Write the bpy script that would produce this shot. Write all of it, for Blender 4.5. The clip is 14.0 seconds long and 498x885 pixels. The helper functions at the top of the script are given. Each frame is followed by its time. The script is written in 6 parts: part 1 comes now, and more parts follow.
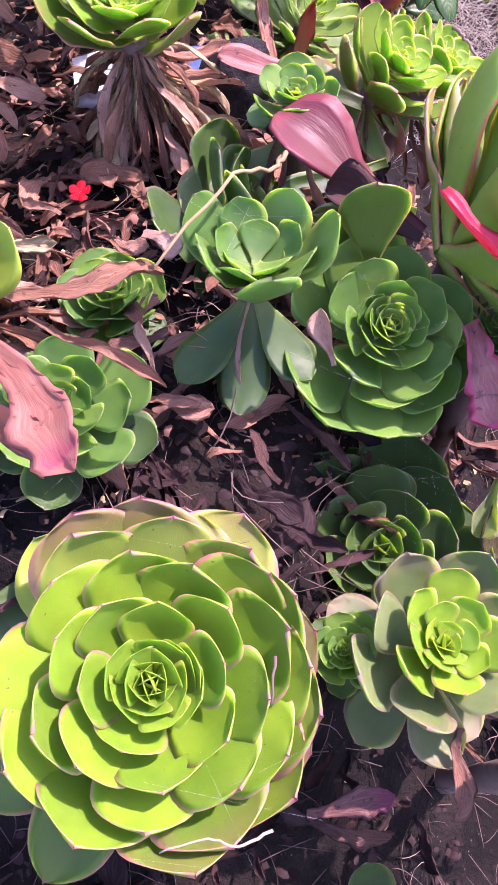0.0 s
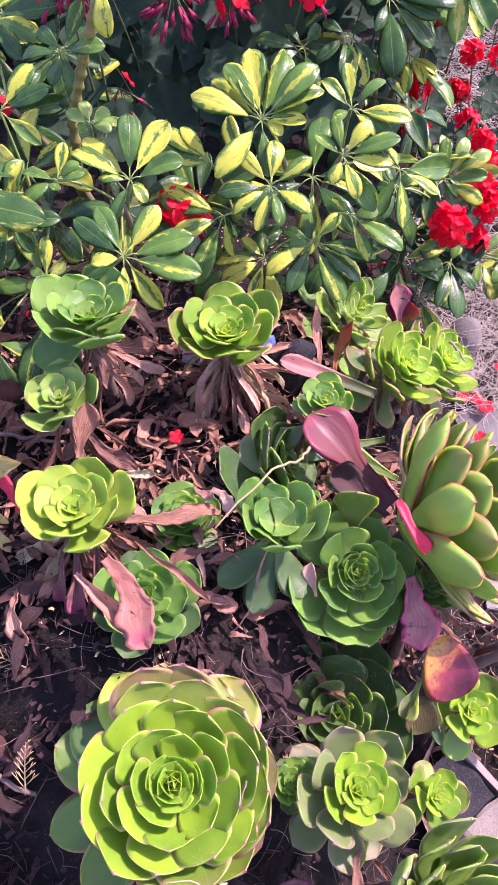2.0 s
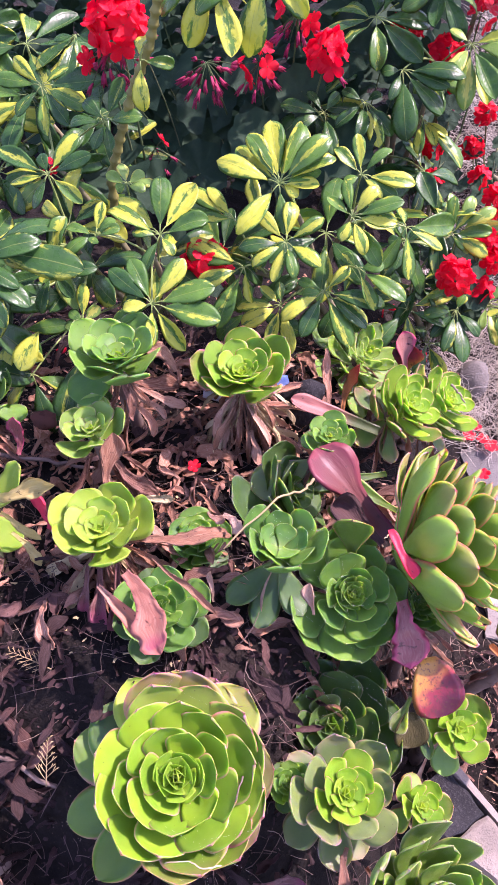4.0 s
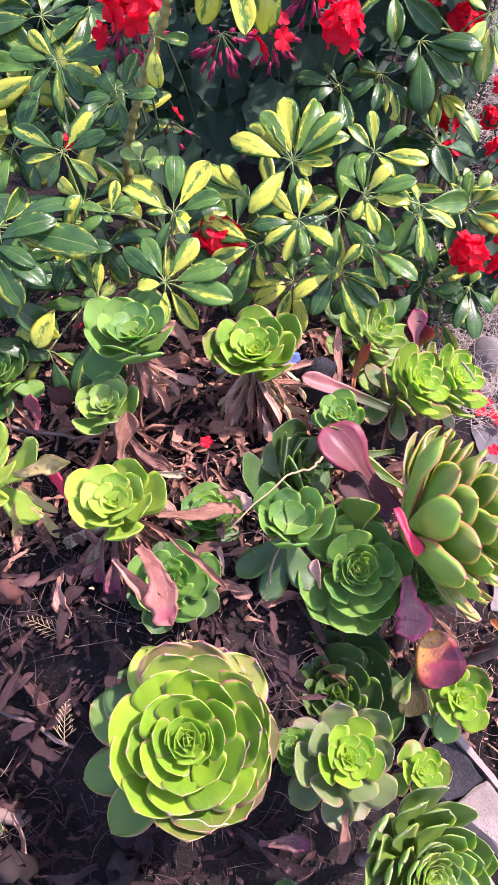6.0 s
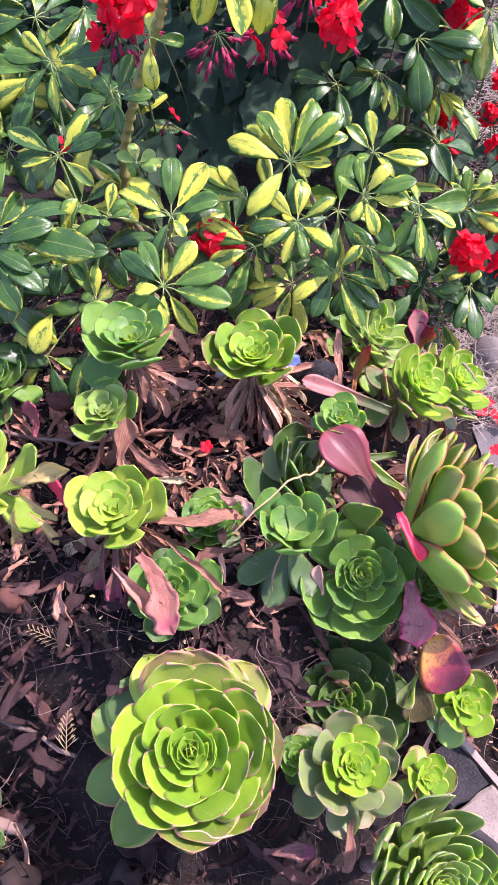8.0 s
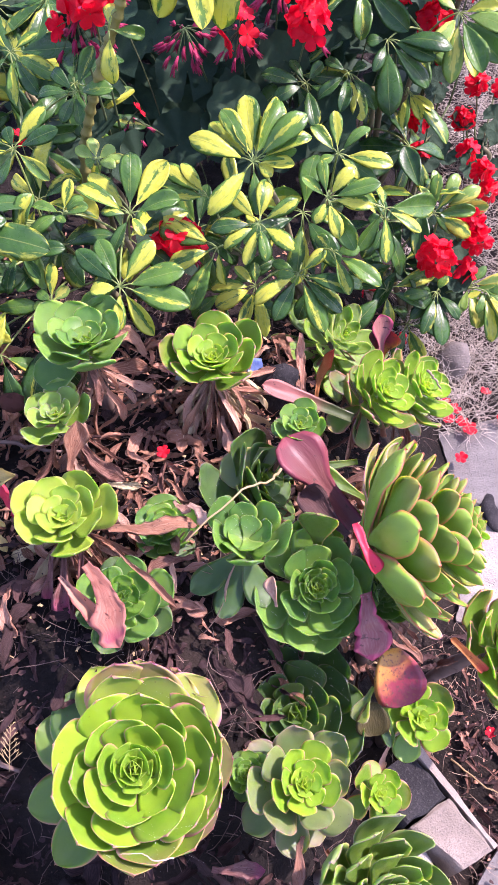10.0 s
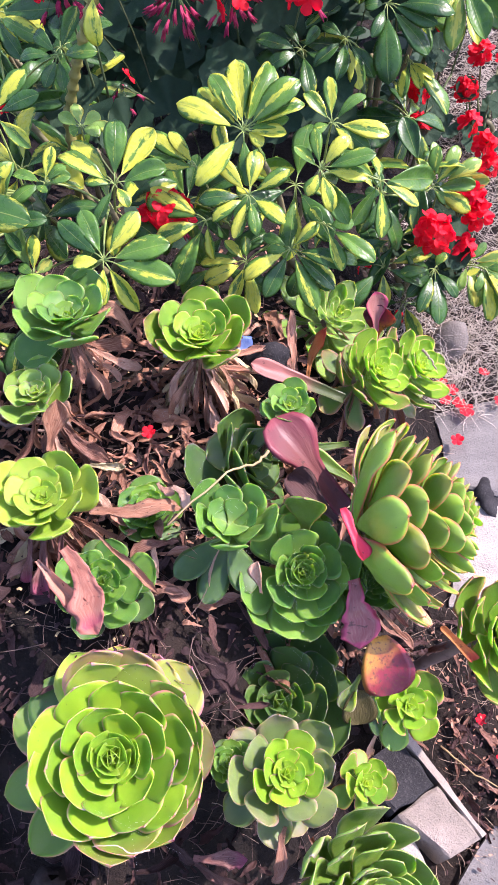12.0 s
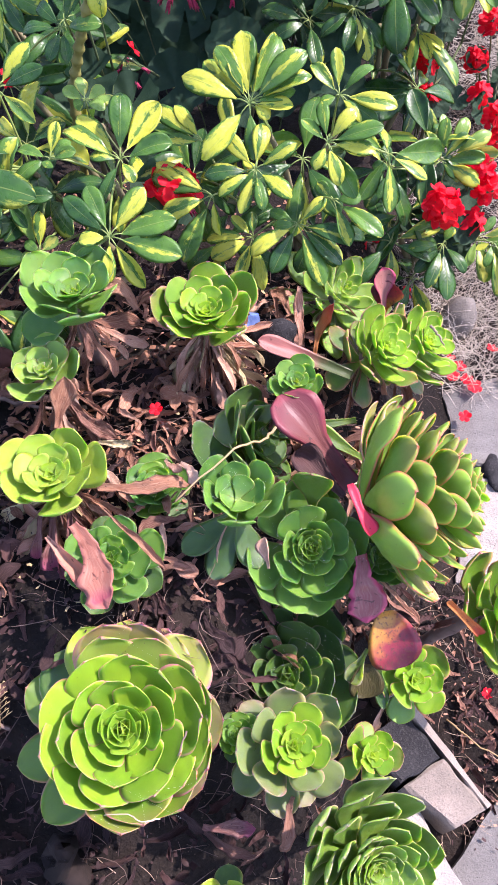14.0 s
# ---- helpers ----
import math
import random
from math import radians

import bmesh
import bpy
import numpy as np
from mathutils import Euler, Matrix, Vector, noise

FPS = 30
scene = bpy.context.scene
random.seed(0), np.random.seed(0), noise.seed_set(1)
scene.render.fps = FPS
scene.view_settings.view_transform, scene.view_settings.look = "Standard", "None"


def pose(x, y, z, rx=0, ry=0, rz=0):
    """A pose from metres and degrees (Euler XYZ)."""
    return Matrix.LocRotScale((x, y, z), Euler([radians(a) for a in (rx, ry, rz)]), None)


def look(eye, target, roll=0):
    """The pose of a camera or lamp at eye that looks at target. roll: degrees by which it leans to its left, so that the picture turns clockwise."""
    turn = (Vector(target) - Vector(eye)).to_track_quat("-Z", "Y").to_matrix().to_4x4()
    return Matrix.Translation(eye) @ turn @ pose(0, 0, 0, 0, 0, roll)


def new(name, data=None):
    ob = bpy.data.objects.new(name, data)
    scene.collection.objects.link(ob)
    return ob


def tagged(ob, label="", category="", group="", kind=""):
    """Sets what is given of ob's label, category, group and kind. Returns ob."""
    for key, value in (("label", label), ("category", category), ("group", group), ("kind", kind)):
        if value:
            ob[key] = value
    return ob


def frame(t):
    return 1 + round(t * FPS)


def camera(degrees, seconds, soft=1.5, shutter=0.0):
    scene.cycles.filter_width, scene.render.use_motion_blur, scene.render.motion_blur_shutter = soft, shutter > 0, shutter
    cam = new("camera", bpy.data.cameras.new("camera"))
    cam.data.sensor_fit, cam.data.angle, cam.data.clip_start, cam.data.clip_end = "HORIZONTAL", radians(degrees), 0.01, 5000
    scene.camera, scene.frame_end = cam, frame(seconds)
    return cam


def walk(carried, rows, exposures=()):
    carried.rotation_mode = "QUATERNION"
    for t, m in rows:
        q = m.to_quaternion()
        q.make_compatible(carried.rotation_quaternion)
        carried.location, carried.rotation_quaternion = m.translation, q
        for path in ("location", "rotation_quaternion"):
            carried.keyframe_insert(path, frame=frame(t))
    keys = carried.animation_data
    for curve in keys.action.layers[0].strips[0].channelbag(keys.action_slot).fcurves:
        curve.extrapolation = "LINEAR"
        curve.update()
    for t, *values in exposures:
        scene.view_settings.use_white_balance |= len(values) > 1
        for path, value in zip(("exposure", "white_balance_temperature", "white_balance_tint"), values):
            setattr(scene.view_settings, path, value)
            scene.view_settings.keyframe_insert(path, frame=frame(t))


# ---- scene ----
cam = camera(38.1, 14.0)
PATH = [
    (0, (0.061, 0.249, 0.9), (-0.065, 1.25, -0.827), -5.4),
    (0.5, (0.058, 0.258, 0.963), (-0.102, 1.351, -0.704), -4.7),
    (1, (0.054, 0.251, 1.042), (-0.145, 1.389, -0.591), -3.7),
    (1.5, (0.067, 0.234, 1.181), (-0.172, 1.4, -0.426), -2.4),
    (2, (0.099, 0.191, 1.25), (-0.172, 1.373, -0.34), -1.3),
    (2.5, (0.113, 0.164, 1.277), (-0.189, 1.364, -0.294), -1.0),
    (3, (0.124, 0.154, 1.306), (-0.21, 1.379, -0.239), -1.5),
    (3.2, (0.131, 0.152, 1.306), (-0.216, 1.386, -0.229), -1.9),
    (5.3, (0.148, 0.124, 1.37), (-0.239, 1.297, -0.204), -3.4),
    (5.5, (0.155, 0.129, 1.367), (-0.245, 1.284, -0.216), -4.1),
    (6, (0.149, 0.141, 1.357), (-0.243, 1.284, -0.237), -4.0),
    (6.5, (0.143, 0.145, 1.357), (-0.248, 1.277, -0.245), -4.3),
    (7, (0.148, 0.15, 1.363), (-0.245, 1.275, -0.243), -4.7),
    (9.3, (0.139, 0.173, 1.346), (-0.233, 1.329, -0.243), -3.5),
    (9.5, (0.146, 0.18, 1.346), (-0.214, 1.336, -0.246), -2.8),
    (10, (0.169, 0.187, 1.34), (-0.166, 1.336, -0.262), -1.6),
    (10.5, (0.165, 0.194, 1.32), (-0.151, 1.331, -0.295), -0.6),
    (11, (0.172, 0.192, 1.319), (-0.14, 1.316, -0.305), -0.5),
    (11.5, (0.181, 0.203, 1.318), (-0.134, 1.316, -0.313), -0.7),
    (12, (0.182, 0.213, 1.315), (-0.144, 1.316, -0.322), -1.3),
    (12.5, (0.181, 0.209, 1.32), (-0.158, 1.306, -0.317), -1.6),
    (13, (0.189, 0.206, 1.326), (-0.155, 1.301, -0.313), -1.4),
    (13.5, (0.196, 0.216, 1.316), (-0.148, 1.299, -0.329), -1.6),
    (14, (0.183, 0.21, 1.315), (-0.15, 1.26, -0.355), -2.4),
]
walk(cam, [(t, look(eye, target, roll)) for t, eye, target, roll in PATH], [(0, 1.41, 6260, 57), (3, 1.38, 6280, 54), (6.5, 1.39, 6240, 45), (10, 1.42, 6280, 45), (12, 1.44, 6280, 34), (14, 1.40, 6270, 32)])

# ---------------------------------------------------------------- light
SUN_TO = Vector((0.51, 0.31, 0.80)).normalized()          # towards the sun
elev = math.asin(SUN_TO.z)
world = bpy.data.worlds.new("sky")
scene.world = world
world.use_nodes = True
wn = world.node_tree
sky = wn.nodes.new("ShaderNodeTexSky")
sky.sky_type = "NISHITA"
sky.sun_disc = False
sky.sun_elevation = elev
sky.sun_rotation = math.atan2(SUN_TO.x, SUN_TO.y)
wn.links.new(sky.outputs[0], wn.nodes["Background"].inputs[0])
wn.nodes["Background"].inputs[1].default_value = 0.20
sun_data = bpy.data.lights.new("sun", "SUN")
sun_data.energy = 3.65
sun_data.angle = radians(1.0)
sun_data.color = (1.0, 0.95, 0.86)
sun = new("sun", sun_data)
sun.matrix_world = look(SUN_TO * 10, (0, 0, 0))


# ---------------------------------------------------------------- node helpers
def blank(name):
    m = bpy.data.materials.new(name)
    m.use_nodes = True
    m.node_tree.nodes.clear()
    return m, m.node_tree


def put(nt, sock, val):
    if isinstance(val, bpy.types.NodeSocket):
        nt.links.new(val, sock)
    elif isinstance(val, tuple) and len(val) == 3 and sock.type == "RGBA":
        sock.default_value = (*val, 1)
    else:
        sock.default_value = val


def maths(nt, op, a, b=0.0, clamp=False):
    n = nt.nodes.new("ShaderNodeMath")
    n.operation = op
    n.use_clamp = clamp
    put(nt, n.inputs[0], a)
    put(nt, n.inputs[1], b)
    return n.outputs[0]


def mix(nt, fac, a, b):
    n = nt.nodes.new("ShaderNodeMix")
    n.data_type = "RGBA"
    put(nt, n.inputs[0], fac)
    put(nt, n.inputs[6], a)
    put(nt, n.inputs[7], b)
    return n.outputs[2]


def smooth(nt, val, lo, hi, a=0.0, b=1.0):
    n = nt.nodes.new("ShaderNodeMapRange")
    n.interpolation_type = "SMOOTHSTEP"
    put(nt, n.inputs[0], val)
    for i, v in enumerate((lo, hi, a, b)):
        put(nt, n.inputs[1 + i], v)
    return n.outputs[0]


def grain(nt, vec, scale, detail=3.0, rough=0.55, stretch=None, dist=0.0):
    if stretch:
        mp = nt.nodes.new("ShaderNodeMapping")
        nt.links.new(vec, mp.inputs[0])
        mp.inputs[3].default_value = stretch
        vec = mp.outputs[0]
    n = nt.nodes.new("ShaderNodeTexNoise")
    nt.links.new(vec, n.inputs["Vector"])
    n.inputs["Scale"].default_value = scale
    n.inputs["Detail"].default_value = detail
    n.inputs["Roughness"].default_value = rough
    n.inputs["Distortion"].default_value = dist
    return n.outputs[0]


def cells(nt, vec, scale):
    n = nt.nodes.new("ShaderNodeTexVoronoi")
    nt.links.new(vec, n.inputs["Vector"])
    n.inputs["Scale"].default_value = scale
    return n.outputs[0]


def coords(nt):
    tc = nt.nodes.new("ShaderNodeTexCoord")
    oi = nt.nodes.new("ShaderNodeObjectInfo")
    return tc.outputs["Object"], oi.outputs["Random"]


def shifted(nt, vec, rand):
    n = nt.nodes.new("ShaderNodeVectorMath")
    n.operation = "ADD"
    nt.links.new(vec, n.inputs[0])
    c = nt.nodes.new("ShaderNodeCombineXYZ")
    for i, k in enumerate((37.0, 53.0, 71.0)):
        put(nt, c.inputs[i], maths(nt, "MULTIPLY", rand, k))
    nt.links.new(c.outputs[0], n.inputs[1])
    return n.outputs[0]


def uvs(nt):
    u = nt.nodes.new("ShaderNodeUVMap")
    s = nt.nodes.new("ShaderNodeSeparateXYZ")
    nt.links.new(u.outputs[0], s.inputs[0])
    return u.outputs[0], s.outputs[0], s.outputs[1]


def bumped(nt, height, strength, dist):
    n = nt.nodes.new("ShaderNodeBump")
    n.inputs["Strength"].default_value = strength
    n.inputs["Distance"].default_value = dist
    put(nt, n.inputs["Height"], height)
    return n.outputs[0]


def surface(nt, color, rough=0.5, spec=0.5, bump=None, sss=0.0, radius=(0.4, 1.0, 0.2), scale=0.006, thin=0.0, thin_color=None, sheen=0.0):
    p = nt.nodes.new("ShaderNodeBsdfPrincipled")
    put(nt, p.inputs["Base Color"], color)
    put(nt, p.inputs["Roughness"], rough)
    put(nt, p.inputs["Specular IOR Level"], spec)
    if sss:
        p.inputs["Subsurface Weight"].default_value = sss
        p.inputs["Subsurface Radius"].default_value = radius
        p.inputs["Subsurface Scale"].default_value = scale
    if bump is not None:
        nt.links.new(bump, p.inputs["Normal"])
    end = p.outputs[0]
    if thin:
        tr = nt.nodes.new("ShaderNodeBsdfTranslucent")
        put(nt, tr.inputs[0], thin_color if thin_color is not None else color)
        ms = nt.nodes.new("ShaderNodeMixShader")
        ms.inputs[0].default_value = thin
        nt.links.new(end, ms.inputs[1])
        nt.links.new(tr.outputs[0], ms.inputs[2])
        end = ms.outputs[0]
    out = nt.nodes.new("ShaderNodeOutputMaterial")
    nt.links.new(end, out.inputs[0])


# ---------------------------------------------------------------- materials
def succulent(name, light, deep, rim, rim_amount, blush=0.0, rim_from=0.93):
    """Fleshy aeonium leaf: waxy green, paler claw, coloured rim, a few specks."""
    m, nt = blank(name)
    obj, rand = coords(nt)
    uv, u, v = uvs(nt)
    vec = shifted(nt, obj, rand)
    big = grain(nt, vec, 2.2, 3)
    tone = maths(nt, "ADD", maths(nt, "MULTIPLY", big, 0.7), maths(nt, "MULTIPLY", rand, 0.45))
    col = mix(nt, smooth(nt, tone, 0.25, 0.85), light, deep)
    # shade between the leaves put into the colour: darker base and midline
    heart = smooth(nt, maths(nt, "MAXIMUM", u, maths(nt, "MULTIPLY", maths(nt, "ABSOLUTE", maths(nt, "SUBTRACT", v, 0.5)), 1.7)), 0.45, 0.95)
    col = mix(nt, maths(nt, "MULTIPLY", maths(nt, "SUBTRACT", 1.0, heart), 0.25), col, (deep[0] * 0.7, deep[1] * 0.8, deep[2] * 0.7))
    claw = smooth(nt, u, 0.05, 0.45, 1.0, 0.0)
    col = mix(nt, maths(nt, "MULTIPLY", claw, 0.2), col, (0.36, 0.42, 0.09))
    side = maths(nt, "MULTIPLY", maths(nt, "ABSOLUTE", maths(nt, "SUBTRACT", v, 0.5)), 2.0)
    edge = maths(nt, "MAXIMUM", smooth(nt, side, rim_from, 0.99), smooth(nt, u, 0.975, 0.995))
    wob = smooth(nt, grain(nt, vec, 3.5, 4), 0.2, 0.5)
    col = mix(nt, maths(nt, "MULTIPLY", maths(nt, "MULTIPLY", edge, wob), rim_amount), col, rim)
    if blush:
        wide = maths(nt, "MAXIMUM", smooth(nt, side, 0.45, 1.0), smooth(nt, u, 0.7, 1.0))
        wide = maths(nt, "MULTIPLY", wide, smooth(nt, maths(nt, "ADD", rand, maths(nt, "MULTIPLY", big, 0.6)), 0.55, 1.1))
        col = mix(nt, maths(nt, "MULTIPLY", wide, blush), col, rim)
    speck = maths(nt, "MULTIPLY", smooth(nt, grain(nt, vec, 22, 2), 0.72, 0.76), 0.7)
    col = mix(nt, speck, col, (0.09, 0.07, 0.03))
    dust = maths(nt, "MULTIPLY", smooth(nt, grain(nt, vec, 60, 3), 0.62, 0.8), 0.12)
    col = mix(nt, dust, col, (0.45, 0.48, 0.34))
    rough = smooth(nt, grain(nt, vec, 9, 4), 0.3, 0.75, 0.42, 0.62)
    bump = bumped(nt, maths(nt, "ADD", grain(nt, vec, 110, 2), maths(nt, "MULTIPLY", grain(nt, vec, 7, 2), 1.5)), 0.25, 0.0008)
    surface(nt, col, rough, 0.34, bump, 0.6, (0.6, 1.0, 0.08), 0.006)
    return m


def withered(name, a, b, c, rough=0.75, thin=0.2, fibres=0.6, tip=None, rim=None, relief=0.7, tip_from=0.62, tip_to=0.98):
    """Dry leaf: fibres along it, blotches, paler edges."""
    m, nt = blank(name)
    obj, rand = coords(nt)
    uv, u, v = uvs(nt)
    vec = shifted(nt, obj, rand)
    fibre = grain(nt, uv, 9, 4, 0.6, (0.6, 2.4, 1.0))
    blotch = grain(nt, vec, 3.0, 4)
    col = mix(nt, smooth(nt, maths(nt, "ADD", maths(nt, "MULTIPLY", blotch, 0.6), maths(nt, "MULTIPLY", rand, 0.6)), 0.3, 0.85), a, b)
    col = mix(nt, maths(nt, "MULTIPLY", smooth(nt, fibre, 0.4, 0.75), fibres), col, c)
    if tip:
        end = smooth(nt, maths(nt, "ADD", u, maths(nt, "MULTIPLY", maths(nt, "SUBTRACT", blotch, 0.5), 0.5)), tip_from, tip_to)
        col = mix(nt, maths(nt, "MULTIPLY", end, 0.8), col, tip)
    if rim:
        side = maths(nt, "MULTIPLY", maths(nt, "ABSOLUTE", maths(nt, "SUBTRACT", v, 0.5)), 2.0)
        out = maths(nt, "ADD", maths(nt, "MAXIMUM", side, smooth(nt, u, 0.75, 1.0)), maths(nt, "MULTIPLY", maths(nt, "SUBTRACT", blotch, 0.5), 0.4))
        col = mix(nt, smooth(nt, out, 0.62, 0.9), col, rim)
    spot = maths(nt, "MULTIPLY", smooth(nt, grain(nt, vec, 13, 3), 0.62, 0.7), 0.65)
    col = mix(nt, spot, col, (0.05, 0.03, 0.025))
    bump = bumped(nt, maths(nt, "ADD", fibre, maths(nt, "MULTIPLY", blotch, 0.8)), relief, 0.0025)
    surface(nt, col, rough, 0.3, bump, thin=thin)
    return m


def variegated(name, green, deep, yellow, much):
    """Glossy leaflet, yellow in an irregular patch along its middle or its margin."""
    m, nt = blank(name)
    obj, rand = coords(nt)
    uv, u, v = uvs(nt)
    vec = shifted(nt, obj, rand)
    tone = grain(nt, vec, 3, 3)
    col = mix(nt, smooth(nt, tone, 0.3, 0.7), green, deep)
    side = maths(nt, "MULTIPLY", maths(nt, "ABSOLUTE", maths(nt, "SUBTRACT", v, 0.5)), 2.0)
    wob = grain(nt, vec, 5.0, 5, 0.62, (0.9, 2.4, 1.0), 0.5)
    rand2 = maths(nt, "FRACT", maths(nt, "MULTIPLY", rand, 17.3))
    axis = maths(nt, "ADD", 0.5, maths(nt, "MULTIPLY", maths(nt, "SUBTRACT", rand2, 0.5), 0.30))
    off = maths(nt, "MULTIPLY", maths(nt, "ABSOLUTE", maths(nt, "SUBTRACT", v, axis)), 1.9)
    edged = maths(nt, "GREATER_THAN", maths(nt, "FRACT", maths(nt, "MULTIPLY", rand, 31.7)), 0.45)
    off = maths(nt, "ABSOLUTE", maths(nt, "SUBTRACT", off, maths(nt, "MULTIPLY", edged, 0.95)))
    reach = maths(nt, "ADD", maths(nt, "MULTIPLY", maths(nt, "SUBTRACT", wob, 0.5), 1.7), maths(nt, "MULTIPLY", smooth(nt, rand, 0.1, 0.95), 0.9))
    reach = maths(nt, "ADD", reach, much - 0.6)
    yel = smooth(nt, maths(nt, "SUBTRACT", reach, off), -0.12, 0.12)
    half = mix(nt, smooth(nt, grain(nt, vec, 6, 3, 0.5, (0.6, 2.5, 1.0)), 0.55, 0.7), yellow, (yellow[0] * 0.6, yellow[1] * 0.75, yellow[2]))
    col = mix(nt, yel, col, half)
    rib = smooth(nt, side, 0.0, 0.05, 1.0, 0.0)
    col = mix(nt, maths(nt, "MULTIPLY", rib, 0.5), col, (0.35, 0.42, 0.1))
    vein = maths(nt, "SINE", maths(nt, "MULTIPLY", maths(nt, "SUBTRACT", u, maths(nt, "MULTIPLY", side, 0.18)), 75.0))
    bump = bumped(nt, maths(nt, "ADD", maths(nt, "MULTIPLY", vein, 0.12), maths(nt, "ADD", maths(nt, "MULTIPLY", rib, -0.8), tone)), 0.3, 0.0015)
    rough = smooth(nt, grain(nt, vec, 12, 3), 0.3, 0.7, 0.22, 0.42)
    surface(nt, col, rough, 0.46, bump, thin=0.40)
    return m


def plain(name, a, b, scale, rough=0.7, spec=0.3, bump_scale=None, bump_dist=0.002, thin=0.0, fine=0.0, stretch=None, strength=0.6):
    m, nt = blank(name)
    obj, rand = coords(nt)
    vec = shifted(nt, obj, rand)
    n1 = grain(nt, vec, scale, 5, 0.6, stretch)
    fac = maths(nt, "ADD", maths(nt, "MULTIPLY", n1, 0.75), maths(nt, "MULTIPLY", rand, 0.3))
    col = mix(nt, smooth(nt, fac, 0.3, 0.85), a, b)
    if fine:
        col = mix(nt, maths(nt, "MULTIPLY", smooth(nt, grain(nt, vec, fine, 3), 0.55, 0.7), 0.5), col, (a[0] * 0.3, a[1] * 0.3, a[2] * 0.3))
    bs = bump_scale or scale * 4
    surface(nt, col, rough, spec, bumped(nt, grain(nt, vec, bs, 5, 0.65, stretch), strength, bump_dist), thin=thin)
    return m


def soil_material():
    m, nt = blank("dark_soil")
    obj, rand = coords(nt)
    patch = grain(nt, obj, 9, 4)
    crumb = grain(nt, obj, 120, 5, 0.7)
    col = mix(nt, smooth(nt, patch, 0.35, 0.7), (0.012, 0.010, 0.009), (0.030, 0.022, 0.018))
    col = mix(nt, maths(nt, "MULTIPLY", smooth(nt, crumb, 0.55, 0.75), 0.6), col, (0.065, 0.047, 0.037))
    bits = smooth(nt, cells(nt, obj, 160), 0.0, 0.22, 1.0, 0.0)
    col = mix(nt, maths(nt, "MULTIPLY", bits, smooth(nt, grain(nt, obj, 40, 2), 0.55, 0.65)), col, (0.28, 0.2, 0.15))
    h = maths(nt, "ADD", crumb, maths(nt, "MULTIPLY", grain(nt, obj, 35, 4), 1.4))
    surface(nt, col, 0.95, 0.15, bumped(nt, h, 0.9, 0.008))
    return m


def concrete(name, a, b):
    m, nt = blank(name)
    obj, rand = coords(nt)
    stain = grain(nt, obj, 7, 5, 0.65)
    grit = grain(nt, obj, 260, 4, 0.7)
    col = mix(nt, smooth(nt, stain, 0.3, 0.75), a, b)
    col = mix(nt, maths(nt, "MULTIPLY", smooth(nt, grit, 0.5, 0.72), 0.6), col, (0.08, 0.075, 0.07))
    pits = smooth(nt, maths(nt, "ADD", cells(nt, obj, 190), maths(nt, "MULTIPLY", grain(nt, obj, 45, 3), 0.5)), 0.18, 0.48)
    col = mix(nt, maths(nt, "MULTIPLY", maths(nt, "SUBTRACT", 1.0, pits), 0.5), col, (0.05, 0.045, 0.04))
    h = maths(nt, "ADD", maths(nt, "MULTIPLY", pits, 0.7), maths(nt, "ADD", grit, stain))
    surface(nt, col, 0.92, 0.2, bumped(nt, h, 0.8, 0.003))
    return m


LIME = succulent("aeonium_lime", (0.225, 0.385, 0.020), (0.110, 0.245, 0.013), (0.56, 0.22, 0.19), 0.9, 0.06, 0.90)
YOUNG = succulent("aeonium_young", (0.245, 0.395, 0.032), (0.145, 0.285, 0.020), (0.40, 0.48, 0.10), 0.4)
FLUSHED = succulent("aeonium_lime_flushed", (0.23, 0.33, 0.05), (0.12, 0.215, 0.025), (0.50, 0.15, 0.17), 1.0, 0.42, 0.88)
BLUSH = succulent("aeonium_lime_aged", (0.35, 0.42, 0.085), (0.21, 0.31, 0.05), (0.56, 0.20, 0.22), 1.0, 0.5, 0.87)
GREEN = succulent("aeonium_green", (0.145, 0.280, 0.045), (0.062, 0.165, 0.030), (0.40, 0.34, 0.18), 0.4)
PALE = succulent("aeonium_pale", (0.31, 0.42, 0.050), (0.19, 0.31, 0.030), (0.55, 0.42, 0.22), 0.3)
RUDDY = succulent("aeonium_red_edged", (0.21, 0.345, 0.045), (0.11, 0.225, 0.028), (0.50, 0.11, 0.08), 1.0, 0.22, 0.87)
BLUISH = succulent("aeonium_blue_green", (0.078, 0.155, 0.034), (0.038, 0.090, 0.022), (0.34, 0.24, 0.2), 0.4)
# old purple-rimmed leaf; its green is darkened to hold shade below a rosette
AGED_SHADE = succulent("aeonium_aged_shade_dark", (0.115, 0.205, 0.030), (0.058, 0.125, 0.019), (0.38, 0.12, 0.14), 0.9, 0.35, 0.88)
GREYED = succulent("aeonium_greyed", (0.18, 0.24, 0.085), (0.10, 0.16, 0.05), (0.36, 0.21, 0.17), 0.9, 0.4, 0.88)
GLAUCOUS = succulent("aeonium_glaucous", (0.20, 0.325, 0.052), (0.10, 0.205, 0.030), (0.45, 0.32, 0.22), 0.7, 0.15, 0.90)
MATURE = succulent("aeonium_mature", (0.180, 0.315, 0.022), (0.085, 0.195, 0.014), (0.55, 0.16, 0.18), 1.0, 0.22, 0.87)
DRY = withered("dead_leaf_brown", (0.16, 0.058, 0.034), (0.37, 0.175, 0.10), (0.54, 0.34, 0.22))
MAUVE = withered("dead_leaf_mauve", (0.17, 0.066, 0.046), (0.34, 0.165, 0.112), (0.50, 0.32, 0.23))
STRAWY = withered("dead_leaf_straw", (0.50, 0.36, 0.17), (0.66, 0.52, 0.29), (0.74, 0.62, 0.39))
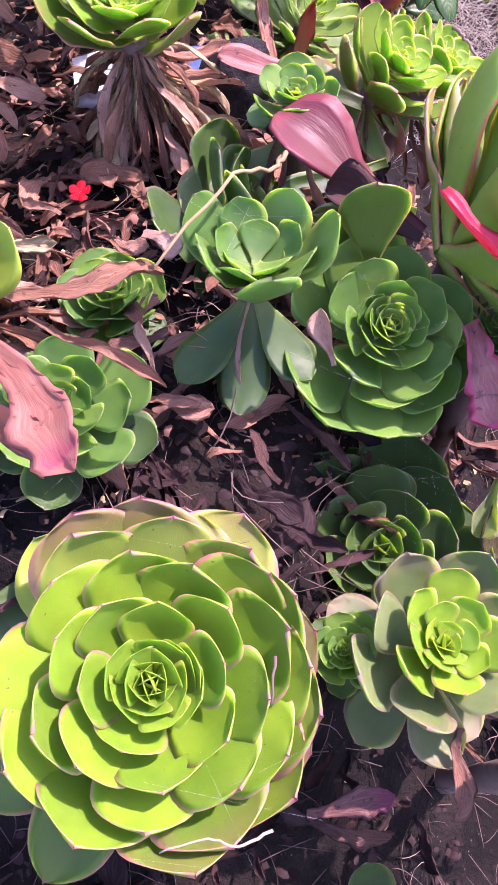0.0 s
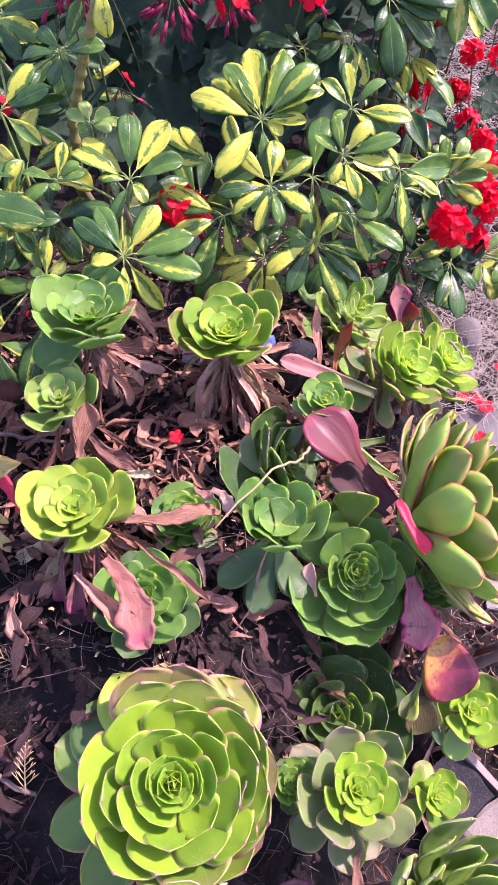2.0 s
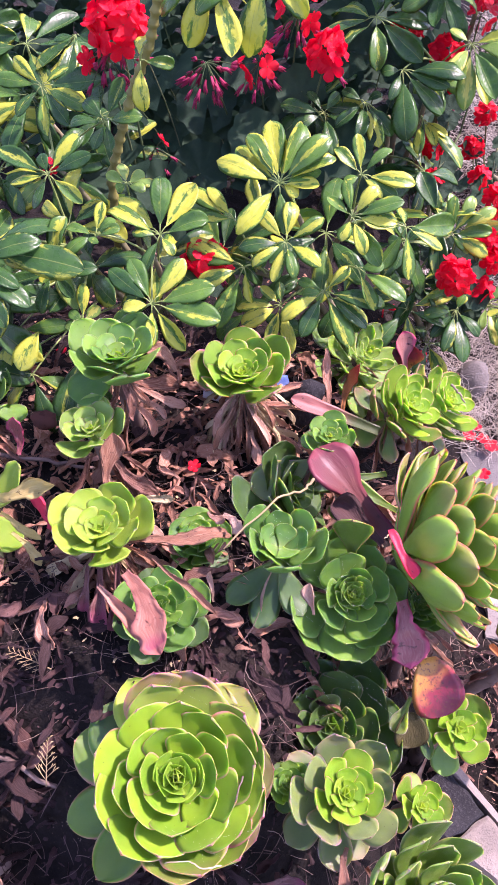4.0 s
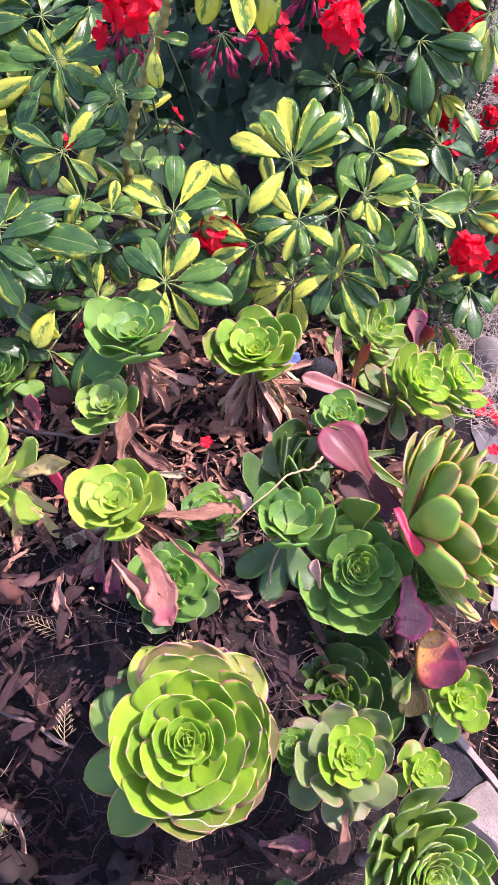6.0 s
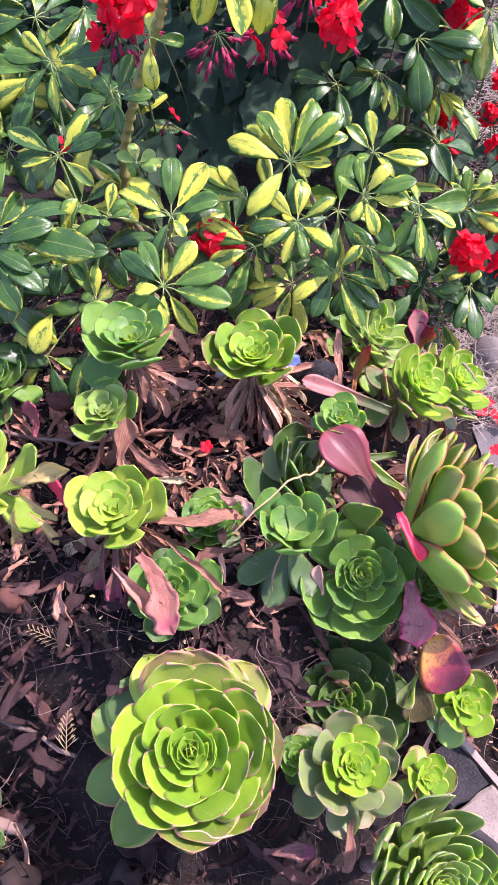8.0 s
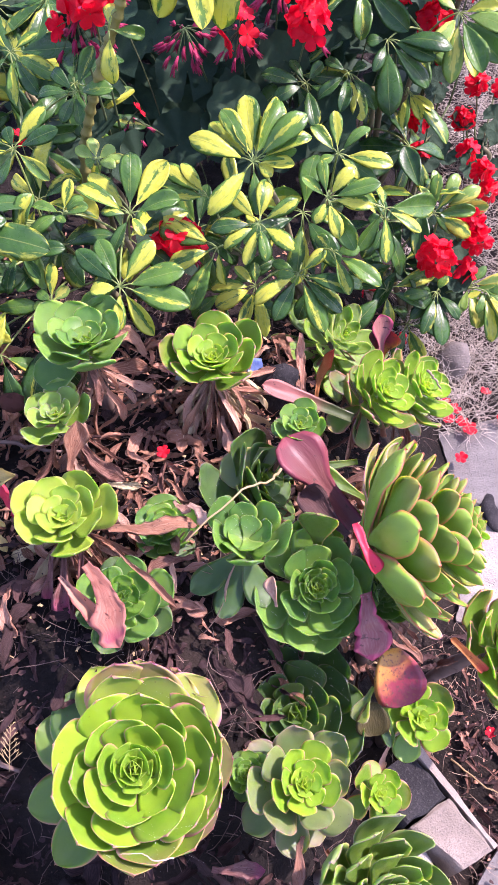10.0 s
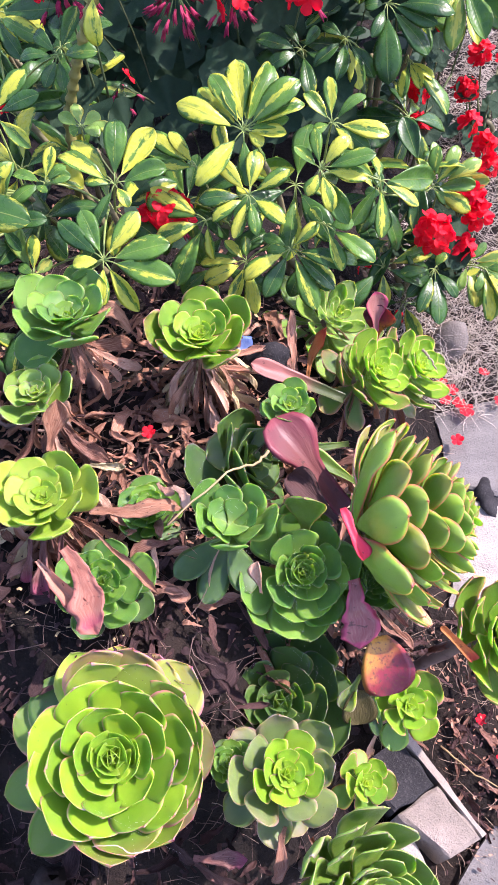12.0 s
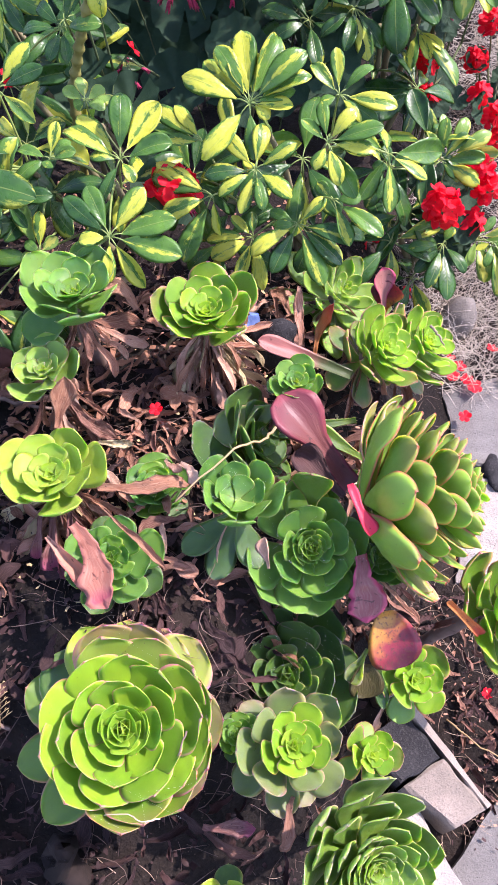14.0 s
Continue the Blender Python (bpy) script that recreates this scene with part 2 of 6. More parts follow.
SALMON = withered("dead_leaf_salmon", (0.42, 0.18, 0.105), (0.62, 0.37, 0.25), (0.74, 0.56, 0.42))
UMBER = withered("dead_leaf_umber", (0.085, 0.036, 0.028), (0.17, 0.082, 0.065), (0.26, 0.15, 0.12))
CREAM = withered("dead_leaf_cream", (0.60, 0.47, 0.15), (0.72, 0.60, 0.23), (0.78, 0.68, 0.34), 0.6, 0.4)
# near-black copy of the dead leaf, with shade put into its colour
SHADE_BROWN = withered("dead_leaf_shade_brown", (0.034, 0.018, 0.017), (0.098, 0.047, 0.042), (0.115, 0.062, 0.056))
PINK = withered("dying_leaf_pink", (0.135, 0.038, 0.036), (0.21, 0.075, 0.064), (0.28, 0.135, 0.11), 0.42, 0.12, 0.15, (0.14, 0.032, 0.040), (0.20, 0.042, 0.052), 0.3)
PINKTIP = withered("dying_leaf_green_and_pink", (0.05, 0.078, 0.024), (0.09, 0.10, 0.034), (0.13, 0.12, 0.06), 0.42, 0.12, 0.2, (0.40, 0.14, 0.125), None, 0.3, 0.22, 0.55)
ROSY = withered("dead_leaf_rosy", (0.33, 0.12, 0.08), (0.52, 0.28, 0.19), (0.62, 0.42, 0.30), 0.6, 0.25, 0.25, (0.36, 0.045, 0.09), (0.44, 0.16, 0.12), 0.25, 0.72, 1.0)
CRIMSON = withered("dying_leaf_crimson", (0.72, 0.025, 0.08), (0.78, 0.08, 0.13), (0.70, 0.12, 0.12), 0.32, 0.4, 0.1, None, None, 0.2)
PURPLE = withered("dying_leaf_purple", (0.22, 0.05, 0.05), (0.34, 0.14, 0.115), (0.50, 0.35, 0.29), 0.32, 0.15, 0.2, None, (0.46, 0.07, 0.12), 0.2)
def sunset_leaf():
    """A dying leaf, amber at its base and crimson to purple towards the rim."""
    m, nt = blank("dying_leaf_amber")
    obj, rand = coords(nt)
    uv, u, v = uvs(nt)
    side = maths(nt, "MULTIPLY", maths(nt, "ABSOLUTE", maths(nt, "SUBTRACT", v, 0.5)), 2.0)
    far = maths(nt, "ADD", maths(nt, "ADD", maths(nt, "MULTIPLY", u, 0.7), maths(nt, "MULTIPLY", v, 0.45)), maths(nt, "MULTIPLY", maths(nt, "SUBTRACT", grain(nt, obj, 5, 3), 0.5), 0.5))
    col = mix(nt, smooth(nt, far, 0.30, 0.66), (0.42, 0.19, 0.025), (0.22, 0.02, 0.03))
    col = mix(nt, smooth(nt, far, 0.62, 0.9), col, (0.085, 0.010, 0.026))
    col = mix(nt, maths(nt, "MULTIPLY", smooth(nt, grain(nt, obj, 16, 3), 0.54, 0.66), 0.75), col, (0.09, 0.03, 0.02))
    surface(nt, col, 0.38, 0.5, bumped(nt, grain(nt, obj, 8, 3), 0.3, 0.002), 0.15, (1, 0.4, 0.2), 0.003)
    return m


AMBER = sunset_leaf()
ORANGE = withered("dying_leaf_orange", (0.56, 0.20, 0.06), (0.62, 0.30, 0.09), (0.50, 0.12, 0.06), 0.45, 0.3, 0.4, (0.50, 0.05, 0.05))
VARI = variegated("schefflera_variegated", (0.125, 0.275, 0.040), (0.055, 0.155, 0.028), (0.54, 0.57, 0.06), 0.42)
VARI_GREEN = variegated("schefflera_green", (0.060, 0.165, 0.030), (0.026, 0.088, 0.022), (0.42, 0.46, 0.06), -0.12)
VARI_YELLOW = variegated("schefflera_yellow", (0.14, 0.30, 0.04), (0.07, 0.18, 0.03), (0.58, 0.60, 0.07), 0.60)
VARI_PALE = variegated("schefflera_young", (0.26, 0.42, 0.08), (0.18, 0.33, 0.06), (0.62, 0.62, 0.12), 0.22)
# leaf green taken near black: the deep shade at the back is in it
GERLEAF = plain("geranium_leaf_shade_dark", (0.015, 0.044, 0.022), (0.026, 0.064, 0.028), 6, 0.65, 0.25, 40, 0.002, 0.2)
PETAL = plain("geranium_petal", (0.86, 0.012, 0.022), (0.74, 0.006, 0.03), 8, 0.5, 0.3, 40, 0.001, 0.4)
MAGENTA = plain("withered_petal", (0.30, 0.012, 0.06), (0.46, 0.05, 0.11), 12, 0.6, 0.3, 60, 0.001, 0.2)
PETIOLE = plain("pale_petiole", (0.22, 0.28, 0.07), (0.14, 0.21, 0.05), 8, 0.45, 0.4, 60, 0.001)
BARK = plain("aeonium_bark", (0.13, 0.085, 0.07), (0.30, 0.22, 0.18), 14, 0.9, 0.2, 45, 0.004, fine=60)
DARKBARK = plain("dark_bark", (0.012, 0.009, 0.008), (0.038, 0.026, 0.021), 14, 0.9, 0.2, 45, 0.004, fine=60)
WOOD = plain("ringed_bark", (0.12, 0.11, 0.05), (0.24, 0.21, 0.12), 10, 0.8, 0.25, 40, 0.003)
TWIG = plain("dry_twig", (0.32, 0.21, 0.14), (0.48, 0.36, 0.27), 20, 0.85, 0.2, 80, 0.002)
STALK = plain("dry_stalk", (0.30, 0.20, 0.10), (0.46, 0.34, 0.18), 20, 0.85, 0.2, 80, 0.002)
STRAW = plain("dry_grass_straw", (0.40, 0.34, 0.27), (0.82, 0.75, 0.65), 4, 0.85, 0.2, 30, 0.001)
RINGED = plain("ringed_yellow_bark", (0.20, 0.18, 0.045), (0.06, 0.06, 0.02), 14, 0.6, 0.3, 50, 0.003, fine=45)
GERSTEM = plain("geranium_stem", (0.06, 0.10, 0.035), (0.12, 0.13, 0.06), 8, 0.7, 0.2, 60, 0.001)
SOIL = soil_material()
PAVE = concrete("grey_pavement", (0.138, 0.130, 0.120), (0.205, 0.192, 0.176))
BLOCK = concrete("worn_block", (0.185, 0.152, 0.122), (0.315, 0.258, 0.21))
DARKSTONE = concrete("near_black_concrete", (0.016, 0.015, 0.016), (0.038, 0.036, 0.037))
LIGHT = concrete("pale_concrete", (0.285, 0.248, 0.215), (0.41, 0.362, 0.318))
PALE_BLOCK = concrete("pale_worn_block", (0.22, 0.182, 0.15), (0.335, 0.28, 0.235))
STONE = concrete("weathered_stone", (0.13, 0.115, 0.10), (0.22, 0.19, 0.165))
CLOD = plain("brown_clod", (0.075, 0.032, 0.024), (0.15, 0.07, 0.052), 22, 0.95, 0.1, 60, 0.004, fine=50)
WHITE = plain("white_scrap", (0.62, 0.62, 0.62), (0.75, 0.74, 0.72), 9, 0.5, 0.4, 50, 0.001)
BLUE = plain("blue_scrap", (0.10, 0.22, 0.62), (0.30, 0.42, 0.75), 9, 0.35, 0.5, 50, 0.001)
THREAD = plain("web_thread", (0.75, 0.75, 0.75), (0.85, 0.85, 0.85), 9, 0.4, 0.5, 50, 0.0)


# ---------------------------------------------------------------- mesh helpers
def data(name, verts, faces, mat, uv=None, smoothed=True):
    me = bpy.data.meshes.new(name)
    me.from_pydata([tuple(v) for v in verts], [], faces)
    if uv is not None:
        lay = me.uv_layers.new(name="UVMap")
        idx = np.empty(len(me.loops), dtype=np.int32)
        me.loops.foreach_get("vertex_index", idx)
        lay.data.foreach_set("uv", np.asarray(uv, dtype=np.float32)[idx].ravel())
    if smoothed:
        me.polygons.foreach_set("use_smooth", [True] * len(me.polygons))
    for one in mat if isinstance(mat, (list, tuple)) else [mat]:
        me.materials.append(one)
    me.update()
    return me


def world_of(ob):
    return (world_of(ob.parent) if ob.parent else Matrix()) @ ob.matrix_basis


def thing(name, at, label, category, group="", kind="", mesh=None):
    ob = new(name, mesh)
    ob.matrix_basis = at if isinstance(at, Matrix) else Matrix.Translation(at)
    return tagged(ob, label, category, group, kind)


def part(name, mesh, parent, m=None, label=""):
    """Links a mesh under a thing; m is its pose in the world (None: the mesh is in world coordinates)."""
    ob = new(name, mesh)
    ob.parent = parent
    ob.matrix_basis = world_of(parent).inverted() @ (m if m is not None else Matrix())
    return tagged(ob, label)


def frame_of(base, way, up, sx, sy, sz):
    """A pose with x along way, z near up, and scales."""
    x = Vector(way).normalized()
    up = Vector(up)
    z = up - x * up.dot(x)
    if z.length < 1e-4:
        z = x.orthogonal()
    z.normalize()
    y = z.cross(x)
    return Matrix(((x.x * sx, y.x * sy, z.x * sz, base[0]), (x.y * sx, y.y * sy, z.y * sz, base[1]), (x.z * sx, y.z * sy, z.z * sz, base[2]), (0, 0, 0, 1)))


def blade(name, mat, outline, cup, bend, thick=0.0, wave=0.0, twist=0.0, seed=0, nv=8, us=None, fold=0.0, late=0.0):
    """A leaf of length 1 along x: outline is (u, half width) pairs; cup lifts the sides, bend curls it upward along its length."""
    us = us or [0, .12, .25, .38, .5, .6, .68, .75, .81, .86, .9, .93, .952, .968, .979, 1.0]
    ou, ow = [p[0] for p in outline], [p[1] for p in outline]
    off = Vector((seed * 3.1, seed * 1.7, 0))
    path, pos, last = [], Vector((0, 0, 0)), 0.0
    for u in us:
        ang = bend * u + late * max(0.0, u - 0.55) ** 2 * 4
        pos = pos + Vector((math.cos(ang), 0, math.sin(ang))) * (u - last)
        path.append((pos.copy(), ang))
        last = u
    rows_top, rows_low = [], []
    for (p, ang), u in zip(path, us):
        w = float(np.interp(u, ou, ow))
        n = Vector((-math.sin(ang), 0, math.cos(ang)))
        a, b = [], []
        for j in range(nv + 1):
            v = -1 + 2 * j / nv
            lift = cup * w * (v * v) + fold * w * abs(v)
            ruf = wave * noise.noise(Vector((u * 4.5, v * 1.6, 0)) + off) * (0.3 + abs(v)) * min(1, u * 3)
            tw = twist * u
            y, z = v * w * math.cos(tw), v * w * math.sin(tw) + lift + ruf
            q = p + n * z
            q.y += y + wave * 0.4 * noise.noise(Vector((u * 3, 9, seed))) * u
            a.append(q)
            b.append(q - n * thick * math.sqrt(max(0, 1 - v * v)) * (0.35 + 0.65 * math.sin(math.pi * min(1, 0.25 + 0.75 * u))))
        rows_top.append(a)
        rows_low.append(b)
    verts, uv, faces = [], [], []
    for a, u in zip(rows_top, us):
        verts += a
        uv += [(u, j / nv) for j in range(nv + 1)]
    k = nv + 1
    for i in range(len(us) - 1):
        for j in range(nv):
            faces.append((i * k + j, (i + 1) * k + j, (i + 1) * k + j + 1, i * k + j + 1))
    if thick:
        start, kk = len(verts), nv - 1
        for b, u in zip(rows_low, us):
            verts += b[1:-1]
            uv += [(u, j / nv) for j in range(1, nv)]
        low = lambda i, j: i * k + j if j in (0, nv) else start + i * kk + j - 1
        for i in range(len(us) - 1):
            for j in range(nv):
                faces.append((low(i, j), low(i, j + 1), low(i + 1, j + 1), low(i + 1, j)))
        faces.append(tuple([j for j in range(nv + 1)] + [low(0, j) for j in range(nv - 1, 0, -1)]))
    faces = [tuple((f[0], f[3], f[2], f[1])) if len(f) == 4 else f for f in faces]
    return data(name, verts, faces, mat, uv)


def tube(points, radii, sides=8, rings=0.0):
    """Verts and faces of a tapered tube along points."""
    pts = [Vector(p) for p in points]
    verts, faces = [], []
    ref = Vector((0.31, 0.52, 0.8))
    for i, p in enumerate(pts):
        d = (pts[min(i + 1, len(pts) - 1)] - pts[max(i - 1, 0)]).normalized()
        a = d.cross(ref).normalized()
        b = d.cross(a)
        r = radii[i] if not isinstance(radii, float) else radii
        r *= 1 + rings * (1 if i % 2 else -1)
        verts += [p + (a * math.cos(2 * math.pi * s / sides) + b * math.sin(2 * math.pi * s / sides)) * r for s in range(sides)]
    for i in range(len(pts) - 1):
        for s in range(sides):
            t = (s + 1) % sides
            faces.append((i * sides + s, i * sides + t, (i + 1) * sides + t, (i + 1) * sides + s))
    faces.append(tuple(range(sides))[::-1])
    faces.append(tuple((len(pts) - 1) * sides + s for s in range(sides)))
    return verts, faces


def joined(pieces):
    verts, faces = [], []
    for v, f in pieces:
        n = len(verts)
        verts += v
        faces += [tuple(i + n for i in face) for face in f]
    return verts, faces


def arc(a, b, sag, n=8, side=Vector((0, 0, 0))):
    """Points from a to b, bowed by sag along z and by side."""
    a, b = Vector(a), Vector(b)
    return [a.lerp(b, i / (n - 1)) + (Vector((0, 0, sag)) + side) * (4 * (i / (n - 1)) * (1 - i / (n - 1))) for i in range(n)]


def rock(name, mat, size, seed, rough=0.25):
    bm = bmesh.new()
    bmesh.ops.create_icosphere(bm, subdivisions=3, radius=1.0)
    for v in bm.verts:
        k = 1 + rough * noise.noise(v.co * 1.3 + Vector((seed, seed * 2, 0))) + rough * 0.4 * noise.noise(v.co * 4 + Vector((seed, 0, 5)))
        v.co = Vector((v.co.x * size[0], v.co.y * size[1], v.co.z * size[2])) * k
    me = bpy.data.meshes.new(name)
    bm.to_mesh(me)
    bm.free()
    me.materials.append(mat)
    me.polygons.foreach_set("use_smooth", [True] * len(me.polygons))
    return me


def step(lo, hi, x):
    t = min(1, max(0, (x - lo) / (hi - lo)))
    return t * t * (3 - 2 * t)


# ---------------------------------------------------------------- ground
def street(y):
    return 0.16 * (min(max(y, -0.6), 3.0) - 0.5)


def soil(x, y):
    bed = 0.405 - 0.22 * (1 - step(0.20, 0.47, y)) - 0.05 * step(1.0, 1.8, y) - 0.08 * step(-0.05, 0.16, x)
    edge = 0.30 + 0.06 * noise.noise(Vector((0, y * 2, 3)))
    return bed + (street(y) - bed) * step(0.02, edge + 0.06, x) * (1 if y < 2.2 else 1)


def ground_sheet():
    xs = [-150, -40, -12, -5, -2.5, -1.5] + [round(-1.1 + 0.0125 * i, 4) for i in range(153)] + [1.2, 2, 5, 12, 40, 150]
    ys = [-150, -40, -12, -5, -2, -1, -0.5] + [round(-0.1 + 0.0125 * i, 4) for i in range(225)] + [3.2, 4.5, 8, 14, 40, 150]
    verts = []
    for y in ys:
        for x in xs:
            z = soil(x, y)
            z += 0.012 * noise.noise(Vector((x * 9, y * 9, 0))) + 0.006 * noise.noise(Vector((x * 32, y * 32, 1))) + 0.003 * noise.noise(Vector((x * 80, y * 80, 2)))
            verts.append((x, y, z - 0.008))
    k = len(xs)
    faces = [(j * k + i, j * k + i + 1, (j + 1) * k + i + 1, (j + 1) * k + i) for j in range(len(ys) - 1) for i in range(k - 1)]
    ob = new("ground", data("ground", verts, faces, SOIL))
    return tagged(ob, "dark crumbly planting soil rising from the pavement", "ground", kind="structure")


ground_sheet()


def slab(name, corners, drop, mat, label, category, ragged=0.004, seed=0, kind="structure", n=14):
    """A slab over four corners (counter-clockwise seen from above), with rounded, ragged edges."""
    c = [Vector(p) for p in corners]
    top, verts, faces = [], [], []
    for j in range(n + 1):
        for i in range(n + 1):
            s, t = i / n, j / n
            p = c[0] * (1 - s) * (1 - t) + c[1] * s * (1 - t) + c[2] * s * t + c[3] * (1 - s) * t
            rim = i in (0, n) or j in (0, n)
            p.z += ragged * 0.35 * noise.noise(p * 40 + Vector((seed, 0, 0))) - (0.004 if rim else 0)
            if rim:
                p.x += ragged * noise.noise(p * 30 + Vector((0, seed, 0)))
                p.y += ragged * noise.noise(p * 30 + Vector((0, 0, seed)))
            verts.append(p)
    k = n + 1
    faces = [(j * k + i, j * k + i + 1, (j + 1) * k + i + 1, (j + 1) * k + i) for j in range(n) for i in range(n)]
    ring = [i for i in range(k)] + [j * k + n for j in range(1, k)] + [n * k + i for i in range(n - 1, -1, -1)] + [j * k for j in range(n - 1, 0, -1)]
    start = len(verts)
    for r in ring:
        verts.append(verts[r] - Vector((0, 0, drop)))
    m = len(ring)
    for i in range(m):
        a, b = ring[i], ring[(i + 1) % m]
        faces.append((b, a, start + i, start + (i + 1) % m))
    mid = sum(c, Vector()) / 4
    ob = new(name, data(name, [v - mid for v in verts], faces, mat, smoothed=False))
    ob.matrix_basis = Matrix.Translation(mid)
    return tagged(ob, label, category, kind=kind)


def pav(x, y, up=0.006):
    return (x, y, street(y) + up)


slab("pavement", [pav(0.345, 1.045), pav(3.2, 1.02), pav(3.2, 2.6), pav(0.300, 1.195)], 0.08, PAVE, "grey worn concrete pavement slab beside the bed", "pavement", 0.012, 1, n=60)
slab("pavement", [pav(0.385, 0.80), pav(3.2, 0.74), pav(3.2, 1.020), pav(0.355, 1.020)], 0.08, LIGHT, "sunlit pale concrete pavement slab with a broken edge", "pavement", 0.012, 2, n=60)
slab("pavement", [pav(-0.95, -2.4), pav(3.2, -2.4), pav(3.2, 0.50), pav(0.508, 0.47)], 0.08, PAVE, "rough grey concrete pavement", "pavement", 0.012, 3, n=60)
slab("kerb_stone", [(0.303, 0.392, 0.072), (0.578, 0.113, 0.030), (0.620, 0.155, 0.024), (0.345, 0.434, 0.066)], 0.13, LIGHT, "long pale concrete kerb piece edging the bed", "kerb", 0.006, 4, "", 24)
# shaded half of the block, built as a separate stub in near-black
slab("concrete_block", [(0.262, 0.470, 0.122), (0.334, 0.430, 0.112), (0.388, 0.482, 0.108), (0.318, 0.536, 0.122)], 0.12, DARKSTONE, "rough stub of concrete at the edge of the bed, near-black for its shade", "block", 0.006, 5, "", 22)
slab("concrete_block", [(0.337, 0.429, 0.108), (0.425, 0.396, 0.080), (0.467, 0.434, 0.080), (0.390, 0.481, 0.106)], 0.12, BLOCK, "broken tilted concrete block lying at the edge of the bed", "block", 0.006, 15, "", 22)
slab("kerb_stone", [(0.321, 0.538, 0.121), (0.469, 0.436, 0.080), (0.476, 0.442, 0.066), (0.342, 0.549, 0.100)], 0.10, PALE_BLOCK, "narrow pale sunlit kerb piece against a block", "kerb", 0.005, 6, "", 22)


# ---------------------------------------------------------------- aeoniums
SPOON_US = [0, .12, .25, .38, .5, .6, .68, .75, .81, .86, .9, .93, .955, .972, .984, .993, 1.0]
SPOON = [(u, 0.07 + 0.275 * (lambda t: t * t * (3 - 2 * t))(u / 0.7) if u < 0.7 else max(0.004 + 0.9 * (1 - u), 0.345 * max(0.0, 1 - ((u - 0.7) / 0.291) ** 2.2) ** 0.62)) for u in SPOON_US]
NARROW = [(0, 0.08), (.12, 0.085), (.25, 0.115), (.38, 0.16), (.5, 0.205), (.6, 0.235), (.7, 0.25), (.78, 0.24), (.85, 0.21), (.91, 0.165), (.96, 0.10), (.985, 0.05), (1, 0.004)]
LEAF_SETS = {}


def level(me):
    """Turns and scales a leaf so that its tip lies at (1, 0, 0): a leaf then reaches exactly from its base to its tip."""
    tip = max((v.co for v in me.vertices), key=lambda c: c.x * c.x + c.z * c.z).copy()
    ang, far = math.atan2(tip.z, tip.x), math.hypot(tip.x, tip.z)
    me.transform(Matrix.Scale(1 / far, 4) @ Matrix.Rotation(ang, 4, "Y"))
    return me


def leaf_set(mat, narrow=False):
    """Ten leaves of one colour: four for the outer whorls, three half-way in, three for the heart."""
    key = (mat.name, narrow)
    if key not in LEAF_SETS:
        line = NARROW if narrow else SPOON
        outer = [level(blade("leaf", mat, line, (-0.10, 0.04, 0.10, 0.16)[i], 0.30 + 0.13 * i, 0.045, 0.035, seed=i + 1, us=SPOON_US, late=0.45)) for i in range(4)]
        middle = [level(blade("leaf", mat, line, 0.12 + 0.09 * i, 0.50 + 0.12 * i, 0.042, 0.018, seed=i + 11, us=SPOON_US, late=0.45)) for i in range(3)]
        heart = [level(blade("leaf", YOUNG if mat in (LIME, PALE) else mat, line, 0.12 + 0.06 * i, 0.55 + 0.10 * i, 0.040, 0.010, seed=i + 17, us=SPOON_US, late=0.30)) for i in range(3)]
        LEAF_SETS[key] = (outer, middle, heart)
    return LEAF_SETS[key]




